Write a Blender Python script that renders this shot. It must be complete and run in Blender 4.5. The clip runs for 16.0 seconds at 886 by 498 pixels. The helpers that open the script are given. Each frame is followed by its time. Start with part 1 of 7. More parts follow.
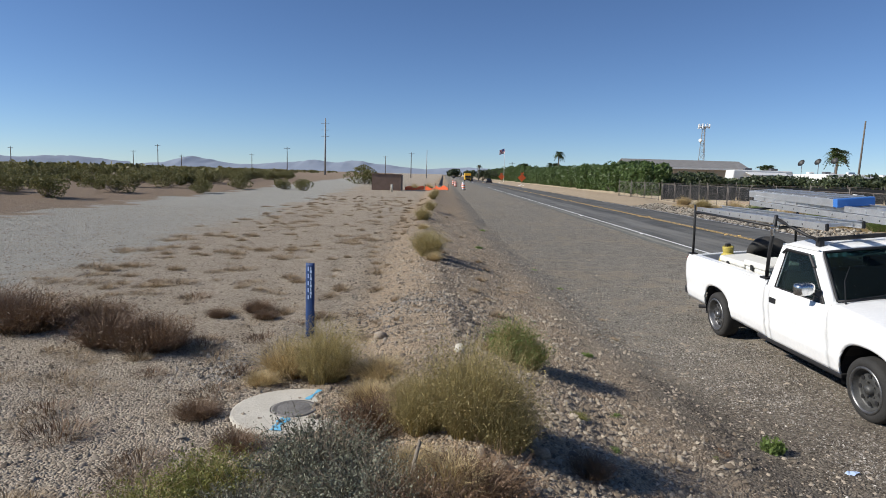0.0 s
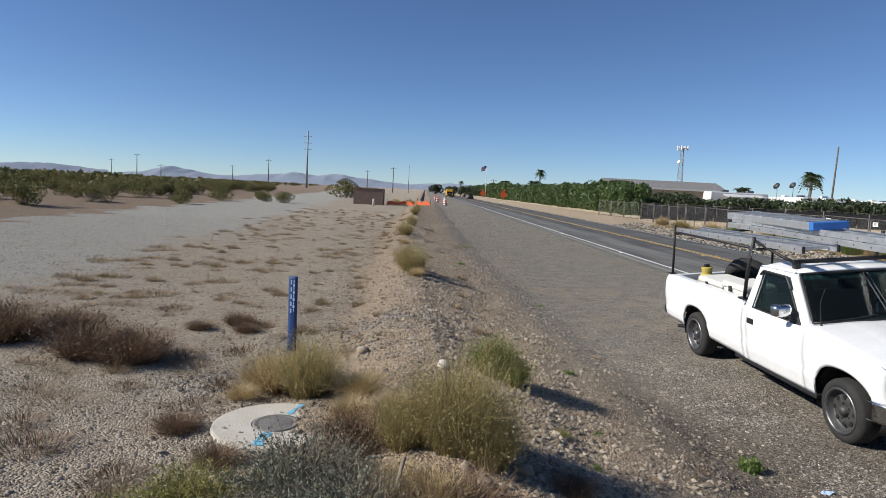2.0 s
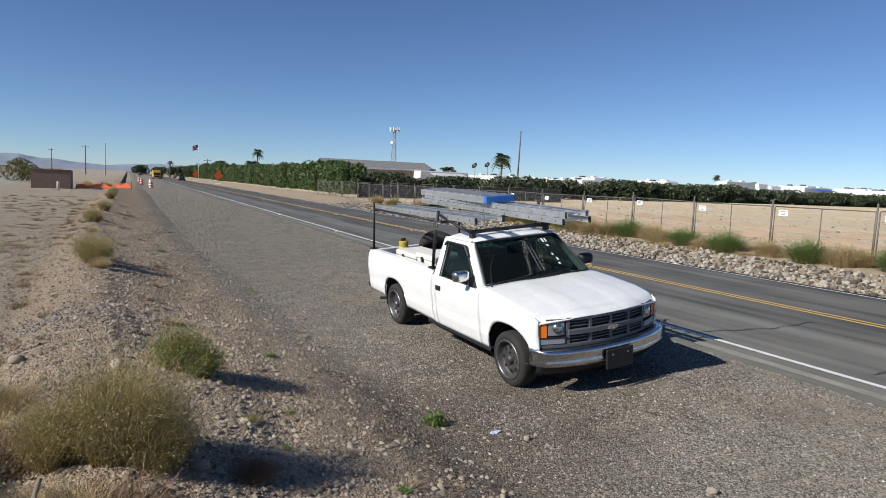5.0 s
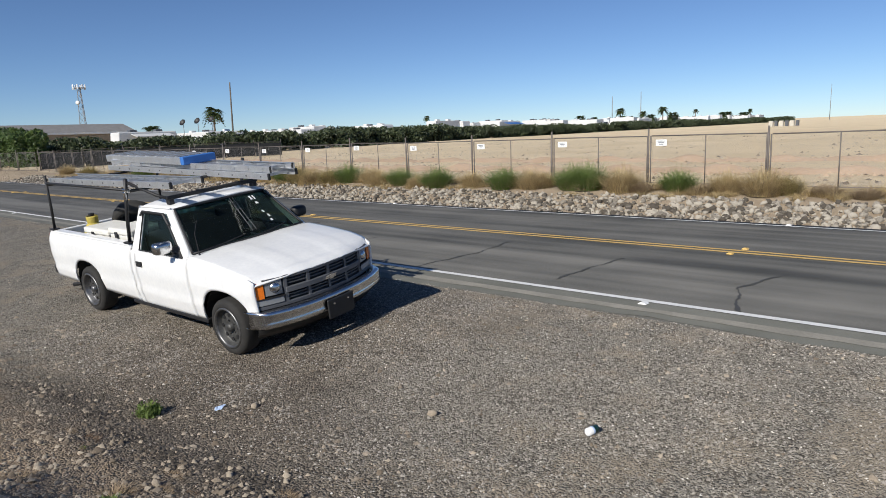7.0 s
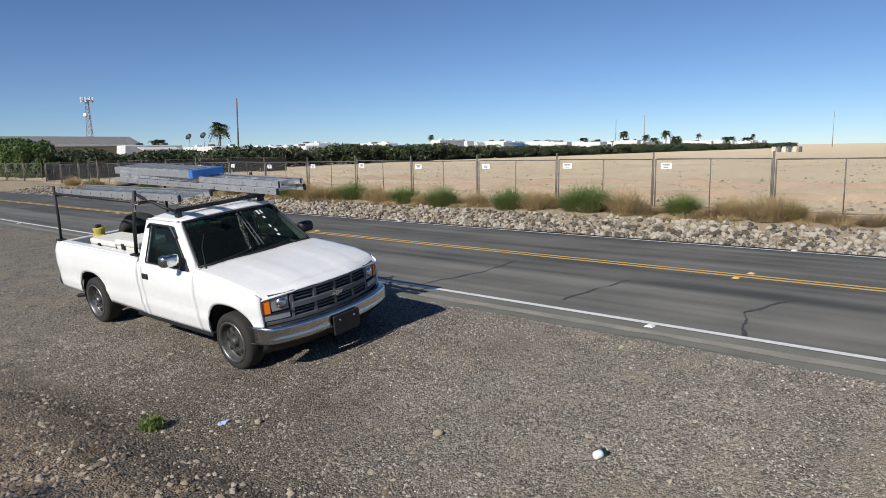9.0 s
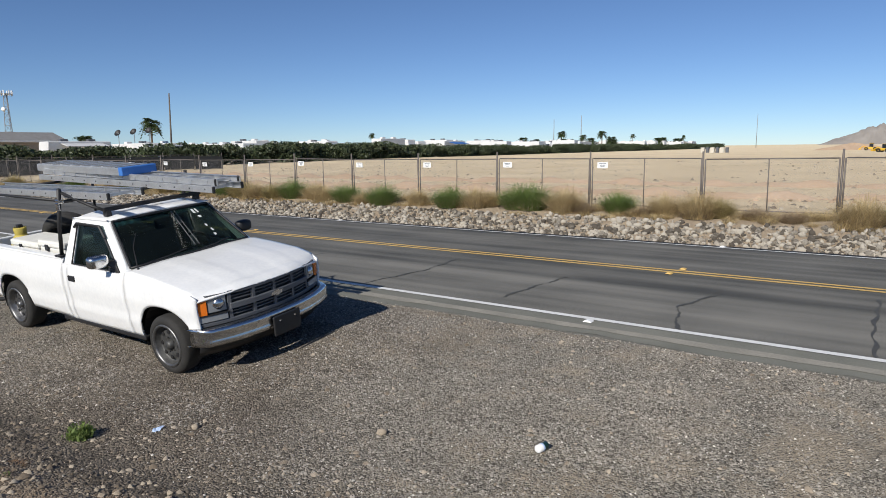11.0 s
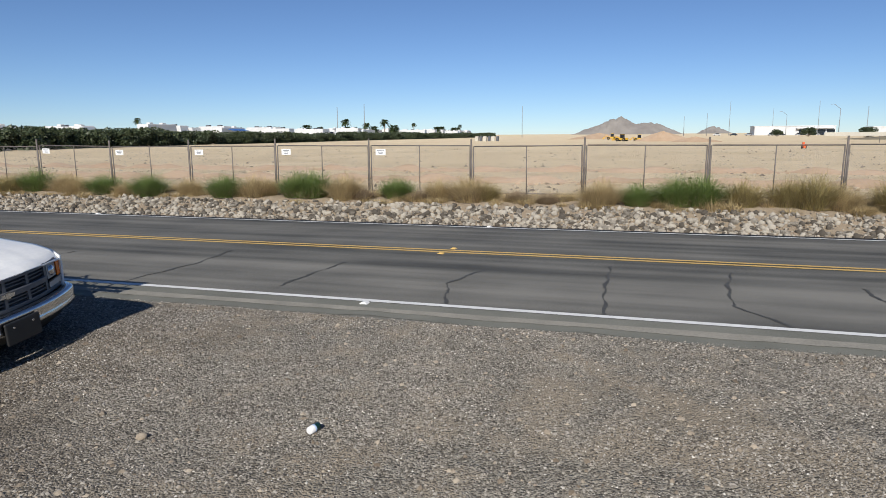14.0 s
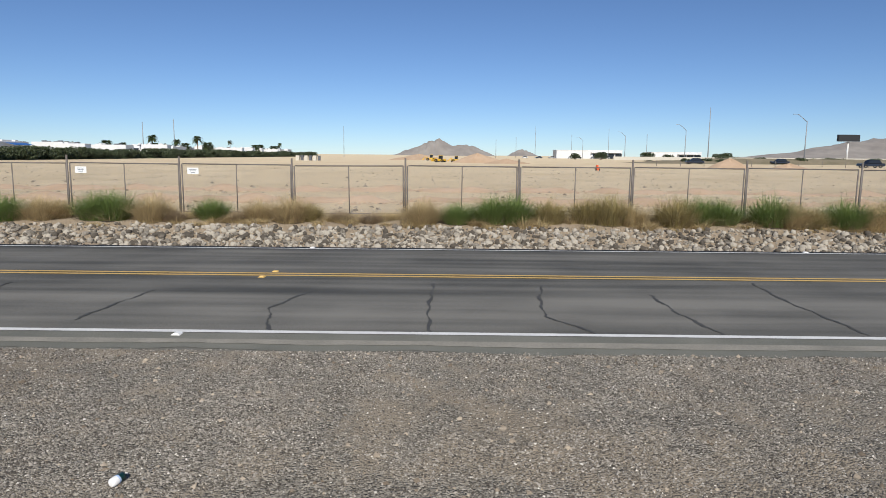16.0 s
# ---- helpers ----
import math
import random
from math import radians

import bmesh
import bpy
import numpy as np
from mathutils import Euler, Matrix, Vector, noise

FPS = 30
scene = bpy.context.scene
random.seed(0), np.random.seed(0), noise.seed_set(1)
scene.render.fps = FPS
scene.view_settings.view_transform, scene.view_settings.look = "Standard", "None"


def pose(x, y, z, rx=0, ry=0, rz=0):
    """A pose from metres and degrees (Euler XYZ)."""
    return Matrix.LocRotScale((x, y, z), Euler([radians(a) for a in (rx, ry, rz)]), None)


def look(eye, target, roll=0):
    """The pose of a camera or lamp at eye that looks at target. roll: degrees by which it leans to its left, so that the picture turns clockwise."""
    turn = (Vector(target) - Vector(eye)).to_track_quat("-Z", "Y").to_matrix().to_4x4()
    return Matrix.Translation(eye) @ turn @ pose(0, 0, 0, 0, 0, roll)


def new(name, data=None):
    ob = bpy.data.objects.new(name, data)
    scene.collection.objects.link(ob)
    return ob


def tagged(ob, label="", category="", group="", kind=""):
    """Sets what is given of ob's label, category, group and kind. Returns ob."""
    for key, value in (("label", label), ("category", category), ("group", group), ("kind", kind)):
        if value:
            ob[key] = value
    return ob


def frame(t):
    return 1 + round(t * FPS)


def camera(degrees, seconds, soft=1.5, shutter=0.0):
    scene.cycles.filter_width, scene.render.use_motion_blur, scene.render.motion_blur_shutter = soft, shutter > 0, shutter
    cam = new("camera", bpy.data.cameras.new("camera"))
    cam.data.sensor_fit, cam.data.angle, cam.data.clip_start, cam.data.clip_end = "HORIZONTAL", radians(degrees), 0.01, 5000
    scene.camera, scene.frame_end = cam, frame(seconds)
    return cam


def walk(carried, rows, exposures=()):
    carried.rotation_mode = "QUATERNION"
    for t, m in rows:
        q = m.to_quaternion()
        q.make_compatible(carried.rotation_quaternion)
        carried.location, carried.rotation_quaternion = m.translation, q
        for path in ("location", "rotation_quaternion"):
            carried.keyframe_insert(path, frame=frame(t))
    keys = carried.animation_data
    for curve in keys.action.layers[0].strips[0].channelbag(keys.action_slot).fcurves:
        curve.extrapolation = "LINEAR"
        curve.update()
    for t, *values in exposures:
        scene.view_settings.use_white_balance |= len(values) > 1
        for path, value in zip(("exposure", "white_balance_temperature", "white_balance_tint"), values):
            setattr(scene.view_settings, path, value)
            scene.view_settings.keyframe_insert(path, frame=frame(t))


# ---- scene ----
cam = camera(69.2, 16.0, soft=0.9)
PATH = [
    (0, (-1.41, 0.306, 2.405), (-1.404, 2.293, 2.173), 1.6),
    (0.5, (-1.443, 0.305, 2.401), (-1.406, 2.291, 2.167), 3.3),
    (1, (-1.447, 0.278, 2.412), (-1.445, 2.266, 2.189), 2.9),
    (1.5, (-1.453, 0.269, 2.414), (-1.429, 2.258, 2.207), 2.8),
    (2, (-1.455, 0.278, 2.412), (-1.39, 2.269, 2.23), 2.8),
    (2.5, (-1.452, 0.29, 2.413), (-1.394, 2.28, 2.223), 2.3),
    (3, (-1.424, 0.29, 2.409), (-1.321, 2.278, 2.214), 1.6),
    (3.5, (-1.394, 0.296, 2.407), (-1.121, 2.267, 2.207), 1.3),
    (4, (-1.344, 0.306, 2.398), (-0.854, 2.233, 2.184), 1.5),
    (4.2, (-1.299, 0.308, 2.399), (-0.722, 2.211, 2.183), 2.0),
    (6.3, (-0.844, 0.183, 2.413), (0.377, 1.74, 2.123), -1.6),
    (6.5, (-0.821, 0.182, 2.412), (0.452, 1.688, 2.084), -2.1),
    (7, (-0.805, 0.23, 2.42), (0.699, 1.5, 2.062), -2.3),
    (7.5, (-0.878, 0.285, 2.421), (0.582, 1.612, 2.095), -1.0),
    (8, (-0.868, 0.278, 2.422), (0.559, 1.645, 2.107), -2.0),
    (8.5, (-0.846, 0.281, 2.419), (0.621, 1.608, 2.125), -2.1),
    (8.7, (-0.837, 0.284, 2.417), (0.653, 1.585, 2.122), -1.6),
    (10.8, (-0.844, 0.298, 2.403), (0.709, 1.518, 2.088), -0.5),
    (11, (-0.837, 0.297, 2.406), (0.781, 1.431, 2.099), -0.8),
    (11.5, (-0.831, 0.289, 2.409), (0.968, 1.106, 2.096), -0.1),
    (12, (-0.834, 0.251, 2.404), (0.979, 1.028, 2.074), -0.1),
    (12.5, (-0.834, 0.183, 2.401), (1.006, 0.918, 2.124), -0.2),
    (13, (-0.823, 0.119, 2.402), (1.04, 0.791, 2.123), -2.4),
    (13.5, (-0.823, 0.092, 2.395), (1.064, 0.675, 2.08), -1.7),
    (14, (-0.82, 0.067, 2.374), (1.071, 0.617, 2.024), -0.4),
    (14.5, (-0.772, 0.051, 2.37), (1.163, 0.362, 1.971), -1.4),
    (15, (-0.746, 0.064, 2.371), (1.212, 0.206, 1.985), -0.1),
    (15.5, (-0.745, 0.061, 2.375), (1.224, 0.166, 2.038), -0.8),
    (16, (-0.766, 0.066, 2.381), (1.213, 0.083, 2.091), 0.5),
]
walk(cam, [(t, look(eye, target, roll)) for t, eye, target, roll in PATH],
     [(0.0, 0.18), (4.2, 0.15), (6.3, 0.02), (12.0, -0.02), (16.0, -0.03)])

# ---------- light ----------
SUN_EL, SUN_TO = 33.0, (1.0, 0.10)          # elevation, and the way in which shadows fall
world = bpy.data.worlds.new("sky")
scene.world = world
world.use_nodes = True
wn = world.node_tree.nodes
sky = wn.new("ShaderNodeTexSky")
sky.sky_type, sky.sun_disc = "NISHITA", False
sky.sun_elevation = radians(SUN_EL)
sky.sun_rotation = math.atan2(-SUN_TO[0], -SUN_TO[1])
sky.air_density, sky.dust_density, sky.ozone_density, sky.altitude = 0.75, 0.0, 3.0, 900
tint = wn.new("ShaderNodeMix")
tint.data_type, tint.blend_type = "RGBA", "MULTIPLY"
tint.inputs[0].default_value = 1.0
tint.inputs[7].default_value = (0.86, 0.98, 1.15, 1)
world.node_tree.links.new(sky.outputs[0], tint.inputs[6])
world.node_tree.links.new(tint.outputs[2], wn["Background"].inputs[0])
wn["Background"].inputs[1].default_value = 0.080
sun = new("sun", bpy.data.lights.new("sun", "SUN"))
sun.data.energy, sun.data.angle, sun.data.color = 5.0, radians(0.53), (1.0, 0.95, 0.87)
down = Vector((SUN_TO[0], SUN_TO[1], 0)).normalized() * math.cos(radians(SUN_EL)) - Vector((0, 0, math.sin(radians(SUN_EL))))
sun.matrix_world = pose(0, 0, 60) @ down.to_track_quat("-Z", "Y").to_matrix().to_4x4()

# ---------- mesh helpers ----------
rng = np.random.default_rng(7)


class Build:
    """Collects vertices and faces of one mesh."""

    def __init__(self):
        self.v, self.f = [], []

    def add(self, verts, faces):
        o = len(self.v)
        self.v += [tuple(p) for p in verts]
        self.f += [tuple(i + o for i in q) for q in faces]
        return self

    def box(self, c, s, rz=0.0, rx=0.0, ry=0.0):
        m = pose(*c, rx, ry, rz)
        p = [m @ Vector((x * s[0] / 2, y * s[1] / 2, z * s[2] / 2)) for x in (-1, 1) for y in (-1, 1) for z in (-1, 1)]
        return self.add(p, [(0, 1, 3, 2), (4, 6, 7, 5), (0, 4, 5, 1), (2, 3, 7, 6), (0, 2, 6, 4), (1, 5, 7, 3)])

    def hexa(self, p):
        """Eight corners: bottom four round, then top four round."""
        return self.add(p, [(3, 2, 1, 0), (4, 5, 6, 7), (0, 1, 5, 4), (1, 2, 6, 5), (2, 3, 7, 6), (3, 0, 4, 7)])

    def tube(self, pts, radii, n=8, caps=True):
        rings = []
        pts = [Vector(p) for p in pts]
        for i, p in enumerate(pts):
            d = (pts[min(i + 1, len(pts) - 1)] - pts[max(i - 1, 0)]).normalized()
            a = d.orthogonal().normalized() if not rings else (rings_a - d * rings_a.dot(d)).normalized()
            rings_a = a
            b = d.cross(a)
            r = radii[i] if hasattr(radii, "__len__") else radii
            rings.append([p + (a * math.cos(k * math.tau / n) + b * math.sin(k * math.tau / n)) * r for k in range(n)])
        v = [q for ring in rings for q in ring]
        f = [(i * n + k, i * n + (k + 1) % n, (i + 1) * n + (k + 1) % n, (i + 1) * n + k) for i in range(len(pts) - 1) for k in range(n)]
        if caps:
            f += [tuple(range(n))[::-1], tuple((len(pts) - 1) * n + k for k in range(n))]
        return self.add(v, f)

    def lathe(self, profile, n=32, axis="x", c=(0, 0, 0)):
        """Profile rows (along the axis, radius)."""
        v = []
        for a, r in profile:
            for k in range(n):
                u, w = r * math.cos(k * math.tau / n), r * math.sin(k * math.tau / n)
                p = (a, u, w) if axis == "x" else (u, w, a)
                v.append((p[0] + c[0], p[1] + c[1], p[2] + c[2]))
        m = len(profile)
        f = [(i * n + k, i * n + (k + 1) % n, (i + 1) * n + (k + 1) % n, (i + 1) * n + k) for i in range(m - 1) for k in range(n)]
        return self.add(v, f)

    def grid(self, rows):
        """Rows of points, all equally long."""
        n = len(rows[0])
        v = [p for r in rows for p in r]
        return self.add(v, [(i * n + k, i * n + k + 1, (i + 1) * n + k + 1, (i + 1) * n + k) for i in range(len(rows) - 1) for k in range(n - 1)])

    def mesh(self, name, material, smooth=False, weld=False):
        me = bpy.data.meshes.new(name)
        me.from_pydata(self.v, [], self.f)
        bm = bmesh.new()
        bm.from_mesh(me)
        if weld:
            bmesh.ops.remove_doubles(bm, verts=bm.verts, dist=0.0005)
        bmesh.ops.recalc_face_normals(bm, faces=bm.faces)
        bm.to_mesh(me)
        bm.free()
        if smooth:
            me.polygons.foreach_set("use_smooth", [True] * len(me.polygons))
        me.materials.append(material)
        return me


def part(name, b, material, parent=None, label="", smooth=False, bevel=0.0, thick=0.0, weld=False):
    me = b if isinstance(b, bpy.types.Mesh) else b.mesh(name, material, smooth, weld)
    ob = new(name, me)
    ob.parent = parent
    if thick:
        md = ob.modifiers.new("thickness", "SOLIDIFY")
        md.thickness, md.offset = thick, -1.0
    if bevel:
        md = ob.modifiers.new("edge", "BEVEL")
        md.width, md.segments, md.limit_method = bevel, 2, "ANGLE"
    return tagged(ob, label) if label else ob


def thing(name, m, label, category, group="", kind=""):
    ob = new(name)
    ob.matrix_world = m
    return tagged(ob, label, category, group, kind)


def fast_mesh(name, verts, faces, material, smooth=False):
    """A mesh from numpy arrays; faces with equally many corners."""
    me = bpy.data.meshes.new(name)
    n, k = faces.shape
    me.vertices.add(len(verts))
    me.vertices.foreach_set("co", np.asarray(verts, np.float32).ravel())
    me.loops.add(n * k)
    me.loops.foreach_set("vertex_index", faces.astype(np.int32).ravel())
    me.polygons.add(n)
    me.polygons.foreach_set("loop_start", np.arange(0, n * k, k, dtype=np.int32))
    me.polygons.foreach_set("loop_total", np.full(n, k, np.int32))
    me.update(calc_edges=True)
    if smooth:
        me.polygons.foreach_set("use_smooth", np.ones(n, bool))
    me.materials.append(material)
    return me


# ---------- materials ----------
def node_mat(name):
    m = bpy.data.materials.new(name)
    m.use_nodes = True
    return m, m.node_tree.nodes, m.node_tree.links


def surface(name, dark, light, scale=6.0, rough=0.8, bump=0.2, fine=60.0, metal=0.0, coat=0.0, per_island=0.0, per_object=0.0, far=False):
    """Colour between dark and light by a broad and a fine noise, with fine relief."""
    m, n, l = node_mat(name)
    b = n["Principled BSDF"]
    geo = n.new("ShaderNodeNewGeometry")
    big, small = n.new("ShaderNodeTexNoise"), n.new("ShaderNodeTexNoise")
    big.inputs["Scale"].default_value, small.inputs["Scale"].default_value = scale, fine
    big.inputs["Detail"].default_value, small.inputs["Detail"].default_value = 5, 3
    if per_object:
        tc = n.new("ShaderNodeTexCoord")
        src = tc.outputs["Object"]
    else:
        src = geo.outputs["Position"]
    l.new(src, big.inputs["Vector"])
    l.new(src, small.inputs["Vector"])
    mix = n.new("ShaderNodeMath")
    mix.operation = "MULTIPLY_ADD"
    mix.inputs[1].default_value = 0.45
    half = n.new("ShaderNodeMath")
    half.operation = "MULTIPLY"
    half.inputs[1].default_value = 0.55
    l.new(big.outputs[0], half.inputs[0])
    l.new(small.outputs[0], mix.inputs[0])
    l.new(half.outputs[0], mix.inputs[2])
    val = mix.outputs[0]
    if per_island or per_object:
        add = n.new("ShaderNodeMath")
        add.operation = "MULTIPLY_ADD"
        add.inputs[1].default_value = per_island or per_object
        if per_island:
            l.new(geo.outputs["Random Per Island"], add.inputs[0])
        else:
            oi = n.new("ShaderNodeObjectInfo")
            l.new(oi.outputs["Random"], add.inputs[0])
        sub = n.new("ShaderNodeMath")
        sub.operation = "SUBTRACT"
        sub.inputs[1].default_value = (per_island or per_object) / 2
        l.new(val, sub.inputs[0])
        l.new(sub.outputs[0], add.inputs[2])
        val = add.outputs[0]
    ramp = n.new("ShaderNodeValToRGB")
    ramp.color_ramp.elements[0].position, ramp.color_ramp.elements[1].position = 0.3, 0.7
    ramp.color_ramp.elements[0].color, ramp.color_ramp.elements[1].color = (*dark, 1), (*light, 1)
    l.new(val, ramp.inputs[0])
    l.new(ramp.outputs[0], b.inputs["Base Color"])
    b.inputs["Roughness"].default_value, b.inputs["Metallic"].default_value = rough, metal
    b.inputs["Diffuse Roughness"].default_value = 0.4 if rough > 0.85 else 0.0
    b.inputs["Coat Weight"].default_value = coat
    if bump:
        bp = n.new("ShaderNodeBump")
        bp.inputs["Strength"].default_value, bp.inputs["Distance"].default_value = bump, 0.02
        l.new(small.outputs[0], bp.inputs["Height"])
        l.new(bp.outputs[0], b.inputs["Normal"])
    return m


def leafy(name, dark, light, through_=0.25, rough=0.6):
    """Leaves and stalks: colour varies from piece to piece, some light goes through."""
    m, n, l = node_mat(name)
    b = n["Principled BSDF"]
    geo = n.new("ShaderNodeNewGeometry")
    nz = n.new("ShaderNodeTexNoise")
    nz.inputs["Scale"].default_value = 3.0
    l.new(geo.outputs["Position"], nz.inputs["Vector"])
    add = n.new("ShaderNodeMath")
    add.operation = "MULTIPLY_ADD"
    add.inputs[1].default_value = 0.6
    half = n.new("ShaderNodeMath")
    half.operation = "MULTIPLY"
    half.inputs[1].default_value = 0.4
    l.new(nz.outputs[0], half.inputs[0])
    l.new(geo.outputs["Random Per Island"], add.inputs[0])
    l.new(half.outputs[0], add.inputs[2])
    ramp = n.new("ShaderNodeValToRGB")
    ramp.color_ramp.elements[0].color, ramp.color_ramp.elements[1].color = (*dark, 1), (*light, 1)
    ramp.color_ramp.elements[0].position, ramp.color_ramp.elements[1].position = 0.1, 0.9
    l.new(add.outputs[0], ramp.inputs[0])
    l.new(ramp.outputs[0], b.inputs["Base Color"])
    b.inputs["Roughness"].default_value = rough
    tr = n.new("ShaderNodeBsdfTranslucent")
    l.new(ramp.outputs[0], tr.inputs["Color"])
    mx = n.new("ShaderNodeMixShader")
    mx.inputs[0].default_value = through_
    l.new(b.outputs[0], mx.inputs[1])
    l.new(tr.outputs[0], mx.inputs[2])
    l.new(mx.outputs[0], n["Material Output"].inputs[0])
    return m


def plain(name, col, rough=0.5, metal=0.0, coat=0.0):
    return surface(name, tuple(c * 0.88 for c in col), tuple(min(1, c * 1.08) for c in col), 3.0, rough, 0.03, 80.0, metal, coat)


WHITE_PAINT = surface("white_truck_paint", (0.74, 0.75, 0.75), (0.86, 0.86, 0.84), 2.2, 0.38, 0.015, 25, coat=0.35)
BLACK_TRIM = plain("black_trim", (0.016, 0.016, 0.017), 0.55)
RUBBER = surface("tyre_rubber", (0.014, 0.014, 0.014), (0.035, 0.033, 0.03), 8, 0.85, 0.15, 90)
STEEL_RIM = surface("worn_steel_rim", (0.09, 0.09, 0.092), (0.24, 0.24, 0.24), 14, 0.42, 0.05, 80, metal=0.8)
DECK_GREY = surface("worn_grey_plank_deck", (0.10, 0.105, 0.11), (0.24, 0.245, 0.25), 5, 0.7, 0.12, 60)
DARK_RIM = surface("dusty_dark_rim", (0.05, 0.05, 0.05), (0.12, 0.12, 0.115), 14, 0.55, 0.05, 80, metal=0.5)
CHROME = surface("dulled_chrome", (0.55, 0.55, 0.56), (0.72, 0.72, 0.72), 6, 0.22, 0.02, 40, metal=1.0)
ALUMINIUM = surface("ladder_aluminium", (0.50, 0.51, 0.52), (0.76, 0.77, 0.78), 5, 0.38, 0.05, 60, metal=0.75)
GRILLE_GREY = plain("grille_grey_plastic", (0.10, 0.105, 0.115), 0.45)
AMBER = plain("amber_lens", (0.85, 0.20, 0.02), 0.25)
LAMP_GLASS = plain("headlight_lens", (0.32, 0.34, 0.36), 0.12, 0.3)
BLUE_PLASTIC = plain("blue_plastic", (0.045, 0.17, 0.50), 0.5)
TOOLBOX_WHITE = surface("toolbox_cream", (0.62, 0.61, 0.55), (0.76, 0.75, 0.70), 5, 0.55, 0.03, 60)
YELLOW_JUG = surface("yellow_jug", (0.34, 0.27, 0.05), (0.55, 0.45, 0.10), 9, 0.55, 0.05, 60)
SEAT = surface("grey_seat_cloth", (0.05, 0.05, 0.055), (0.10, 0.10, 0.105), 12, 0.9, 0.1, 120)
GALV = surface("weathered_galvanised_steel", (0.10, 0.085, 0.075), (0.22, 0.195, 0.175), 5, 0.65, 0.08, 60, metal=0.3)
SIGN_WHITE = plain("white_sign", (0.82, 0.82, 0.80), 0.5)
INK = plain("dark_ink", (0.06, 0.07, 0.10), 0.6)
CONCRETE = surface("pale_concrete", (0.50, 0.46, 0.38), (0.68, 0.64, 0.55), 4, 0.9, 0.3, 45)
CAST_IRON = surface("cast_iron_cover", (0.15, 0.14, 0.13), (0.26, 0.25, 0.235), 8, 0.75, 0.4, 50, metal=0.3)
SPRAY_BLUE = surface("blue_spray_paint", (0.08, 0.38, 0.62), (0.22, 0.55, 0.75), 9, 0.8, 0.2, 60)
MARKER_BLUE = surface("blue_marker_post_plastic", (0.010, 0.038, 0.13), (0.02, 0.065, 0.20), 6, 0.6, 0.05, 50)
PALE_BLUE = plain("pale_blue_print", (0.45, 0.58, 0.80), 0.6)
LINE_WHITE = surface("road_line_white", (0.62, 0.62, 0.60), (0.82, 0.82, 0.80), 5, 0.75, 0.15, 70)
LINE_YELLOW = surface("road_line_yellow", (0.56, 0.35, 0.10), (0.74, 0.50, 0.17), 5, 0.75, 0.15, 70)
STONE = surface("gravel_stone", (0.075, 0.065, 0.054), (0.37, 0.34, 0.295), 1.3, 0.9, 0.2, 70, per_island=0.7)
STONE_TAN = surface("berm_stone", (0.165, 0.13, 0.094), (0.44, 0.375, 0.29), 1.3, 0.9, 0.2, 70, per_island=0.55)
RIPRAP = surface("riprap_stone", (0.085, 0.072, 0.056), (0.42, 0.38, 0.315), 1.1, 0.9, 0.35, 26, per_object=0.7)
RIPRAP_FAR = surface("riprap_stone_joined", (0.085, 0.072, 0.056), (0.42, 0.38, 0.315), 1.1, 0.9, 0.35, 26, per_island=0.7)
BARK = surface("palm_bark", (0.13, 0.10, 0.075), (0.26, 0.21, 0.16), 5, 0.95, 0.5, 30)
WOOD_POLE = surface("weathered_pole_wood", (0.10, 0.085, 0.07), (0.20, 0.17, 0.14), 3, 0.9, 0.2, 40)
STEEL_GREY = plain("grey_steel", (0.28, 0.29, 0.30), 0.6, 0.2)
DEAD_TWIG = surface("dead_twig", (0.15, 0.12, 0.09), (0.30, 0.25, 0.19), 9, 0.95, 0.2, 60)
BLOCK_WALL = surface("brown_block_wall", (0.20, 0.135, 0.10), (0.28, 0.195, 0.15), 2, 0.9, 0.2, 20)
ROOF_GREY = surface("grey_shingle_roof", (0.16, 0.155, 0.15), (0.24, 0.235, 0.23), 1.5, 0.9, 0.3, 12)
RV_WHITE = surface("rv_white", (0.58, 0.58, 0.57), (0.72, 0.72, 0.70), 0.6, 0.5, 0.02, 10)
RV_TRIM = plain("rv_tan_stripe", (0.35, 0.29, 0.22), 0.6)
DARK_PANE = plain("dark_pane", (0.02, 0.024, 0.03), 0.12)
ORANGE = plain("safety_orange", (0.80, 0.13, 0.03), 0.6)
MACHINE_YELLOW = plain("machine_yellow", (0.70, 0.42, 0.03), 0.5)
CAR_DARK = plain("dark_car_paint", (0.02, 0.025, 0.035), 0.25, 0.2, 0.5)
DIRT = surface("bare_dirt_mound", (0.36, 0.25, 0.16), (0.50, 0.37, 0.26), 0.4, 0.95, 0.4, 6)
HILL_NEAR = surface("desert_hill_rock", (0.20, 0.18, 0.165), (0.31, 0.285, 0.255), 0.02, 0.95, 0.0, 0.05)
# distant ridges: the blue-grey of aerial haze is put into the base colour
HILL_HAZE = surface("haze_tinted_ridge", (0.24, 0.28, 0.35), (0.29, 0.335, 0.41), 0.002, 1.0, 0.0, 0.01)

G_STRAW = leafy("straw_stalks", (0.30, 0.22, 0.10), (0.74, 0.59, 0.33), 0.3)
G_OLIVE = leafy("olive_stalks", (0.16, 0.125, 0.05), (0.56, 0.46, 0.20), 0.3)
G_GREEN = leafy("green_stalks", (0.070, 0.119, 0.028), (0.266, 0.350, 0.098), 0.3)
G_SAGE = leafy("grey_green_leaves", (0.065, 0.07, 0.04), (0.34, 0.35, 0.25), 0.2)
G_BROWN = leafy("dead_brown_twigs", (0.080, 0.048, 0.024), (0.272, 0.168, 0.096), 0.1)
G_DRY = leafy("dry_tuft", (0.204, 0.144, 0.084), (0.480, 0.372, 0.240), 0.2)
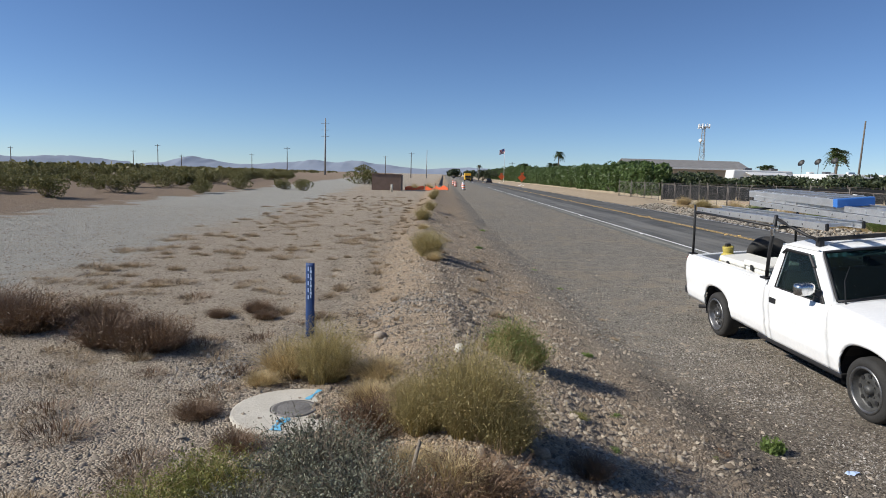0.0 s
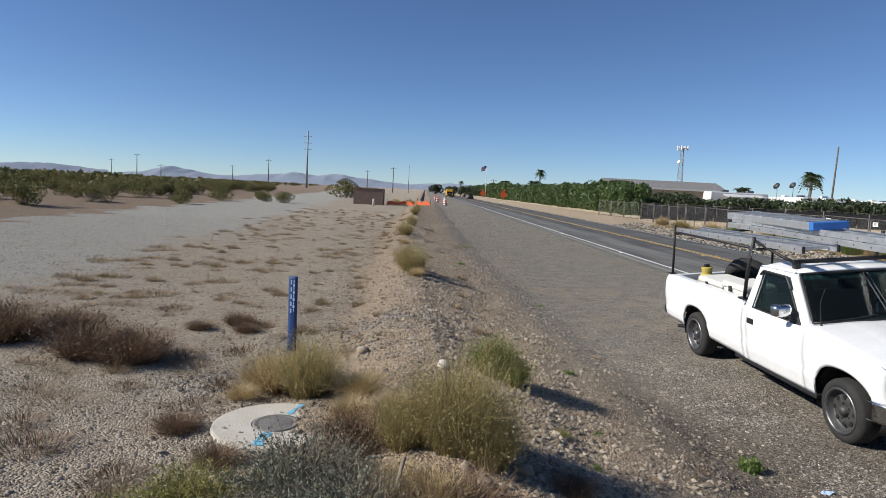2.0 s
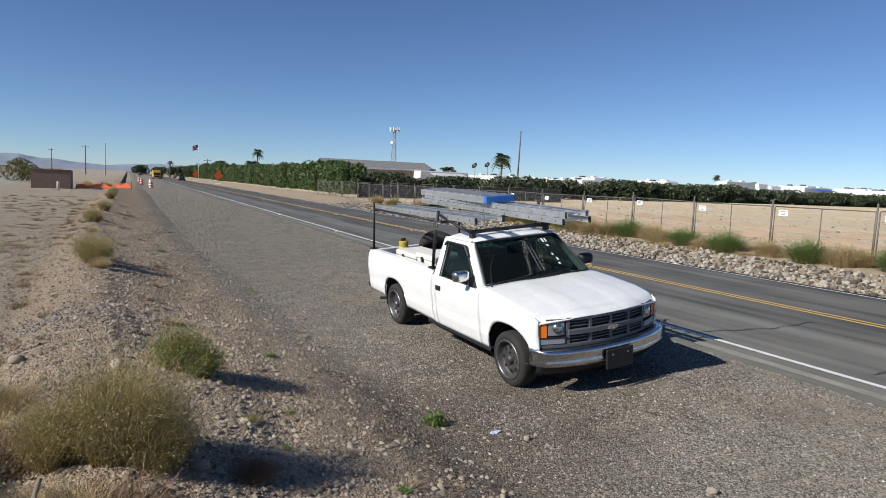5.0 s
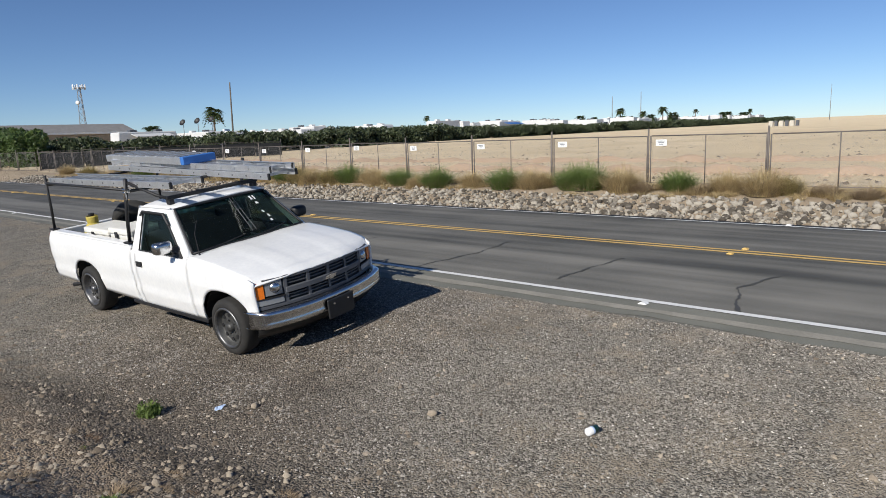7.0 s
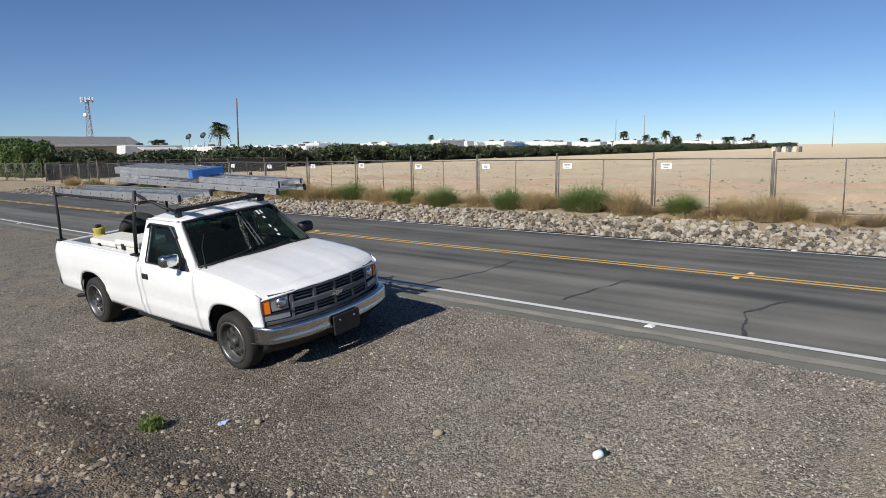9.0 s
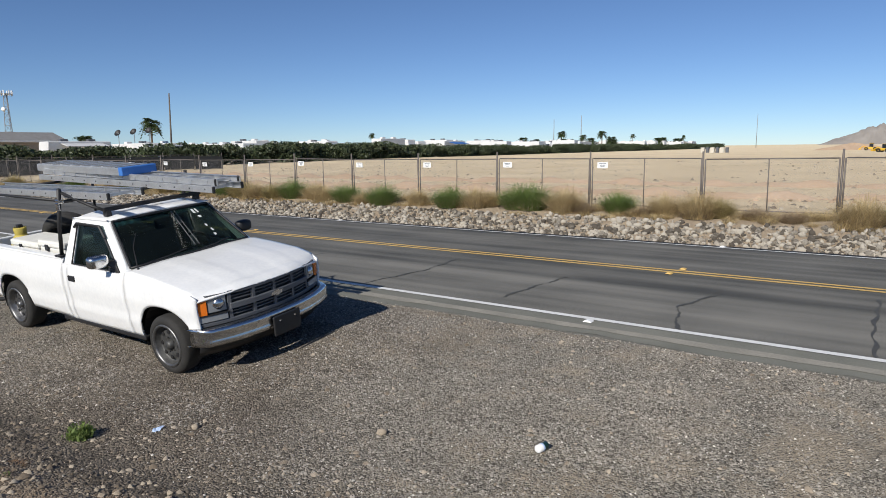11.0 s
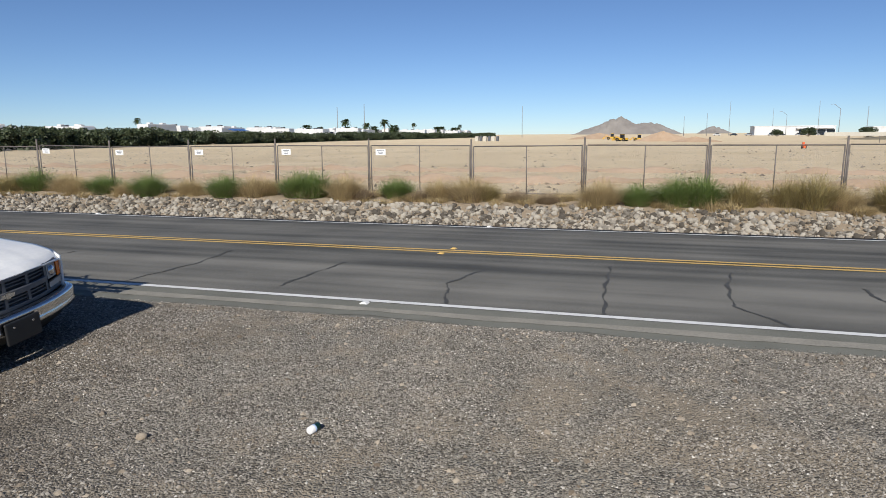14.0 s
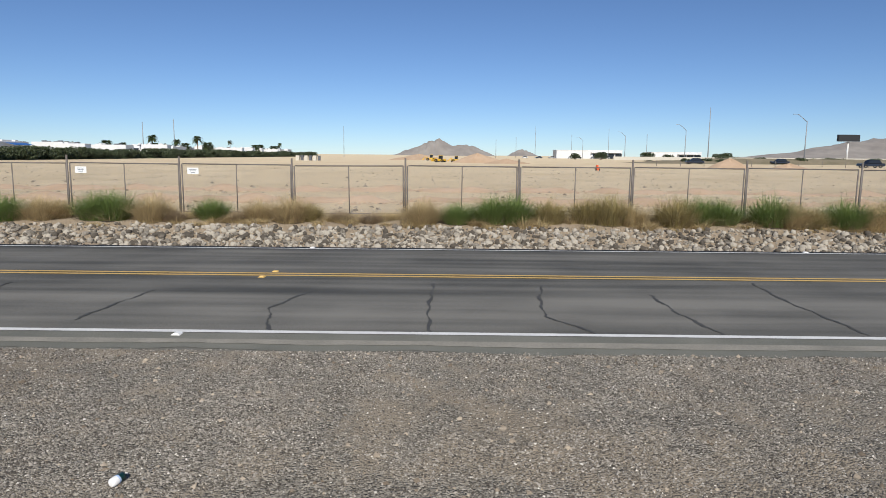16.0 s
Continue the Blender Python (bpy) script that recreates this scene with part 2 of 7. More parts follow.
G_CREO = leafy("creosote_leaves", (0.066, 0.072, 0.018), (0.240, 0.216, 0.072), 0.2)
G_OLEA = leafy("oleander_leaves", (0.026, 0.058, 0.016), (0.143, 0.208, 0.058), 0.2, 0.45)
G_HEDGE = leafy("dark_hedge_leaves", (0.022, 0.036, 0.014), (0.102, 0.126, 0.060), 0.15, 0.5)
G_PALM = leafy("palm_leaves", (0.02, 0.035, 0.012), (0.09, 0.12, 0.04), 0.15, 0.45)
G_YGREEN = leafy("yellow_green_leaves", (0.08, 0.095, 0.02), (0.33, 0.33, 0.09), 0.25)


def glass(name, tint, rough=0.0, clear=0.72):
    m, n, l = node_mat(name)
    b = n["Principled BSDF"]
    b.inputs["Base Color"].default_value = (*tint, 1)
    b.inputs["Roughness"].default_value = 0.03
    tr = n.new("ShaderNodeBsdfTransparent")
    tr.inputs["Color"].default_value = (0.66, 0.76, 0.73, 1)
    mx = n.new("ShaderNodeMixShader")
    mx.inputs[0].default_value = clear
    l.new(b.outputs[0], mx.inputs[1])
    l.new(tr.outputs[0], mx.inputs[2])
    l.new(mx.outputs[0], n["Material Output"].inputs[0])
    return m


CAR_GLASS = glass("car_glass", (0.012, 0.016, 0.016))

# ---------- ground ----------
def sstep(a, b, x):
    t = np.clip((x - a) / (b - a), 0, 1)
    return t * t * (3 - 2 * t)


def wave(x, y, seed=0.0):
    """Cheap smooth unevenness between -1 and 1."""
    return (np.sin(x * 1.7 + y * 0.9 + seed) * np.sin(y * 1.3 - x * 0.6 + 2 * seed) + 0.6 * np.sin(x * 3.9 - y * 2.7 + 3 * seed) * np.sin(y * 3.3 + x * 2.1 + seed)) / 1.6


def crest_x(y):
    return -1.22 - 0.042 * np.clip(y - 4, 0, 20)


def ground_z(x, y):
    x, y = np.asarray(x, float), np.asarray(y, float)
    cx = crest_x(y)
    top = 0.70 * (1 - sstep(90, 140, y)) + 0.05 * wave(0.4 * x, 0.5 * y, 1.0)
    left = 0.46 + 0.0 * x
    rise = sstep(cx - 1.1, cx - 0.1, x)
    t = np.clip((x - cx - 0.1) / 2.8, 0, 1)
    fall = 1 - t * (1.12 - 0.12 * t)
    z = np.where(x < cx, left + np.maximum(top - left, 0) * rise, top * np.maximum(fall, 0))
    z += np.where((x > cx - 2) & (x < cx + 2.2), 0.035 * wave(1.6 * x, 1.6 * y, 0.3) + 0.02 * wave(4 * x, 4 * y, 0.7), 0)
    z += np.where(x <= cx - 2, 0.02 * wave(0.8 * x, 0.8 * y, 0.5), 0)
    z += 0.05 * sstep(2.6, 4.9, x) * (1 - sstep(6.6, 7.2, x))
    near_truck = sstep(2.5, 5.6, y) * (1 - sstep(13.0, 20.0, y))
    z += near_truck * (np.interp(x, [2.9, 3.2, 4.9, 5.3, 6.5], [0.0, 0.01, 0.135, 0.13, 0.0]) + 0.05 * sstep(7.0, 9.5, y) * sstep(2.2, 3.0, x) * (1 - sstep(5.2, 6.5, x)))
    z += np.where((x > 1.2) & (x < 6.4), 0.012 * wave(0.9 * x, 0.9 * y, 0.2), 0)
    z += 0.25 * sstep(-18, -28, x) * (1 - sstep(-60, -120, x))
    z += -0.10 * sstep(6.6, 7.4, x) * (1 - sstep(15.0, 15.3, x))
    z += 0.42 * sstep(15.4, 18.6, x) + 0.25 * sstep(30, 90, x) + 0.3 * sstep(60, 66, y) * sstep(15.5, 22, x)
    z += np.where((x > 20) & (x < 400), 0.06 * wave(0.25 * x, 0.3 * y, 0.9) + 0.05 * wave(1.3 * x, 1.1 * y, 0.1) * (x < 60), 0)
    return z


def axis(parts_):
    out = []
    for a, b, s in parts_:
        out += list(np.arange(a, b, s))
    return np.array(out + [parts_[-1][1]])


gx = axis([(-4600, -600, 400), (-600, -120, 40), (-120, -24, 4), (-24, -6, 0.5), (-6, 2.4, 0.09), (2.4, 7.6, 0.2), (7.6, 15, 1.2), (15, 26, 0.3), (26, 80, 1.5), (80, 400, 20), (400, 4600, 400)])
gy = axis([(-4600, -600, 400), (-600, -60, 40), (-60, -6, 2), (-6, 14, 0.1), (14, 34, 0.3), (34, 90, 1.2), (90, 300, 10), (300, 4600, 400)])
GX, GY = np.meshgrid(gx, gy, indexing="ij")
GZ = ground_z(GX, GY)
gi = np.arange(GX.size).reshape(GX.shape)
quads = np.stack([gi[:-1, :-1], gi[1:, :-1], gi[1:, 1:], gi[:-1, 1:]], -1).reshape(-1, 4)


def ground_material():
    m, n, l = node_mat("desert_ground")
    b = n["Principled BSDF"]
    geo = n.new("ShaderNodeNewGeometry")
    sep = n.new("ShaderNodeSeparateXYZ")
    l.new(geo.outputs["Position"], sep.inputs[0])

    def noise_(scale, detail=6, rough=0.6):
        t = n.new("ShaderNodeTexNoise")
        t.inputs["Scale"].default_value, t.inputs["Detail"].default_value, t.inputs["Roughness"].default_value = scale, detail, rough
        l.new(geo.outputs["Position"], t.inputs["Vector"])
        return t.outputs[0]

    def math_(op, a, c=None, d=None):
        t = n.new("ShaderNodeMath")
        t.operation = op
        for k, v in enumerate((a, c, d)):
            if v is None:
                continue
            if isinstance(v, (int, float)):
                t.inputs[k].default_value = v
            else:
                l.new(v, t.inputs[k])
        return t.outputs[0]

    def ramp_(val, cols, pos=(0.32, 0.68)):
        t = n.new("ShaderNodeValToRGB")
        t.color_ramp.elements[0].position, t.color_ramp.elements[1].position = pos
        t.color_ramp.elements[0].color, t.color_ramp.elements[1].color = (*cols[0], 1), (*cols[1], 1)
        l.new(val, t.inputs[0])
        return t.outputs[0]

    def step_(val, a, c):
        t = n.new("ShaderNodeMapRange")
        t.interpolation_type = "SMOOTHSTEP"
        t.inputs[1].default_value, t.inputs[2].default_value = a, c
        l.new(val, t.inputs[0])
        return t.outputs[0]

    def blend(f, a, c):
        t = n.new("ShaderNodeMix")
        t.data_type = "RGBA"
        l.new(f, t.inputs[0])
        l.new(a, t.inputs[6])
        l.new(c, t.inputs[7])
        return t.outputs[2]

    def cells(scale):
        t = n.new("ShaderNodeTexVoronoi")
        t.inputs["Scale"].default_value = scale
        l.new(geo.outputs["Position"], t.inputs["Vector"])
        return t

    broad, mid, fine = noise_(0.35), noise_(2.2), noise_(38, 4)
    grit = cells(55)
    gritv = n.new("ShaderNodeSeparateColor")
    l.new(grit.outputs["Color"], gritv.inputs[0])
    speck = math_("MULTIPLY_ADD", gritv.outputs[0], 0.55, math_("MULTIPLY", mid, 0.45))
    soft = math_("MULTIPLY_ADD", fine, 0.3, math_("MULTIPLY_ADD", noise_(9.0, 6, 0.7), 0.35, math_("MULTIPLY", mid, 0.35)))
    gravel = ramp_(speck, ((0.07, 0.061, 0.049), (0.40, 0.37, 0.312)), (0.12, 0.88))
    dust = ramp_(soft, ((0.21, 0.178, 0.134), (0.335, 0.29, 0.226)))
    gravel = blend(step_(math_("MULTIPLY_ADD", mid, 0.5, math_("MULTIPLY", broad, 0.5)), 0.47, 0.60), gravel, dust)
    brown = ramp_(speck, ((0.045, 0.036, 0.027), (0.29, 0.25, 0.20)), (0.12, 0.9))
    along = math_("MULTIPLY_ADD", math_("SUBTRACT", broad, 0.5), 5.0, math_("MULTIPLY_ADD", sep.outputs[0], -0.7, sep.outputs[1]))
    near = math_("MULTIPLY", step_(along, 0.2, 3.4), math_("SUBTRACT", 1.0, step_(along, 4.5, 9.5)))
    gravel = blend(near, gravel, brown)
    berm = ramp_(math_("MULTIPLY_ADD", gritv.outputs[1], 0.3, math_("MULTIPLY", soft, 0.7)), ((0.19, 0.14, 0.093), (0.56, 0.44, 0.31)), (0.25, 0.72))
    strip = ramp_(math_("MULTIPLY_ADD", gritv.outputs[1], 0.3, math_("MULTIPLY", soft, 0.7)), ((0.22, 0.175, 0.125), (0.60, 0.515, 0.40)), (0.27, 0.72))
    lane = ramp_(math_("MULTIPLY_ADD", gritv.outputs[2], 0.35, math_("MULTIPLY", soft, 0.65)), ((0.26, 0.248, 0.212), (0.58, 0.56, 0.49)), (0.26, 0.74))
    sand = ramp_(soft, ((0.235, 0.17, 0.115), (0.34, 0.26, 0.185)))
    field = ramp_(math_("MULTIPLY_ADD", noise_(0.12), 0.5, math_("MULTIPLY", soft, 0.5)), ((0.50, 0.40, 0.26), (0.70, 0.59, 0.42)))
    furrow = noise_(1.1, 4)
    x = math_("MULTIPLY_ADD", math_("SUBTRACT", mid, 0.5), 1.6, sep.outputs[0])
    xw = math_("MULTIPLY_ADD", math_("SUBTRACT", broad, 0.5), 7.0, x)
    skew = math_("MULTIPLY_ADD", sep.outputs[1], 0.065, xw)
    col = blend(step_(skew, -16.2, -15.2), sand, lane)
    col = blend(step_(skew, -8.2, -6.4), col, strip)
    lx = math_("MULTIPLY_ADD", math_("MINIMUM", sep.outputs[1], 24.0), 0.042, x)
    col = blend(step_(lx, -2.6, -1.8), col, berm)
    col = blend(step_(lx, 0.4, 1.5), col, gravel)
    bank = ramp_(soft, ((0.30, 0.235, 0.165), (0.45, 0.37, 0.27)))
    col = blend(step_(x, 14.8, 15.6), col, bank)
    col = blend(step_(x, 18.6, 20.2), col, field)
    l.new(col, b.inputs["Base Color"])
    b.inputs["Roughness"].default_value = 0.95
    b.inputs["Diffuse Roughness"].default_value = 0.4
    b.inputs["Specular IOR Level"].default_value = 0.2
    bp = n.new("ShaderNodeBump")
    bp.inputs["Strength"].default_value, bp.inputs["Distance"].default_value = 1.0, 0.045
    h = math_("MULTIPLY_ADD", grit.outputs["Distance"], -0.5, math_("MULTIPLY_ADD", fine, 0.5, math_("MULTIPLY", furrow, 1.5)))
    l.new(h, bp.inputs["Height"])
    l.new(bp.outputs[0], b.inputs["Normal"])
    return m


ground = tagged(new("ground", fast_mesh("ground", np.stack([GX, GY, GZ], -1).reshape(-1, 3), quads, ground_material(), True)), "dry stony desert ground with a gravel verge and low dirt berm", "ground", kind="structure")


def gz(x, y):
    return float(ground_z(x, y))


# ---------- road ----------
def road_z(x):
    return 0.045 + 0.075 * (1 - np.abs((x - 11.13) / 4.6) ** 1.5) if not isinstance(x, np.ndarray) else 0.045 + 0.075 * (1 - np.abs((x - 11.13) / 4.6) ** 1.5)


def asphalt_material():
    m, n, l = node_mat("worn_asphalt")
    b = n["Principled BSDF"]
    geo = n.new("ShaderNodeNewGeometry")
    mapn = n.new("ShaderNodeMapping")
    mapn.inputs["Scale"].default_value = (1.6, 0.10, 1)
    l.new(geo.outputs["Position"], mapn.inputs[0])
    streak, spots, grain = (n.new("ShaderNodeTexNoise") for _ in range(3))
    streak.inputs["Scale"].default_value, spots.inputs["Scale"].default_value, grain.inputs["Scale"].default_value = 1.4, 0.5, 90
    streak.inputs["Detail"].default_value = spots.inputs["Detail"].default_value = 5
    l.new(mapn.outputs[0], streak.inputs["Vector"])
    l.new(geo.outputs["Position"], spots.inputs["Vector"])
    l.new(geo.outputs["Position"], grain.inputs["Vector"])
    s1 = n.new("ShaderNodeMath")
    s1.operation = "MULTIPLY_ADD"
    s1.inputs[1].default_value = 0.5
    l.new(streak.outputs[0], s1.inputs[0])
    s0 = n.new("ShaderNodeMath")
    s0.operation = "MULTIPLY_ADD"
    s0.inputs[1].default_value, s0.inputs[2].default_value = 0.25, 0.0
    l.new(spots.outputs[0], s0.inputs[0])
    l.new(s0.outputs[0], s1.inputs[2])
    s2 = n.new("ShaderNodeMath")
    s2.operation = "MULTIPLY_ADD"
    s2.inputs[1].default_value = 0.25
    l.new(grain.outputs[0], s2.inputs[0])
    l.new(s1.outputs[0], s2.inputs[2])
    ramp = n.new("ShaderNodeValToRGB")
    ramp.color_ramp.elements[0].position, ramp.color_ramp.elements[1].position = 0.36, 0.66
    ramp.color_ramp.elements[0].color, ramp.color_ramp.elements[1].color = (0.042, 0.042, 0.038, 1), (0.165, 0.160, 0.143, 1)
    sx = n.new("ShaderNodeSeparateXYZ")
    l.new(geo.outputs["Position"], sx.inputs[0])
    wob = n.new("ShaderNodeMath")
    wob.operation = "MULTIPLY_ADD"
    wob.inputs[1].default_value = 0.5
    l.new(spots.outputs[0], wob.inputs[0])
    l.new(sx.outputs[0], wob.inputs[2])
    rng_ = n.new("ShaderNodeMapRange")
    rng_.inputs[1].default_value, rng_.inputs[2].default_value = 7.25, 15.25
    l.new(wob.outputs[0], rng_.inputs[0])
    band = n.new("ShaderNodeValToRGB")
    el = band.color_ramp.elements
    el[0].position, el[1].position = 0.0, 1.0
    for p_ in (0.17, 0.21, 0.29, 0.33, 0.47, 0.60, 0.72, 0.80, 0.90):
        el.new(p_)
    for e_, v_ in zip(el, (0.5, 0.5, 0.75, 0.75, 0.22, 0.18, 0.35, 0.22, 0.42, 0.25, 0.4)):
        e_.color = (v_, v_, v_, 1)
    l.new(rng_.outputs[0], band.inputs[0])
    s3 = n.new("ShaderNodeMath")
    s3.operation = "MULTIPLY_ADD"
    s3.inputs[1].default_value = 0.26
    l.new(band.outputs[0], s3.inputs[0])
    sh = n.new("ShaderNodeMath")
    sh.operation = "SUBTRACT"
    sh.inputs[1].default_value = 0.09
    l.new(s2.outputs[0], sh.inputs[0])
    l.new(sh.outputs[0], s3.inputs[2])
    l.new(s3.outputs[0], ramp.inputs[0])
    l.new(ramp.outputs[0], b.inputs["Base Color"])
    b.inputs["Roughness"].default_value = 0.8
    b.inputs["Diffuse Roughness"].default_value = 0.4
    bp = n.new("ShaderNodeBump")
    bp.inputs["Strength"].default_value, bp.inputs["Distance"].default_value = 0.4, 0.01
    l.new(grain.outputs[0], bp.inputs["Height"])
    l.new(bp.outputs[0], b.inputs["Normal"])
    return m


ASPHALT = asphalt_material()
EDGE_ASPHALT = surface("dusty_edge_asphalt", (0.095, 0.097, 0.083), (0.165, 0.165, 0.142), 1.2, 0.9, 0.3, 70)
CRACK_SEAL = surface("crack_sealant", (0.045, 0.045, 0.043), (0.085, 0.084, 0.078), 3, 0.75, 0.1, 30)
ROAD_DUST = surface("pale_road_dust", (0.15, 0.145, 0.125), (0.27, 0.255, 0.22), 2.0, 0.95, 0.2, 40)
ry = axis([(-900, -40, 20), (-40, 80, 0.25), (80, 900, 20)])
rx = np.array([6.50, 6.8, 7.0, 7.2, 7.6, 8.0, 9.0, 10.0, 11.0, 11.13, 11.3, 12.3, 13.3, 14.3, 15.2])
r_edge = 0.10 * wave(0 * ry + 1.0, 1.1 * ry, 0.4) + 0.05 * wave(0 * ry + 3, 4.1 * ry, 0.4)


def road_sheet(name, xs, ys, lift, material, label, edge=None, kind="structure"):
    X, Y = np.meshgrid(xs, ys, indexing="ij")
    if edge is not None:
        X[0] += edge
    Z = road_z(X) + lift
    top = np.stack([X, Y, Z], -1)
    low_a, low_b = top[:1].copy(), top[-1:].copy()
    low_a[..., 2] -= 0.13
    low_b[..., 2] -= 0.13
    full = np.concatenate([low_a, top, low_b]) if lift == 0 else top
    idx = np.arange(full.shape[0] * full.shape[1]).reshape(full.shape[:2])
    q = np.stack([idx[:-1, :-1], idx[1:, :-1], idx[1:, 1:], idx[:-1, 1:]], -1).reshape(-1, 4)
    return tagged(new(name, fast_mesh(name, full.reshape(-1, 3), q, material)), label, "road", kind=kind)


road_sheet("road", rx, ry, 0.0, ASPHALT, "dark two-lane asphalt road, worn and crack-sealed", r_edge)
road_sheet("road_edge", np.array([6.56, 6.85, 7.0, 7.2, 7.30]), ry, 0.006, EDGE_ASPHALT, "dusty grey asphalt strip beside the road line", 0.06 + r_edge)
road_sheet("road_dust", np.array([6.84, 6.95, 7.03]), ry, 0.012, ROAD_DUST, "pale line of dust along the asphalt edge", 0.5 * r_edge)
road_sheet("road_line_1", np.array([7.32, 7.43]), ry, 0.008, LINE_WHITE, "white painted edge line on asphalt")
road_sheet("road_line_2", np.array([14.80, 14.91]), ry, 0.008, LINE_WHITE, "white painted edge line beside riprap")
road_sheet("road_line_3", np.array([10.97, 11.07]), ry, 0.008, LINE_YELLOW, "yellow painted centre line")
road_sheet("road_line_4", np.array([11.18, 11.28]), ry, 0.008, LINE_YELLOW, "yellow painted centre line")

# ---------- pickup truck (own axes: x across, y rearward from the front axle) ----------
truck = thing("pickup_truck", pose(3.94, 6.70, 0.082, 0.9, -5.4, 2.04), "white regular-cab pickup truck with ladder rack parked on gravel", "truck")
HUB, AXLE_R = 0.335, 3.34


def side_x(z, y):
    """Half width of the body at a height: tucked in at the sill, a crease, drawn in to the beltline."""
    zz = [0.32, 0.40, 0.56, 0.60, 0.80, 0.98, 1.06, 1.12, 1.16]
    xx = [0.90, 0.925, 0.955, 0.945, 0.965, 0.955, 0.935, 0.895, 0.86]
    x = float(np.interp(z, zz, xx))
    nose = min(1.0, max(0.0, (y + 0.62) / 0.5))
    return x * (0.93 + 0.07 * math.sin(nose * math.pi / 2))


def side_top(y):
    return float(np.interp(y, [-0.8, -0.56, -0.45, -0.2, 0.2, 0.60, 0.70, 1.94, 1.97, 4.8], [0.90, 0.925, 0.975, 1.025, 1.068, 1.095, 1.065, 1.07, 1.128, 1.128]))


def arch(y):
    """Height of the flattened wheel arch over the hub line, or nothing away from the wheels."""
    for c, r, h in ((0.0, 0.455, 0.43), (AXLE_R, 0.44, 0.42)):
        if abs(y - c) < r:
            return HUB + 0.02 + h * (1 - (abs(y - c) / r) ** 2.5) ** (1 / 2.5)
    return 0.0


def side_low(y):
    z = float(np.interp(y, [-0.8, -0.56, 0.5, 1.95, 2.0, 4.3, 4.8], [0.52, 0.42, 0.345, 0.335, 0.36, 0.41, 0.46]))
    return max(z, arch(y))


def side_panel(y0, y1, s, inset=0.0):
    ys = sorted({round(v, 4) for v in list(np.arange(y0, y1, 0.06)) + [y1] + [c + r * k for c, r in ((0.0, 0.455), (AXLE_R, 0.44)) for k in (-1, -0.995, -0.98, -0.95, -0.88, -0.75, 0.75, 0.88, 0.95, 0.98, 0.995, 1) if y0 < c + r * k < y1]})
    rows = []
    for y in ys:
        a, b = side_low(y), side_top(y)
        zs = [a + (b - a) * k / 14 for k in range(15)]
        rows.append([(s * (side_x(z, y) - inset), y, z) for z in zs])
    return Build().grid(rows)


for s, side in ((-1, "near"), (1, "far")):
    fender = part("front_fender", side_panel(-0.56, 0.632, s), WHITE_PAINT, truck, smooth=True, thick=0.025)
    door = part("door", side_panel(0.642, 1.832, s), WHITE_PAINT, truck, "white door with tinted window and dark handle", smooth=True, thick=0.025)
    part("cab_corner", side_panel(1.842, 1.94, s), WHITE_PAINT, truck, smooth=True, thick=0.025)
    part("bed_side", side_panel(1.965, 4.41, s), WHITE_PAINT, truck, smooth=True, thick=0.03)
    part("handle", Build().box((s * 0.963, 1.725, 0.905), (0.02, 0.14, 0.07)), BLACK_TRIM, door, "black door handle", bevel=0.008)
    part("sill", Build().box((s * 0.87, 1.3, 0.335), (0.10, 1.75, 0.05)), BLACK_TRIM, truck, bevel=0.01)
    # arch lips
    for c, r in ((0.0, 0.455), (AXLE_R, 0.44)):
        ys = c + r * np.sin(np.linspace(-1.45, 1.45, 25))
        pts = [(s * (side_x(arch(y), y) - 0.012), float(y), arch(float(y)) + 0.004) for y in ys]
        part("arch_lip", Build().tube(pts, 0.012, 6), WHITE_PAINT, truck, smooth=True)
    # inner wheel wells
    for c in (0.0, AXLE_R):
        rows = [[(s * x, c + 0.46 * math.cos(a), HUB + 0.02 + 0.46 * math.sin(a)) for x in (0.90, 0.55)] for a in np.linspace(-0.25, math.pi + 0.25, 16)]
        part("wheel_well", Build().grid(rows), BLACK_TRIM, truck)

# front line: everything bows forward towards the middle
def front_y(x):
    return -0.745 + 0.20 * (abs(x) / 0.87) ** 2.3


# hood: crowned, front edge rounded down, two pressed ridges and a raised middle
rows = []
for j in range(33):
    t = (j / 32) ** 1.5
    row = []
    for i in range(41):
        u = -1 + 2 * i / 40
        y0 = front_y(u * 0.86)
        y = y0 + (0.615 - 0.09 * (1 - u * u) - y0) * t
        edge = side_top(max(y, -0.54)) + 0.004
        w = side_x(min(edge, 1.06), max(y, -0.5)) - 0.004 - 0.012 * t
        z = edge + (0.050 - 0.012 * t) * (1 - abs(u) ** 3) - 0.055 * max(0.0, 1 - t * 9) ** 2.2
        z += 0.007 * (1 - t * 0.5) * (sstep(0.60, 0.54, abs(u)) - sstep(0.30, 0.24, abs(u))) + 0.004 * sstep(0.05, 0.02, abs(u)) * sstep(0.5, 0.0, t)
        row.append((u * w, y, float(z)))
    rows.append(row)
part("hood", Build().grid(rows), WHITE_PAINT, truck, "white crowned hood with two pressed ridges", smooth=True, thick=0.02)
part("cowl", Build().box((0, 0.64, 1.07), (1.60, 0.16, 0.05), rx=-12), BLACK_TRIM, truck, bevel=0.01)

# greenhouse: frames between outer and inner loops
def ring(outer, inner, n=6):
    def dense(loop):
        return [Vector(loop[k]).lerp(Vector(loop[(k + 1) % len(loop)]), i / n) for k in range(len(loop)) for i in range(n)]
    a, b = dense(outer), dense(inner)
    m = len(a)
    return Build().add(a + b, [(k, (k + 1) % m, m + (k + 1) % m, m + k) for k in range(m)])


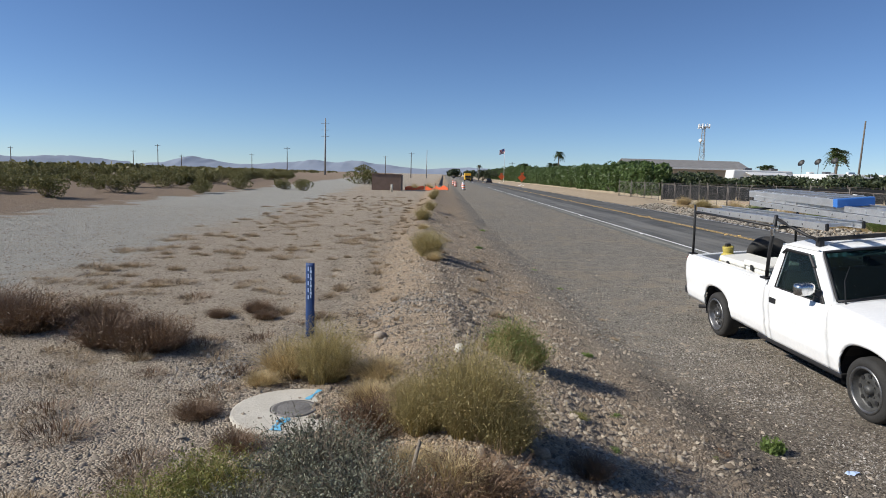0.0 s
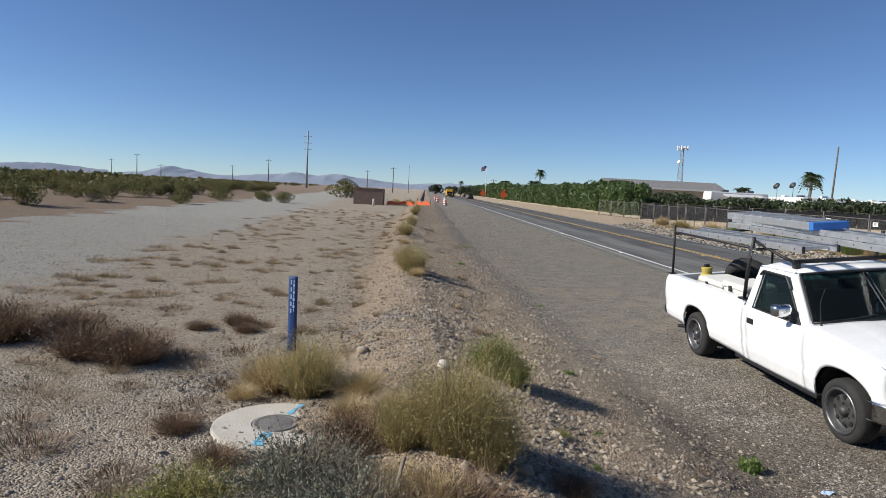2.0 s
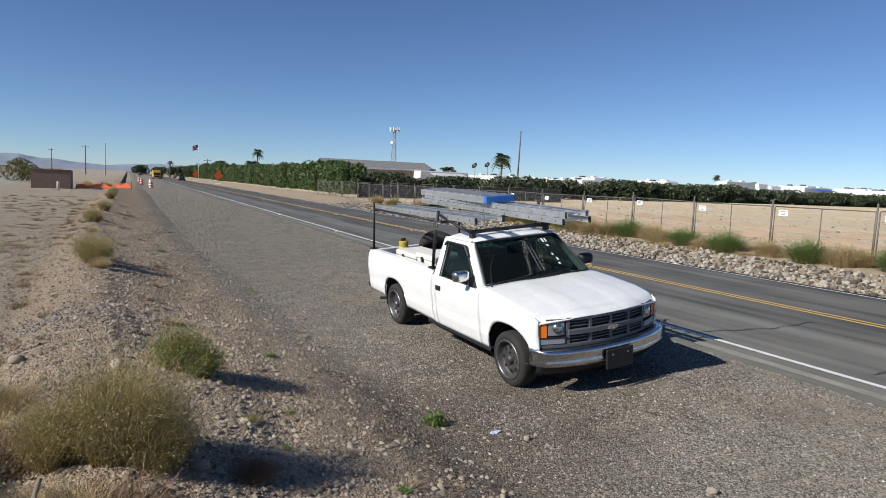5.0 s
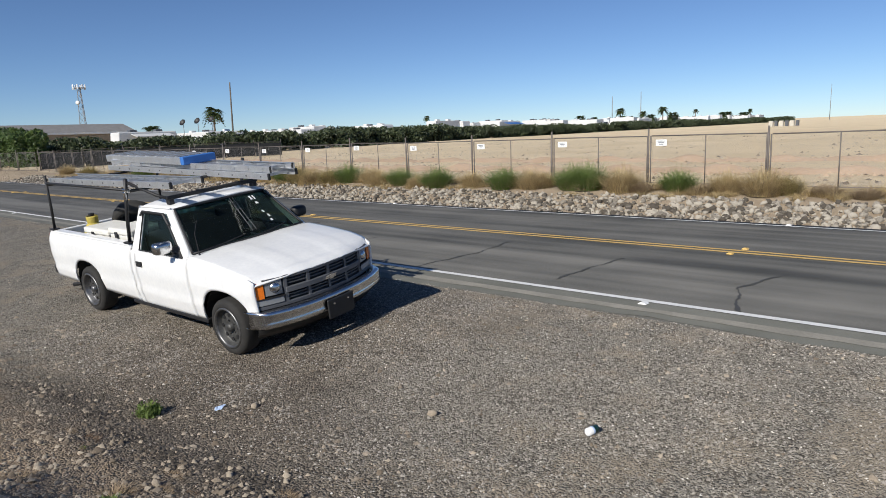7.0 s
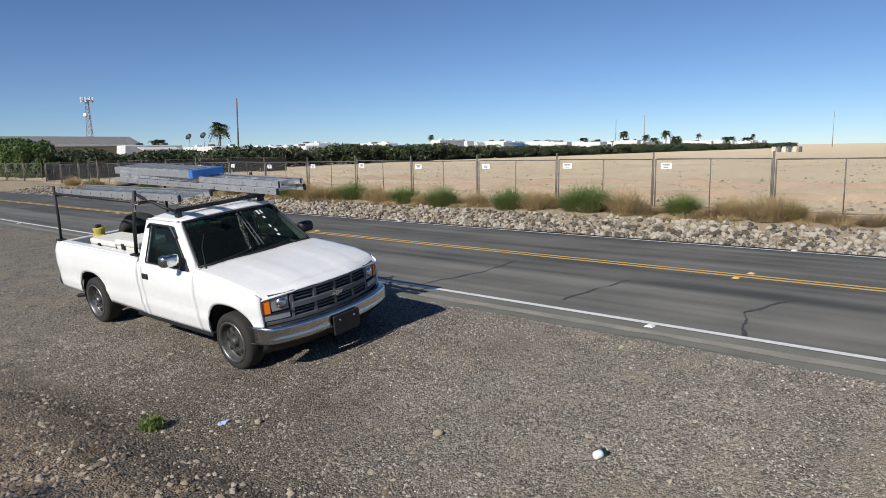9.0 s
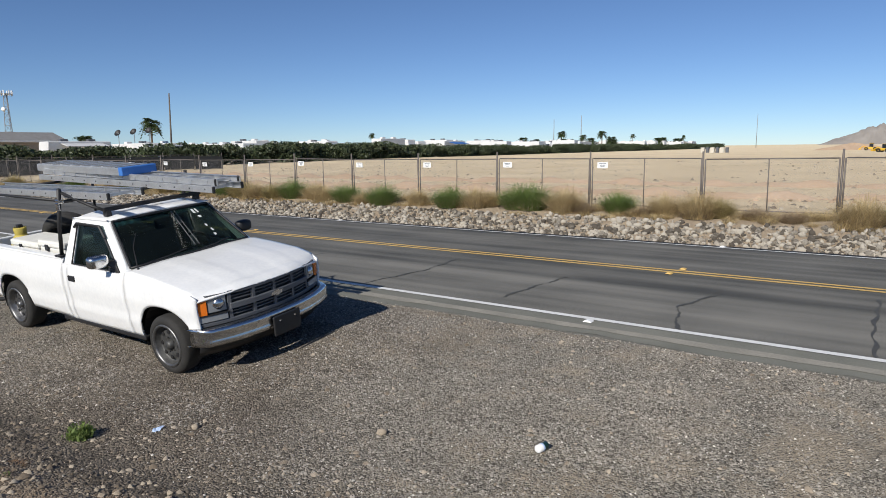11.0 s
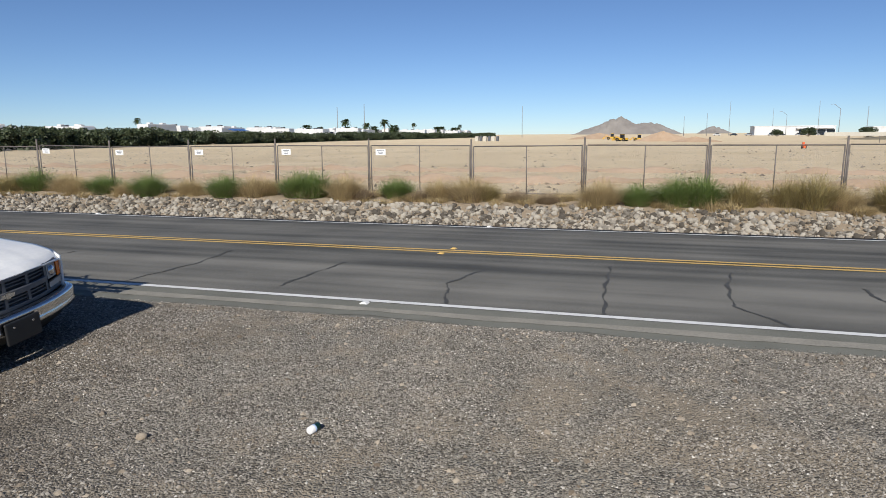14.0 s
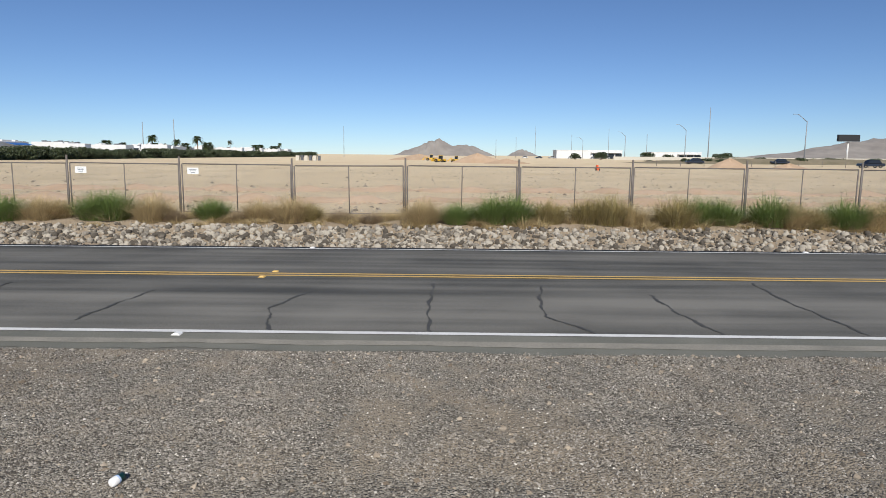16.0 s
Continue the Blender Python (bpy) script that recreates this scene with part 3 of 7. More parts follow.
ROOF_Z = 1.615
A1 = (0.69, 1.19, ROOF_Z - 0.02)
C0, C1 = (0.905, 1.94, 1.06), (0.735, 1.87, ROOF_Z - 0.02)
for s in (-1, 1):
    f = lambda p: (s * p[0], p[1], p[2])
    o = [f((0.905, 0.62, 1.055)), f(C0), f(C1), f(A1)]
    i = [f((0.876, 0.80, 1.06)), f((0.876, 1.79, 1.065)), f((0.755, 1.735, 1.525)), f((0.750, 1.26, 1.525))]
    part("door_frame", ring(o, i), WHITE_PAINT, truck, smooth=False, thick=0.03)
    g = [f((0.862, 0.76, 1.05)), f((0.862, 1.82, 1.05)), f((0.738, 1.76, 1.545)), f((0.735, 1.23, 1.545))]
    part("side_window", Build().add(g, [(0, 1, 2, 3)]), CAR_GLASS, truck, "dark tinted side window", thick=0.004)
    part("window_trim", Build().tube([f((0.885, 0.79, 1.06)), f((0.885, 1.80, 1.065)), f((0.763, 1.745, 1.53)), f((0.758, 1.25, 1.53)), f((0.885, 0.79, 1.06))], 0.012, 6), BLACK_TRIM, truck)
    part("rain_guard", Build().tube([f((0.795, 1.12, 1.42)), f((0.772, 1.25, 1.545)), f((0.772, 1.74, 1.55)), f((0.785, 1.79, 1.50))], 0.017, 6), BLACK_TRIM, truck, "dark rain guard over the side window")
    part("mirror_patch", Build().hexa([f((0.87, 0.80, 1.062)), f((0.87, 1.00, 1.062)), f((0.89, 1.00, 1.062)), f((0.89, 0.80, 1.062)), f((0.845, 0.93, 1.19)), f((0.845, 1.0, 1.19)), f((0.865, 1.0, 1.19)), f((0.865, 0.93, 1.19))]), BLACK_TRIM, truck)
    # door mirror
    shell = Build()
    for k, (yy, k1) in enumerate(((0.855, 0.55), (0.865, 0.8), (0.89, 0.95), (0.93, 1.0), (0.955, 1.0))):
        shell.v += [(s * (1.035 + 0.115 * k1 * math.copysign(abs(math.cos(a)) ** 0.5, math.cos(a))), yy, 1.215 + 0.075 * k1 * math.copysign(abs(math.sin(a)) ** 0.5, math.sin(a))) for a in np.linspace(0, math.tau, 25)[:-1]]
    shell.f += [(r * 24 + k, r * 24 + (k + 1) % 24, (r + 1) * 24 + (k + 1) % 24, (r + 1) * 24 + k) for r in range(4) for k in range(24)] + [tuple(range(24)), tuple(range(96, 120))]
    mirror = part("mirror", shell, CHROME if s < 0 else BLACK_TRIM, truck, "silver door mirror" if s < 0 else "black door mirror", smooth=True)
    part("mirror_arm", Build().hexa([(s * 0.87, 0.84, 1.09), (s * 0.87, 0.98, 1.09), (s * 0.95, 0.96, 1.16), (s * 0.95, 0.90, 1.16), (s * 0.86, 0.87, 1.19), (s * 0.86, 0.98, 1.19), (s * 0.95, 0.96, 1.22), (s * 0.95, 0.90, 1.22)]), BLACK_TRIM, truck)
    part("mirror_glass", Build().box((s * 1.035, 0.958, 1.215), (0.20, 0.008, 0.12)), DARK_PANE, mirror)


def shield(u, t, grow=0.0, out=0.0):
    """A point of the bowed windshield: u across (-1 to 1), t from base to top."""
    u, t = u * (1 + grow), t * (1 + 2 * grow) - grow
    return ((0.845 - 0.178 * t) * u, 0.636 + 0.540 * t - (0.10 - 0.04 * t) * (1 - u * u) - out, 1.112 + 0.478 * t + 0.016 * (1 - u * u))


def shield_band(u0, u1, t0, t1, out, n=14, m=8):
    return Build().grid([[shield(u0 + (u1 - u0) * i / n, t0 + (t1 - t0) * k / m, 0.0, out) for i in range(n + 1)] for k in range(m + 1)])


edge_loop = [(-1 + 2 * k / 12, 0) for k in range(12)] + [(1, k / 8) for k in range(8)] + [(1 - 2 * k / 12, 1) for k in range(12)] + [(-1, 1 - k / 8) for k in range(8)]
lo = [shield(u, t, 0.0) for u, t in edge_loop]
hi = [shield(u, t, 0.055, -0.012) for u, t in edge_loop]
m_ = len(lo)
part("windshield_frame", Build().add(lo + hi, [(k, (k + 1) % m_, m_ + (k + 1) % m_, m_ + k) for k in range(m_)]), WHITE_PAINT, truck, smooth=True, thick=0.02)
part("windshield", shield_band(-1, 1, 0, 1, 0.004), CAR_GLASS, truck, "dark windshield with white stickers", smooth=True, thick=0.005)
part("windshield_seal", Build().tube([shield(u, t, -0.012, 0.01) for u, t in edge_loop + edge_loop[:1]], 0.016, 6), BLACK_TRIM, truck, smooth=True)
part("sun_strip", shield_band(-0.97, 0.97, 0.86, 0.96, -0.004), glass("tinted_sun_strip", (0.05, 0.16, 0.19), clear=0.35), truck, "blue-green shade strip along the windshield top", smooth=True)
ro = [(-0.905, 1.945, 1.06), (0.905, 1.945, 1.06), (0.735, 1.875, ROOF_Z - 0.02), (-0.735, 1.875, ROOF_Z - 0.02)]
ri = [(-0.70, 1.93, 1.13), (0.70, 1.93, 1.13), (0.62, 1.885, 1.52), (-0.62, 1.885, 1.52)]
part("rear_window_frame", ring(ro, ri), WHITE_PAINT, truck, thick=0.02)
part("rear_window", Build().add([(-0.71, 1.92, 1.12), (0.71, 1.92, 1.12), (0.625, 1.875, 1.53), (-0.625, 1.875, 1.53)], [(0, 1, 2, 3)]), CAR_GLASS, truck, thick=0.004)
part("cab_back", Build().box((0, 1.945, 0.72), (1.80, 0.03, 0.68)), WHITE_PAINT, truck)
rows = []
for j in range(21):
    t = j / 20
    row = []
    for i in range(25):
        u = -1 + 2 * i / 24
        y = 1.165 + 0.735 * t - 0.06 * (1 - u * u) * (1 - t)
        drop = 0.030 * max(0, 1 - t * 5) ** 2 + 0.05 * max(0, t * 7 - 6) ** 2
        row.append((u * (0.70 + 0.035 * t), y, ROOF_Z + 0.055 * (1 - abs(u) ** 3.5) - drop - 0.012))
    rows.append(row)
part("roof", Build().grid(rows), WHITE_PAINT, truck, smooth=True, thick=0.02)
for s in (-1, 1):
    part("roof_gutter", Build().tube([(s * 0.70, 1.18, ROOF_Z - 0.012), (s * 0.735, 1.86, ROOF_Z - 0.012)], 0.012, 6), WHITE_PAINT, truck)
# stickers on the windshield
for u, t, w, h in ((0.52, 0.86, 0.05, 0.10), (0.60, 0.86, 0.04, 0.10), (0.55, 0.72, 0.06, 0.05), (0.50, 0.50, 0.04, 0.06), (0.53, 0.38, 0.04, 0.07), (0.50, 0.27, 0.05, 0.05)):
    part("sticker", shield_band(u - w / 2, u + w / 2, t - h / 2, t + h / 2, 0.012, 2, 2), SIGN_WHITE, truck, "small white windshield sticker")
# two thin grey tubes stand in for reflections in the glass
for u in (0.10, 0.17):
    part("reflection_streak", Build().tube([shield(u, 0.95, 0.0, 0.01), shield(u - 0.04, 0.55, 0.0, 0.01), shield(u - 0.07, 0.15, 0.0, 0.01)], 0.005, 5), GRILLE_GREY, truck, "pale streak modelled as a reflection down the windshield")

# cabin
part("dashboard", Build().box((0, 0.80, 0.97), (1.58, 0.34, 0.20)), SEAT, truck, "grey dashboard", bevel=0.04)
bench = part("bench_seat", Build().box((0, 1.60, 0.70), (1.5, 0.50, 0.22)).box((0, 1.78, 0.98), (1.5, 0.15, 0.56), rx=-10), SEAT, truck, "dark grey bench seat", bevel=0.05)
for x in (-0.42, 0.42):
    part("headrest", Build().box((x, 1.80, 1.31), (0.28, 0.09, 0.15)), SEAT, bench, bevel=0.03)
wheel_ring = [(0.40 + 0.19 * math.cos(a), 1.08 + 0.07 * math.sin(a), 1.07 + 0.17 * math.sin(a)) for a in np.linspace(0, math.tau, 25)]
part("steering_wheel", Build().tube(wheel_ring, 0.015, 6).tube([(0.40, 0.86, 1.0), (0.40, 1.08, 1.07)], 0.03, 8).tube([(0.22, 1.08, 1.07), (0.58, 1.08, 1.07)], 0.014, 6), BLACK_TRIM, truck)
part("rear_view_mirror", Build().box((0, 1.16, 1.48), (0.24, 0.03, 0.06)), BLACK_TRIM, truck, bevel=0.01)
part("cab_floor", Build().box((0, 1.26, 0.42), (1.70, 1.32, 0.08)), BLACK_TRIM, truck)
part("firewall", Build().box((0, 0.66, 0.72), (1.66, 0.05, 0.62)), BLACK_TRIM, truck)
part("underbody", Build().box((0, 2.0, 0.38), (1.05, 4.9, 0.12)).box((0, -0.1, 0.55), (1.0, 1.1, 0.5)), BLACK_TRIM, truck, "black frame and engine underside")
for y in (0.0, AXLE_R):
    part("axle", Build().tube([(-0.75, y, HUB), (0.75, y, HUB)], 0.05, 10), BLACK_TRIM, truck)
part("exhaust", Build().tube([(-0.62, 3.6, 0.33), (-0.80, 3.85, 0.33), (-0.93, 3.98, 0.32)], 0.03, 8), BLACK_TRIM, truck, smooth=True)

# antenna and wipers
part("antenna", Build().tube([(-0.80, 0.54, 1.10), (-0.80, 0.55, 1.13), (-0.80, 0.57, 1.36), (-0.70, 0.64, 1.50)], [0.018, 0.008, 0.004, 0.003], 6), BLACK_TRIM, truck)
for u in (-0.50, 0.30):
    part("wiper", Build().tube([shield(u - 0.32, 0.03, 0, 0.02), shield(u, 0.07, 0, 0.03), shield(u + 0.34, 0.12, 0, 0.02)], 0.009, 6), BLACK_TRIM, truck)


# front end
def bowed(x0, x1, z0, z1, proud, depth, n=12, lean=0.0):
    """A bar that follows the bowed front, from z0 to z1, its face proud of the front line."""
    rows = []
    for k in range(n + 1):
        x = x0 + (x1 - x0) * k / n
        y = front_y(x) - proud
        rows.append([(x, y, z0), (x, y + lean, z1), (x, y + depth + lean, z1), (x, y + depth, z0), (x, y, z0)])
    b = Build().grid(rows)
    b.f += [(0, 1, 2, 3), tuple(n * 5 + k for k in (3, 2, 1, 0))]
    return b


part("grille_back", bowed(-0.58, 0.58, 0.625, 0.93, -0.045, 0.02), BLACK_TRIM, truck)
part("grille_surround", bowed(-0.58, 0.58, 0.905, 0.938, 0.0, 0.06), GRILLE_GREY, truck, "grey plastic grille surround", bevel=0.006)
part("grille_sill", bowed(-0.86, 0.86, 0.600, 0.640, 0.0, 0.08), GRILLE_GREY, truck, bevel=0.006)
part("grille_bar", bowed(-0.57, 0.57, 0.742, 0.800, 0.012, 0.05), GRILLE_GREY, truck, bevel=0.008)
for x in (-0.565, -0.285, 0.0, 0.285, 0.565):
    part("grille_post", bowed(x - 0.018, x + 0.018, 0.635, 0.91, -0.004, 0.04, 2), GRILLE_GREY, truck)
for z in (0.672, 0.708, 0.836, 0.872):
    part("grille_slat", bowed(-0.56, 0.56, z - 0.005, z + 0.005, -0.014, 0.03), GRILLE_GREY, truck)
part("badge", Build().hexa([(-0.085, -0.778, 0.752), (0.065, -0.778, 0.752), (0.065, -0.760, 0.752), (-0.085, -0.760, 0.752), (-0.065, -0.778, 0.790), (0.085, -0.778, 0.790), (0.085, -0.760, 0.790), (-0.065, -0.760, 0.790)]).box((0, -0.772, 0.771), (0.055, 0.018, 0.062)), CHROME, truck, "silver badge as a plain bar")
for s in (-1, 1):
    part("headlight_pocket", bowed(s * 0.57, s * 0.80, 0.728, 0.925, -0.035, 0.03, 4), BLACK_TRIM, truck)
    lamp = part("headlight", bowed(s * 0.60, s * 0.785, 0.745, 0.905, -0.005, 0.04, 5), LAMP_GLASS, truck, "rectangular headlight lens", bevel=0.012)
    part("reflector", Build().lathe([(0.0, 0.062), (0.02, 0.055), (0.035, 0.03), (0.037, 0.001)], 20, "x"), CHROME, lamp, "bright round reflector", smooth=True).matrix_local = pose(s * 0.68, front_y(0.68) + 0.012, 0.825, 0, 0, -90 + s * 30)
    part("headlight_bezel", bowed(s * 0.575, s * 0.80, 0.905, 0.932, 0.0, 0.05, 4), GRILLE_GREY, truck)
    part("turn_signal", bowed(s * 0.795, s * 0.878, 0.728, 0.912, 0.004, 0.10, 4), AMBER, truck, "amber corner lamp", bevel=0.006)
    part("marker_lamp", bowed(s * 0.60, s * 0.885, 0.650, 0.712, 0.006, 0.08, 6), LAMP_GLASS, truck, bevel=0.008)
    part("marker_bezel", bowed(s * 0.585, s * 0.89, 0.712, 0.726, 0.012, 0.08, 6), BLACK_TRIM, truck)
    part("fender_nose", bowed(s * 0.86, s * 0.895, 0.60, 0.925, -0.012, 0.06, 3), WHITE_PAINT, truck, bevel=0.008)
rows = []
for i in range(49):
    u = -1 + 2 * i / 48
    x, y = u * 0.97, -0.865 + 0.235 * abs(u) ** 2.6
    if abs(u) > 0.93:
        y += (abs(u) - 0.93) * 2.0
    rows.append([(x, y + 0.10, 0.604), (x, y + 0.020, 0.600), (x, y + 0.003, 0.585), (x, y, 0.555), (x, y + 0.012, 0.515), (x, y + 0.014, 0.470), (x, y + 0.004, 0.455), (x, y + 0.02, 0.412), (x, y + 0.09, 0.405)])
part("front_bumper", Build().grid(rows), CHROME, truck, "dulled chrome front bumper", smooth=True, thick=0.01)
rows = [[(u * 0.93, -0.80 + 0.23 * abs(u) ** 2.6, 0.42), (u * 0.91, -0.76 + 0.23 * abs(u) ** 2.6, 0.35), (u * 0.89, -0.71 + 0.23 * abs(u) ** 2.6, 0.285)] for u in np.linspace(-1, 1, 17)]
part("air_dam", Build().grid(rows), BLACK_TRIM, truck, smooth=True, thick=0.012)
holder = part("plate_holder", Build().box((0, -0.885, 0.435), (0.40, 0.03, 0.23)), BLACK_TRIM, truck, "empty black plate holder", bevel=0.014)
for x in (-0.11, 0.11):
    part("screw", Build().lathe([(0.0, 0.012), (0.006, 0.010), (0.007, 0.001)], 8, "x"), CHROME, holder).matrix_local = pose(x, -0.90, 0.49, 0, 0, -90)
part("radiator_panel", Build().box((0, -0.45, 0.66), (1.60, 0.05, 0.50)), BLACK_TRIM, truck)

# bed
part("bed_floor", Build().box((0, 3.19, 0.66), (1.62, 2.38, 0.04)), BLACK_TRIM, truck)
part("bed_front", Build().box((0, 1.99, 0.88), (1.74, 0.04, 0.46)), WHITE_PAINT, truck, bevel=0.01)
for s in (-1, 1):
    part("bed_inner_wall", Build().box((s * 0.80, 3.19, 0.88), (0.03, 2.38, 0.44)), BLACK_TRIM, truck)
    part("bed_rail", Build().box((s * 0.855, 3.19, 1.116), (0.12, 2.40, 0.035)), BLACK_TRIM if s > 0 else WHITE_PAINT, truck, bevel=0.012)
    part("tail_lamp", Build().box((s * 0.895, 4.41, 0.88), (0.06, 0.06, 0.40)), plain("red_tail_lens_%s" % ("a" if s < 0 else "b"), (0.35, 0.02, 0.02), 0.3), truck, "red tail lamp", bevel=0.01)
part("tailgate", Build().box((0, 4.39, 0.89), (1.62, 0.06, 0.44)), WHITE_PAINT, truck, bevel=0.015)
part("rear_bumper", Build().box((0, 4.50, 0.50), (1.84, 0.16, 0.14)), BLACK_TRIM, truck, bevel=0.03)


def wheel(x, y, s, rim_material, name_label):
    w = part("wheel", Build().lathe([(s * 0.10, 0.235), (s * 0.115, 0.245), (s * 0.12, 0.29), (s * 0.10, 0.322), (s * 0.075, 0.335), (0.0, 0.338), (s * -0.075, 0.335), (s * -0.10, 0.322), (s * -0.12, 0.29), (s * -0.10, 0.20)], 40), RUBBER, truck, name_label, smooth=True)
    w.matrix_local = pose(x, y, HUB)
    part("rim", Build().lathe([(s * 0.118, 0.243), (s * 0.122, 0.225), (s * 0.10, 0.212), (s * 0.06, 0.20), (s * 0.04, 0.185), (s * 0.065, 0.15), (s * 0.075, 0.10), (s * 0.06, 0.07), (s * 0.06, 0.001)], 40), rim_material, w, smooth=True)
    part("rim_lip", Build().lathe([(s * 0.117, 0.246), (s * 0.128, 0.240), (s * 0.126, 0.222), (s * 0.108, 0.214)], 40), STEEL_RIM, w, "bright rim lip", smooth=True)
    for k in range(8):
        a = k * math.tau / 8
        part("rim_hole", Build().lathe([(s * 0.066, 0.025), (s * 0.076, 0.024), (s * 0.077, 0.001)], 12, c=(0, 0.145 * math.cos(a), 0.145 * math.sin(a))), BLACK_TRIM, w)
    part("hub_cap", Build().lathe([(s * 0.05, 0.055), (s * 0.10, 0.05), (s * 0.115, 0.03), (s * 0.116, 0.001)], 20), rim_material, w, smooth=True)
    for k in range(5):
        a = k * math.tau / 5
        part("lug_nut", Build().lathe([(s * 0.06, 0.012), (s * 0.085, 0.011), (s * 0.086, 0.001)], 6, c=(0, 0.085 * math.cos(a), 0.085 * math.sin(a))), rim_material, w)


for s in (-1, 1):
    wheel(s * 0.83, 0.0, s, DARK_RIM, "black tyre on a dusty dark steel rim")
    wheel(s * 0.83, AXLE_R, s, STEEL_RIM, "black tyre on a worn silver steel rim")

# rack: posts, side rails, cross bars
RACK_Z = 1.86
for s in (-1, 1):
    part("rack_post", Build().tube([(s * 0.87, 4.33, 1.12), (s * 0.86, 4.29, 1.5), (s * 0.87, 4.22, RACK_Z + 0.10)], 0.020, 8), BLACK_TRIM, truck, "black steel rack post", smooth=True)
    part("rack_post", Build().tube([(s * 0.87, 2.04, 1.12), (s * 0.87, 1.96, 1.5), (s * 0.87, 1.80, RACK_Z + 0.12)], 0.024, 8), BLACK_TRIM, truck, smooth=True)
    part("rack_clamp", Build().box((s * 0.87, 1.845, RACK_Z - 0.03), (0.07, 0.07, 0.05)).box((s * 0.90, 1.84, RACK_Z - 0.09), (0.03, 0.05, 0.10)), CHROME, truck, "bright clamp on the rack post", bevel=0.008)
    part("rack_foot", Build().box((s * 0.87, 2.04, 1.142), (0.10, 0.14, 0.02)), BLACK_TRIM, truck)
    part("rack_foot", Build().box((s * 0.87, 4.33, 1.142), (0.10, 0.14, 0.02)), BLACK_TRIM, truck)
    part("rack_rail", Build().tube([(s * 0.87, 4.24, RACK_Z - 0.01), (s * 0.87, 1.84, RACK_Z - 0.02)], 0.018, 8), BLACK_TRIM, truck, smooth=True)
    part("rack_brace", Build().tube([(s * 0.86, 1.82, RACK_Z + 0.08), (s * 0.70, 1.45, 1.76), (s * 0.64, 1.33, 1.715)], 0.020, 8), BLACK_TRIM, truck, "black brace down to the roof bar", smooth=True)
for y in (4.23, 1.83):
    part("rack_cross_bar", Build().tube([(-0.87, y, RACK_Z - 0.04), (0.87, y, RACK_Z - 0.04)], 0.02, 8), BLACK_TRIM, truck, smooth=True)
part("roof_bar", Build().box((0.03, 1.33, 1.712), (1.36, 0.05, 0.05)), BLACK_TRIM, truck, "black bar across the cab roof", bevel=0.01)
for x in (-0.60, 0.64):
    part("roof_bar_foot", Build().box((x, 1.33, 1.665), (0.06, 0.08, 0.07)), BLACK_TRIM, truck)

TRUCK_M = truck.matrix_world.copy()


def ladder(m, length, width, label, rails=2, pitch=0.305):
    lad = thing("ladder", TRUCK_M @ m, label, "ladder", "ladders on the rack")
    for k in range(rails):
        for s in (-1, 1):
            x, z = s * (width / 2 - 0.045 * k), 0.085 * k
            b = Build().box((x, length / 2 - 0.05 * k, z), (0.006, length, 0.078)).box((x - s * 0.015, length / 2 - 0.05 * k, z + 0.037), (0.032, length, 0.005)).box((x - s * 0.015, length / 2 - 0.05 * k, z - 0.037), (0.032, length, 0.005))
            rail = part("rail", b, ALUMINIUM, lad)
            for j in range(int(length / pitch)):
                part("rivet", Build().lathe([(s * 0.003 + x, 0.012), (x + s * 0.008, 0.010), (x + s * 0.009, 0.001)], 8, c=(0, 0.15 + j * pitch, z)), GRILLE_GREY, rail)
            part("end_cap", Build().box((x, -0.012, z), (0.035, 0.03, 0.085)), BLACK_TRIM, lad, "black rubber end cap", bevel=0.01)
        for j in range(int(length / pitch)):
            part("rung", Build().box((0, 0.15 + j * pitch, 0.085 * k), (width - 0.05, 0.036, 0.034)), ALUMINIUM, lad)
    return lad


# the ladders lie flat on the cross bars, feet to the front
ladder(pose(-0.59, 0.90, 1.915, -0.7, 0, 0), 3.4, 0.42, "silver aluminium extension ladder lying on a truck rack", 1)
ladder(pose(0.49, 0.46, 1.845, 0.6, 0, 0), 4.2, 0.44, "long silver aluminium extension ladder lying on a truck rack", 2)
plank = thing("scaffold_plank", TRUCK_M @ pose(0.47, 2.24, 2.075, 0, 0, -3), "silver aluminium scaffold plank with a blue end", "plank")
part("deck", Build().box((0, 1.35, 0), (0.50, 2.5, 0.012)).box((-0.245, 1.35, -0.05), (0.012, 2.5, 0.10)).box((0.245, 1.35, -0.05), (0.012, 2.5, 0.10)), ALUMINIUM, plank, bevel=0.004)
part("end_block", Build().box((0, 0.06, -0.045), (0.51, 0.10, 0.118)), BLUE_PLASTIC, plank, "blue plastic end block", bevel=0.012)
for k in range(8):
    part("deck_rib", Build().box((0, 0.25 + k * 0.31, 0.012), (0.47, 0.05, 0.014)), ALUMINIUM, plank)
part("deck_mat", Build().box((0, 1.40, 0.0095), (0.46, 2.36, 0.007)), DECK_GREY, plank, "worn grey plank walking surface")

# load in the bed
for y, l, low in ((2.56, 0.62, 0.0), (3.27, 0.74, 0.05)):
    bx = thing("toolbox", TRUCK_M @ pose(-0.50, y, 0.68 - low), "cream-white plastic toolbox in the truck bed", "toolbox", "toolboxes")
    part("body", Build().box((0, 0, 0.24), (0.46, l, 0.48)), TOOLBOX_WHITE, bx, bevel=0.02)
    part("lid", Build().box((0, 0, 0.525), (0.49, l + 0.03, 0.09)), TOOLBOX_WHITE, bx, bevel=0.025)
    part("latch", Build().box((-0.25, 0.08, 0.48), (0.02, 0.07, 0.08)), BLACK_TRIM, bx, "dark latch", bevel=0.004)
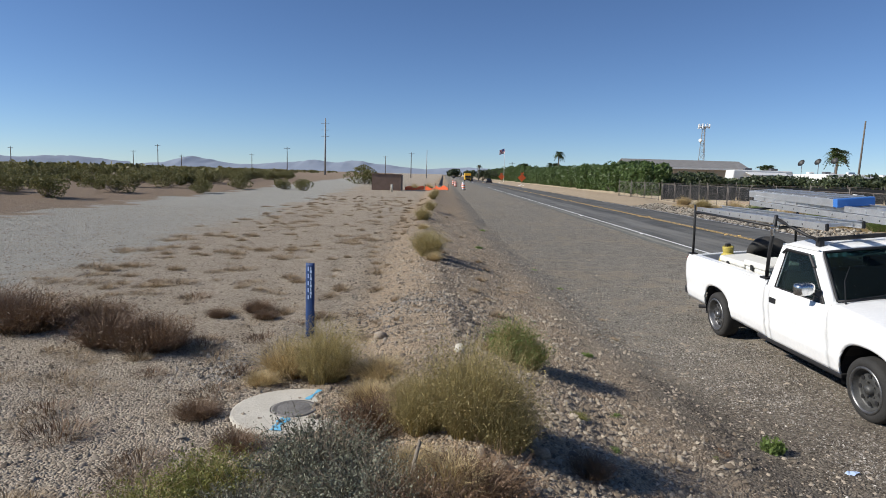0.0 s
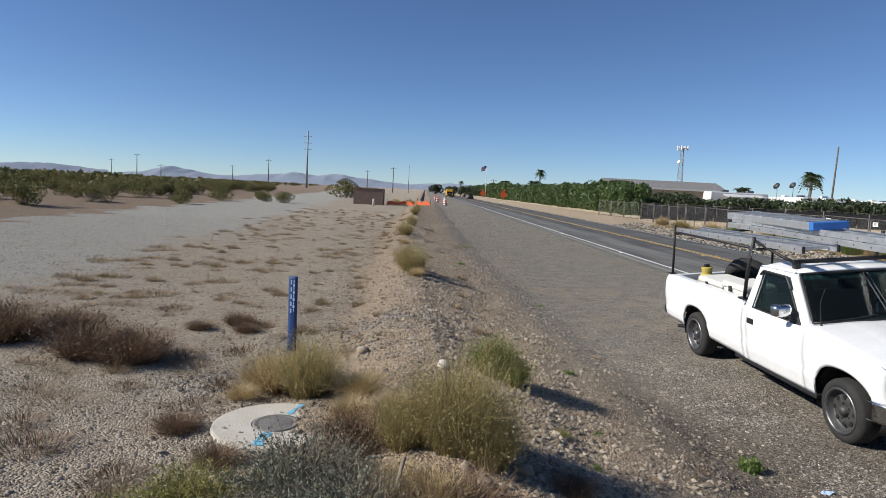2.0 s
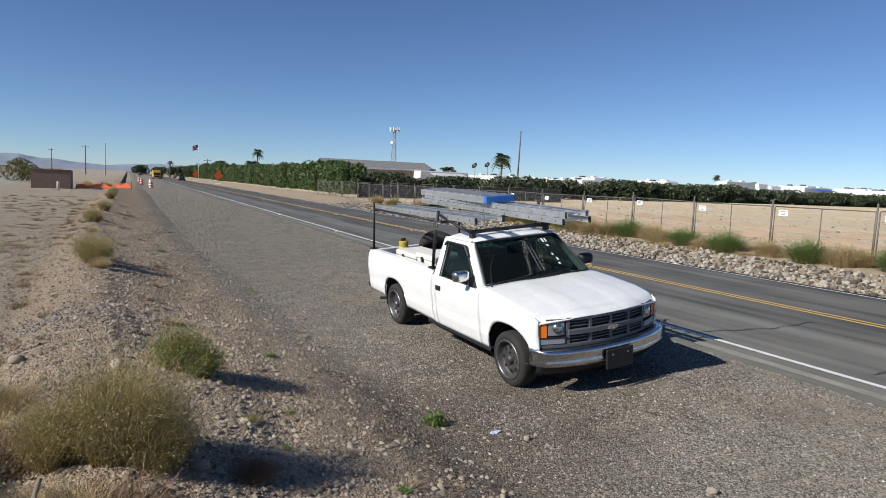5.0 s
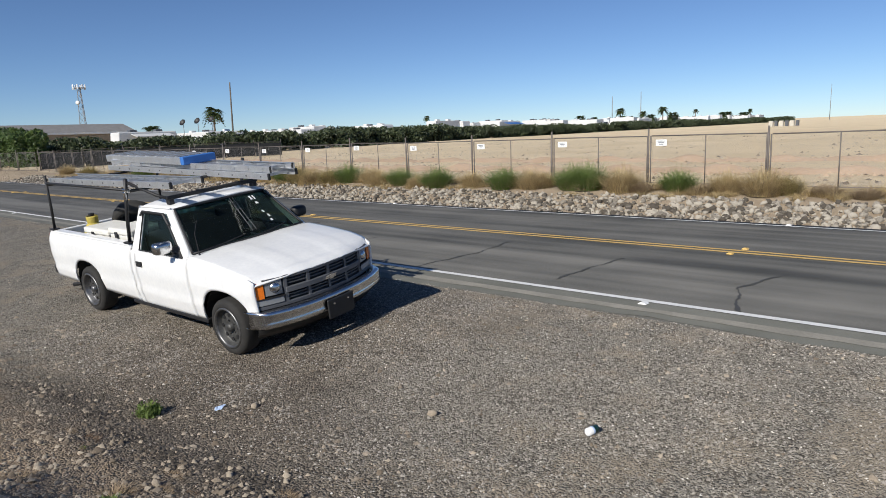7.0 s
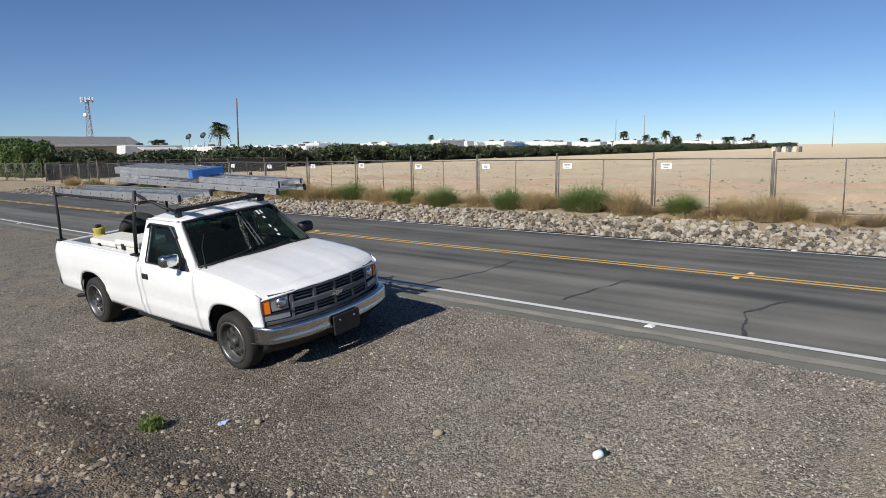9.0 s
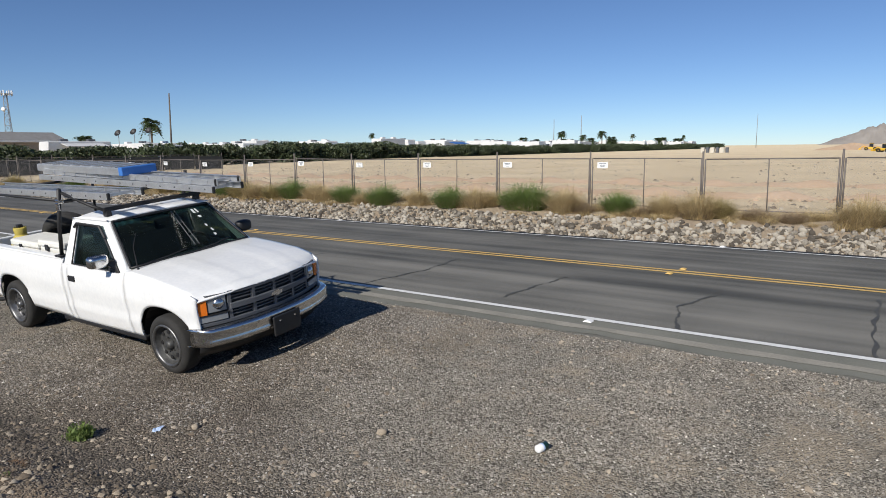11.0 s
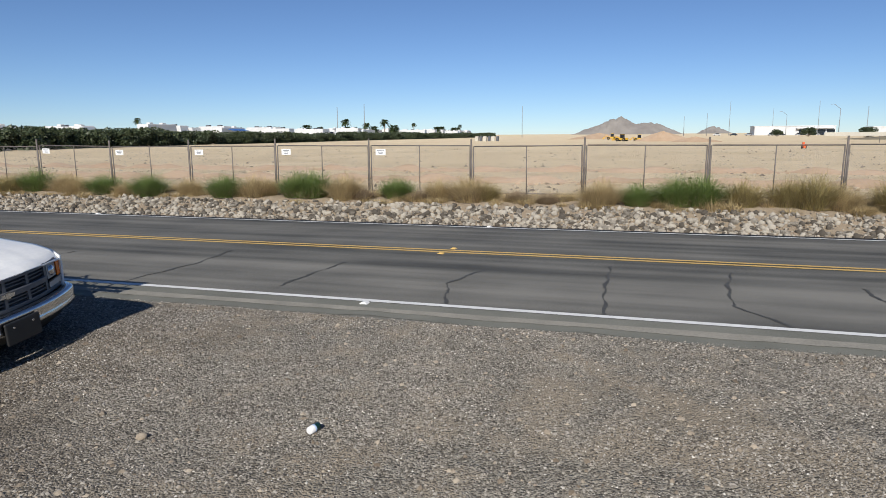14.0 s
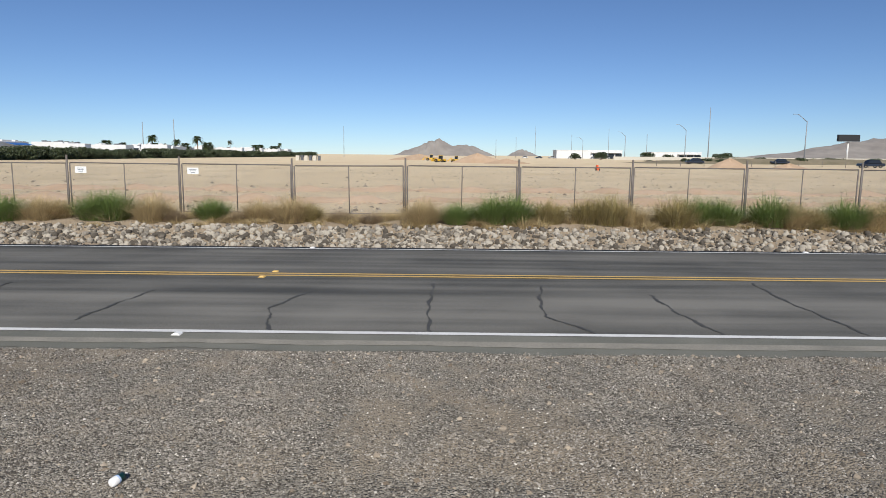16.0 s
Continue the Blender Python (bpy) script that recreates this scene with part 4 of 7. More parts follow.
jug = thing("fuel_jug", TRUCK_M @ pose(-0.50, 3.86, 0.70), "dusty yellow jug standing in the truck bed", "jug")
part("body", Build().lathe([(0, 0.001), (0, 0.13), (0.03, 0.15), (0.34, 0.15), (0.44, 0.12), (0.50, 0.07), (0.52, 0.001)], 24, "z"), YELLOW_JUG, jug, smooth=True)
part("collar", Build().lathe([(0.48, 0.075), (0.58, 0.085), (0.60, 0.08), (0.50, 0.06)], 24, "z"), YELLOW_JUG, jug, smooth=True)
part("valve", Build().box((0, 0, 0.58), (0.07, 0.07, 0.12)), BLACK_TRIM, jug, bevel=0.01)
spare = thing("spare_tyre", TRUCK_M @ pose(0.02, 3.55, 1.13, 0, -32, 40), "black spare tyre leaning in the truck bed", "tyre")
part("tyre", Build().lathe([(-0.09, 0.22), (-0.11, 0.28), (-0.09, 0.34), (0.0, 0.355), (0.09, 0.34), (0.11, 0.28), (0.09, 0.22)], 36, "x"), RUBBER, spare, smooth=True)
part("rim", Build().lathe([(-0.09, 0.225), (-0.06, 0.20), (-0.02, 0.14), (-0.02, 0.001)], 36, "x"), DARK_RIM, spare, smooth=True)

# ---------- plants ----------
def unit(v):
    return v / np.maximum(np.linalg.norm(v, axis=-1, keepdims=True), 1e-9)


def blades(n, radius, height, spread=0.7, width=0.006, droop=0.25, seed=0, segs=3, base=0.35, stiff=0.25):
    """Thin curved stalks that rise from a small base and lean out: vertices and quads."""
    r = np.random.default_rng(seed)
    a = r.uniform(0, math.tau, n)
    rad = np.sqrt(r.uniform(0, 1, n))
    b = np.stack([np.cos(a) * rad * radius * base, np.sin(a) * rad * radius * base, np.zeros(n)], -1)
    lean = spread * rad * r.uniform(0.5, 1.2, n)
    h = height * r.uniform(0.45, 1.0, n) * (1 - 0.35 * rad ** 2)
    a2 = a + r.normal(0, 0.5, n)
    out = np.stack([np.cos(a2), np.sin(a2), np.zeros(n)], -1)
    side = np.stack([-np.sin(a2 + r.normal(0, 0.6, n)), np.cos(a2), r.normal(0, 0.3, n)], -1)
    side = unit(side)
    wig = r.normal(0, 0.085, (n, segs + 1, 3)) * height
    wig[:, 0] = 0
    pts = []
    for k in range(segs + 1):
        t = k / segs
        p = b + out * (lean * h * (stiff * t + (1 - stiff) * t * t))[:, None]
        p[:, 2] += h * (t - droop * t * t * lean)
        pts.append(p + wig[:, k] * t)
    v, f = [], []
    for k in range(segs + 1):
        w = width * (1 - 0.8 * k / segs) * r.uniform(0.6, 1.4, n)
        v += [pts[k] - side * w[:, None], pts[k] + side * w[:, None]]
    V = np.stack(v, 1).reshape(-1, 3)
    m = 2 * (segs + 1)
    o = (np.arange(n) * m)[:, None]
    F = np.concatenate([o + np.array([2 * k, 2 * k + 1, 2 * k + 3, 2 * k + 2]) for k in range(segs)])
    return V, F, np.stack(pts, 1)


def leaves(centres, size, seed=0, flat=0.0, longish=2.0):
    """Small leaves (one quad each) round the given points."""
    r = np.random.default_rng(seed)
    n = len(centres)
    d = unit(r.normal(0, 1, (n, 3)) + np.array([0, 0, flat]))
    e = unit(np.cross(d, r.normal(0, 1, (n, 3))))
    s = size * r.uniform(0.5, 1.3, n)[:, None]
    c = np.asarray(centres)
    V = np.stack([c - d * s * longish / 2, c + e * s / 2, c + d * s * longish / 2, c - e * s / 2], 1).reshape(-1, 3)
    return V, np.arange(4 * n).reshape(-1, 4)


def merge(*pairs):
    V, F, o = [], [], 0
    for v, f in pairs:
        V.append(v)
        F.append(f + o)
        o += len(v)
    return np.concatenate(V), np.concatenate(F)


def lump_points(n, r, h, seed, lumps=9, low=0.25, shell=0.55):
    """Points in a clumpy crown of uneven outline."""
    q = np.random.default_rng(seed)
    a = q.uniform(0, math.tau, lumps)
    d = np.sqrt(q.uniform(0, 1, lumps)) * 0.75 * r
    c = np.stack([np.cos(a) * d, np.sin(a) * d, h * q.uniform(low, 0.8, lumps)], -1)
    s = q.uniform(0.28, 0.5, lumps)
    k = q.integers(0, lumps, n)
    v = unit(q.normal(0, 1, (n, 3))) * (q.uniform(shell, 1.0, n) ** 0.5)[:, None]
    p = c[k] + v * s[k][:, None] * np.array([r, r, h * 0.6])
    p[:, 2] = np.abs(p[:, 2])
    return p


def stems(points, seed, n=14, width=0.02):
    """Woody limbs from the base to points of the crown, as one mesh."""
    q = np.random.default_rng(seed)
    b = Build()
    for k in q.choice(len(points), n, replace=False):
        p = Vector(points[k])
        mid = p * 0.5 + Vector(q.normal(0, 0.06, 3)) * p.length
        b.tube([(p.x * 0.05, p.y * 0.05, -0.03), mid, p * 0.92], [width, width * 0.6, width * 0.2], 5)
    return b


PLANTS = {}


def grass_kind(key, n, radius, height, material, seed, **kw):
    V, F, P = blades(n, radius, height, seed=seed, **kw)
    kw2 = dict(kw, spread=kw.get("spread", 0.7) * 1.25, width=kw.get("width", 0.006) * 1.1)
    V2, F2, P2 = blades(max(30, n // 5), radius, height * 0.62, seed=seed + 500, **kw2)
    PLANTS[key] = [("foliage", fast_mesh(key, V, F, material)), ("dead_growth", fast_mesh(key + "_dead", V2, F2, G_BROWN if material is G_DRY else G_DRY))]


def twig_kind(key, n, radius, height, stalk_mat, leaf_mat, seed, leaf=0.012, per=3, nleaf=0, **kw):
    V, F, P = blades(n, radius, height, seed=seed, **kw)
    q = np.random.default_rng(seed + 1)
    t = q.uniform(0.35, 1.0, (n, per, 1))
    k = np.minimum((t * (P.shape[1] - 1)).astype(int), P.shape[1] - 2)[..., 0]
    fr = t * (P.shape[1] - 1) - k[..., None]
    i = np.arange(n)[:, None]
    c = P[i, k] * (1 - fr) + P[i, k + 1] * fr
    L = leaves(c.reshape(-1, 3) + q.normal(0, leaf * 0.8, (n * per, 3)), leaf, seed)
    PLANTS[key] = [("foliage", fast_mesh(key, V, F, stalk_mat)), ("leaf_cover", fast_mesh(key + "_leaves", *L, leaf_mat))]


def crown_kind(key, n, r, h, leaf, material, seed, lumps=9, low=0.25, stem=0.02, flat=0.0, longish=2.0, shell=0.55):
    p = lump_points(n, r, h, seed, lumps, low, shell)
    PLANTS[key] = [("wood", stems(p, seed, 12, stem).mesh(key + "_wood", DEAD_TWIG)), ("foliage", fast_mesh(key, *leaves(p, leaf, seed, flat, longish), material))]


def plant(key, name, x, y, label, category, group, size=1.0, turn=None, z=None, squash=1.0):
    ob = new(name)
    ob.matrix_world = pose(x, y, (gz(x, y) if z is None else z) - 0.02, 0, 0, rng.uniform(0, 360) if turn is None else turn) @ Matrix.Diagonal((size, size, size * squash, 1))
    tagged(ob, label, category, group)
    for nm, me in PLANTS[key]:
        o = new(nm, me)
        o.parent = ob
    return ob


twig_kind("broom_a", 2000, 0.50, 0.76, G_OLIVE, G_OLIVE, 1, leaf=0.0085, per=5, spread=0.82, width=0.0024, base=0.38, segs=5)
twig_kind("broom_b", 1300, 0.45, 0.68, G_OLIVE, G_OLIVE, 2, leaf=0.0085, per=5, spread=0.82, width=0.0026, base=0.38, segs=5)
twig_kind("broom_green", 2000, 0.36, 0.5, G_OLIVE, G_GREEN, 3, leaf=0.011, per=3, spread=0.8, width=0.0026, base=0.3)
grass_kind("straw_a", 1500, 0.40, 0.42, G_STRAW, 4, spread=1.2, width=0.0035, base=0.4)
grass_kind("tuft_a", 260, 0.16, 0.11, G_DRY, 5, spread=1.6, width=0.003, base=0.6, segs=2)
grass_kind("tuft_b", 320, 0.24, 0.10, G_DRY, 6, spread=1.8, width=0.003, base=0.8, segs=2)
grass_kind("tuft_brown", 260, 0.20, 0.13, G_BROWN, 16, spread=1.4, width=0.003, base=0.8, segs=2)
twig_kind("sage", 900, 0.46, 0.46, DEAD_TWIG, G_SAGE, 7, leaf=0.0095, per=13, spread=1.3, width=0.0035, base=0.5)
twig_kind("yellow_weed", 600, 0.40, 0.38, G_OLIVE, G_YGREEN, 8, leaf=0.012, per=9, spread=1.3, width=0.003, base=0.6)
twig_kind("brown_brush", 1300, 0.50, 0.72, G_BROWN, G_BROWN, 9, leaf=0.014, per=4, spread=1.1, width=0.005, base=0.6, stiff=0.6)
twig_kind("green_weed", 160, 0.12, 0.12, G_GREEN, G_GREEN, 10, leaf=0.018, per=5, spread=1.2, width=0.003, base=0.5)
grass_kind("bank_green", 2600, 0.75, 0.90, G_GREEN, 11, spread=1.15, width=0.0055, base=0.6)
grass_kind("bank_straw", 2000, 0.75, 0.85, G_STRAW, 12, spread=1.1, width=0.006, base=0.55)
grass_kind("bank_olive", 2200, 0.75, 0.85, G_OLIVE, 13, spread=1.0, width=0.006, base=0.55)
grass_kind("bank_dead", 1500, 0.75, 0.6, G_DRY, 14, spread=1.3, width=0.006, base=0.6)
grass_kind("bank_tuft", 170, 0.30, 0.34, G_STRAW, 15, spread=1.3, width=0.006, base=0.7, segs=2)
for k in range(3):
    crown_kind("creosote_%s" % "abc"[k], 2600, 1.15, 1.25, 0.055, G_CREO, 20 + k, 11, 0.2, 0.02)
    crown_kind("oleander_%s" % "abc"[k], 5200, 1.75, 3.5, 0.14, G_OLEA, 30 + k, 22, 0.08, 0.05, 0.2, 2.6, 0.7)
    crown_kind("hedge_%s" % "abc"[k], 2600, 2.3, 2.4, 0.20, G_HEDGE, 40 + k, 18, 0.1, 0.05, 0.2, 1.8, 0.7)
crown_kind("tree", 3000, 2.4, 3.2, 0.22, G_HEDGE, 50, 14, 0.35, 0.09)

# bushes on the berm and beside it
plant("broom_a", "bush", -1.16, 4.45, "olive and straw-coloured broom bush on the berm", "bush", "berm bushes", 0.98)
plant("broom_b", "bush", -0.95, 4.30, "olive and straw-coloured broom bush on the berm", "bush", "berm bushes", 0.72)
plant("broom_b", "bush", -1.50, 4.55, "olive and straw-coloured broom bush on the berm", "bush", "berm bushes", 0.75)
plant("broom_b", "bush", -2.45, 6.15, "dry olive broom bush beside the blue marker", "bush", "berm bushes", 1.0)
plant("straw_a", "bush", -2.85, 6.35, "straw-coloured dry bush beside the blue marker", "bush", "berm bushes", 1.05)
plant("straw_a", "bush", -1.95, 6.0, "straw-coloured flattened dry grass on the berm", "bush", "berm bushes", 0.9, squash=0.6)
plant("broom_green", "bush", -0.68, 6.65, "green-topped broom bush on the berm slope", "bush", "berm bushes", 1.0)
plant("broom_green", "bush", -0.5, 6.5, "green-topped broom bush on the berm slope", "bush", "berm bushes", 0.8)
for x, y, s in ((-1.65, 13.4, 1.0), (-1.75, 14.2, 0.95), (-1.55, 12.7, 0.6), (-2.0, 20.2, 0.6), (-2.1, 23.6, 0.95), (-2.1, 25.0, 0.8), (-2.0, 31.0, 0.9), (-2.05, 44.0, 1.0), (-2.0, 52.0, 1.0)):
    plant("straw_a" if s < 0.9 else "broom_b", "bush", x, y, "dry straw-coloured bush on the berm crest", "bush", "crest bushes", s)
plant("sage", "bush", -2.1, 4.05, "grey-green leafy bush beside the manhole", "bush", "foreground weeds", 1.0, squash=1.15)
plant("sage", "bush", -1.75, 3.5, "grey-green leafy bush beside the manhole", "bush", "foreground weeds", 0.95)
plant("sage", "bush", -2.4, 3.5, "grey-green leafy bush beside the manhole", "bush", "foreground weeds", 0.75)
plant("yellow_weed", "weed", -2.75, 3.95, "yellow-green leafy weed on dry soil", "weed", "foreground weeds", 0.8)
plant("yellow_weed", "weed", -3.0, 3.6, "yellow-green leafy weed on dry soil", "weed", "foreground weeds", 0.75)
plant("straw_a", "weed", -1.35, 3.6, "dry straw weed on the berm", "weed", "foreground weeds", 0.7)
plant("straw_a", "weed", -3.0, 5.95, "dry brown weed by the concrete collar", "weed", "foreground weeds", 0.55, squash=0.7)
for x, y, s, key in ((-1.95, 5.35, 0.75, "straw_a"), (-1.6, 5.15, 0.7, "straw_a"), (-1.85, 4.75, 0.6, "brown_brush"), (-1.55, 3.95, 0.7, "straw_a"), (-1.2, 3.55, 0.6, "brown_brush"), (-0.85, 3.45, 0.4, "yellow_weed"), (-1.45, 3.3, 0.55, "brown_brush"), (-2.0, 3.2, 0.6, "sage"), (-2.8, 4.6, 0.35, "brown_brush"), (-3.3, 5.2, 0.35, "brown_brush"), (-3.3, 3.4, 0.5, "brown_brush"), (-0.4, 4.3, 0.3, "brown_brush"), (-0.25, 5.4, 0.25, "yellow_weed"), (-1.2, 5.5, 0.35, "brown_brush")):
    plant(key, "dry_weed", x, y, "dry brown and straw weeds tangled on the berm", "weed", "tangled weeds", s, squash=0.7)
for x, y, s in ((-6.9, 8.0, 1.0), (-6.2, 7.7, 1.0), (-5.6, 8.1, 0.7), (-4.95, 7.15, 0.85), (-4.45, 7.0, 0.8), (-4.3, 8.6, 0.3), (-3.9, 9.0, 0.42), (-3.7, 8.6, 0.3), (-7.6, 8.3, 0.9)):
    plant("brown_brush", "dead_bush", x, y, "dead dark-brown brush lying on pale soil", "bush", "dead brush", s, squash=0.8)

plant("green_weed", "weed", 1.63, 5.85, "small bright green weed in gravel", "weed", "verge weeds", 0.95, squash=1.5)
for k in range(26):
    y = rng.uniform(2.6, 30)
    x = float(crest_x(y)) + rng.uniform(1.2, 2.9)
    plant("green_weed" if rng.random() < 0.45 else "tuft_a", "weed", x, y, "small low weed at the foot of the berm", "weed", "verge weeds", rng.uniform(0.5, 1.1), squash=rng.uniform(0.3, 0.8))
far_tufts = []
for k in range(620):
    y = 3.2 + 48 * rng.random() ** 1.5
    x = -2.4 - rng.uniform(0, 1) ** 1.1 * (5.2 + 0.065 * y) + rng.normal(0, 0.3)
    if (x + 2.6) ** 2 + (y - 5.3) ** 2 < 0.6:
        continue
    if y > 10:
        far_tufts.append((("tuft_a", "tuft_b", "tuft_b", "tuft_a")[k % 4], x, y, rng.uniform(0.6, 1.5), rng.uniform(0.6, 1.1)))
        continue
    plant(("tuft_a", "tuft_b", "tuft_b", "tuft_brown")[k % 4], "dry_tuft", x, y, "low dry weed tuft on pale stony soil", "weed", "dry tufts", rng.uniform(0.5, 1.35), squash=rng.uniform(0.6, 1.1))
for k in range(40):
    y = rng.uniform(4, 40)
    plant("tuft_a", "dry_tuft", float(crest_x(y)) + rng.uniform(-0.8, 1.2), y, "low dry weed tuft on the berm", "weed", "dry tufts", rng.uniform(0.5, 1.2))

def join_plants(name, rows, label):
    """Many small plants in one mesh: rows of kind, x, y, size, squash."""
    for layer in (0, 1):
        Vs, Fs, o, mat_ = [], [], 0, None
        for key, x, y, size, squash in rows:
            me = PLANTS[key][layer][1]
            co = np.empty(len(me.vertices) * 3, np.float32)
            me.vertices.foreach_get("co", co)
            fi = np.empty(len(me.loops), np.int32)
            me.loops.foreach_get("vertex_index", fi)
            a = rng.uniform(0, math.tau)
            p = co.reshape(-1, 3) * np.array([size, size, size * squash])
            p = p @ np.array([[math.cos(a), math.sin(a), 0], [-math.sin(a), math.cos(a), 0], [0, 0, 1]]) + np.array([x, y, gz(x, y) - 0.02])
            Vs.append(p)
            Fs.append(fi.reshape(-1, 4) + o)
            o += len(p)
            mat_ = me.materials[0]
        tagged(new(name, fast_mesh(name, np.concatenate(Vs), np.concatenate(Fs), mat_)), label, "grass", kind="stuff")


join_plants("dry_grass", far_tufts, "low dry weeds on pale stony soil")

# bank along the far side of the road
BANK = ((13.2, "g", 0.85), (12.1, "s", 0.8), (11.8, "s", 0.7), (10.6, "g", 0.85), (10.1, "g", 0.95), (8.8, "s", 0.9), (8.3, "d", 0.6), (7.1, "g", 0.75), (6.3, "d", 0.5), (5.8, "s", 0.75), (4.7, "s", 0.9), (4.2, "o", 0.6), (3.4, "d", 0.6), (2.3, "d", 0.55), (0.8, "s", 0.85), (-0.17, "g", 0.7), (-1.3, "g", 0.85), (-1.9, "g", 0.95), (-3.0, "o", 0.85), (-4.0, "o", 0.85), (-4.7, "o", 1.0), (-5.2, "s", 0.7), (-6.5, "o", 0.95), (-7.4, "g", 0.85), (-8.0, "g", 0.85), (-9.5, "g", 0.95), (-10.0, "s", 0.85), (-10.4, "o", 0.7), (-11.4, "g", 0.95), (-12.2, "s", 0.85), (-13.0, "o", 0.9), (-13.8, "s", 0.9),
        (14.7, "s", 0.7), (16.2, "g", 0.85), (17.2, "s", 0.6), (18.2, "g", 0.8), (19.5, "s", 0.7), (20.2, "s", 0.85), (21.7, "g", 0.9), (22.5, "o", 0.8), (23.6, "s", 0.85), (24.6, "o", 0.9), (26.0, "g", 0.85), (27.5, "s", 0.9), (29.0, "g", 0.8), (31.0, "o", 0.9), (33.5, "g", 0.9), (36.5, "s", 0.9), (40, "g", 0.9), (44, "s", 0.9), (48, "o", 0.9), (53, "s", 0.9))
for y, c, size in BANK:
    key, lab = {"g": ("bank_green", "green broom bush on the stony bank by the fence"), "s": ("bank_straw", "dry straw-coloured bush on the bank by the fence"), "o": ("bank_olive", "olive and straw bush on the bank by the fence"), "d": ("bank_dead", "low dead tan weed on the bank by the fence")}[c]
    plant(key, "bush", 18.15 + rng.uniform(-0.25, 0.25), y + rng.uniform(-0.1, 0.1), lab, "bush", "bank bushes", size * rng.uniform(1.05, 1.15), squash=1.12)
join_plants("bank_grass", [("bank_tuft", rng.uniform(17.4, 19.5), -16 + 70 * rng.random() ** 1.3, rng.uniform(0.5, 1.3), rng.uniform(0.6, 1.1)) for k in range(620)], "dry straw grass on the bank by the fence")

# ---------- desert scrub ----------
for k in range(300):
    y = 30 + 110 * rng.random() ** 1.25
    x = -(21 + 0.07 * y) - 75 * rng.random() ** 1.3
    plant("creosote_%s" % "abc"[k % 3], "creosote_bush", x, y, "olive-green creosote bush on sandy desert ground", "bush", "creosote scrub", rng.uniform(0.7, 1.5))
for x, y, size in ((-22.6, 35.0, 1.2), (-23.2, 43.0, 1.1), (-19.5, 48.5, 1.0), (-31.0, 64.0, 1.2), (-20.2, 60.0, 1.1), (-24.5, 55.0, 1.0), (-32.0, 55.0, 1.2), (-17.2, 64.0, 1.0), (-14.8, 62.0, 1.0), (-32.6, 48.5, 1.3), (-42.0, 69.0, 1.3), (-26.5, 38.0, 0.9), (-29.5, 41.0, 1.2)):
    plant("creosote_%s" % "abc"[int(y) % 3], "creosote_bush", x, y, "olive-green creosote bush on sandy desert ground", "bush", "creosote scrub", size)
far_pts = []
for k in range(2400):
    y = 70 + 600 * rng.random() ** 1.3
    x = rng.uniform(-620, -0.10 * y - 40)
    p = lump_points(46, 2.0, 2.1, 1000 + k, 5, 0.2)
    far_pts.append(p + np.array([x, y, gz(x, y)]))
V, F = leaves(np.concatenate(far_pts), 0.5, 77)
tagged(new("desert_scrub", fast_mesh("desert_scrub", V, F, G_CREO)), "distant olive desert scrub", "scrub", kind="stuff")
tree = plant("creosote_a", "desert_tree", -13.5, 100, "dark green desert tree beside the track", "tree", "", 2.6)
for x, y, s in ((-92, 110, 0.9), (-110, 118, 1.0), (-100, 112, 0.8)):
    plant("tree", "desert_tree", x, y, "dark desert tree in the scrub", "tree", "desert trees", s)

# ---------- oleander hedge along the road, dark hedge along the field ----------
for k in range(62):
    y = 69.8 + k * 2.45 if k < 40 else 168 + (k - 40) * 7
    plant("oleander_%s" % "abc"[k % 3], "oleander_shrub", 21.8 + rng.uniform(-0.3, 0.3), y, "tall green oleander shrub in a roadside hedge", "shrub", "oleander hedge", rng.uniform(0.92, 1.12) * (1 if k < 40 else 1.25))
for k in range(30):
    y = 88 + k * 5
    plant("oleander_%s" % "abc"[k % 3], "oleander_shrub", 25 + rng.uniform(-0.5, 0.5), y, "tall green oleander shrub in a roadside hedge", "shrub", "oleander hedge", rng.uniform(0.9, 1.15))
x = 25.5
k = 0
while x < 345:
    plant("hedge_%s" % "abc"[k % 3], "hedge_shrub", x, 72.5 + rng.uniform(-0.4, 0.4) + (3 if x < 40 else 0), "dark green shrub in a long hedge behind the field", "shrub", "field hedge", rng.uniform(1.0, 1.3) * (1.05 if x < 90 else 0.88))
    x += 2.6 if x < 130 else 4.5
    k += 1

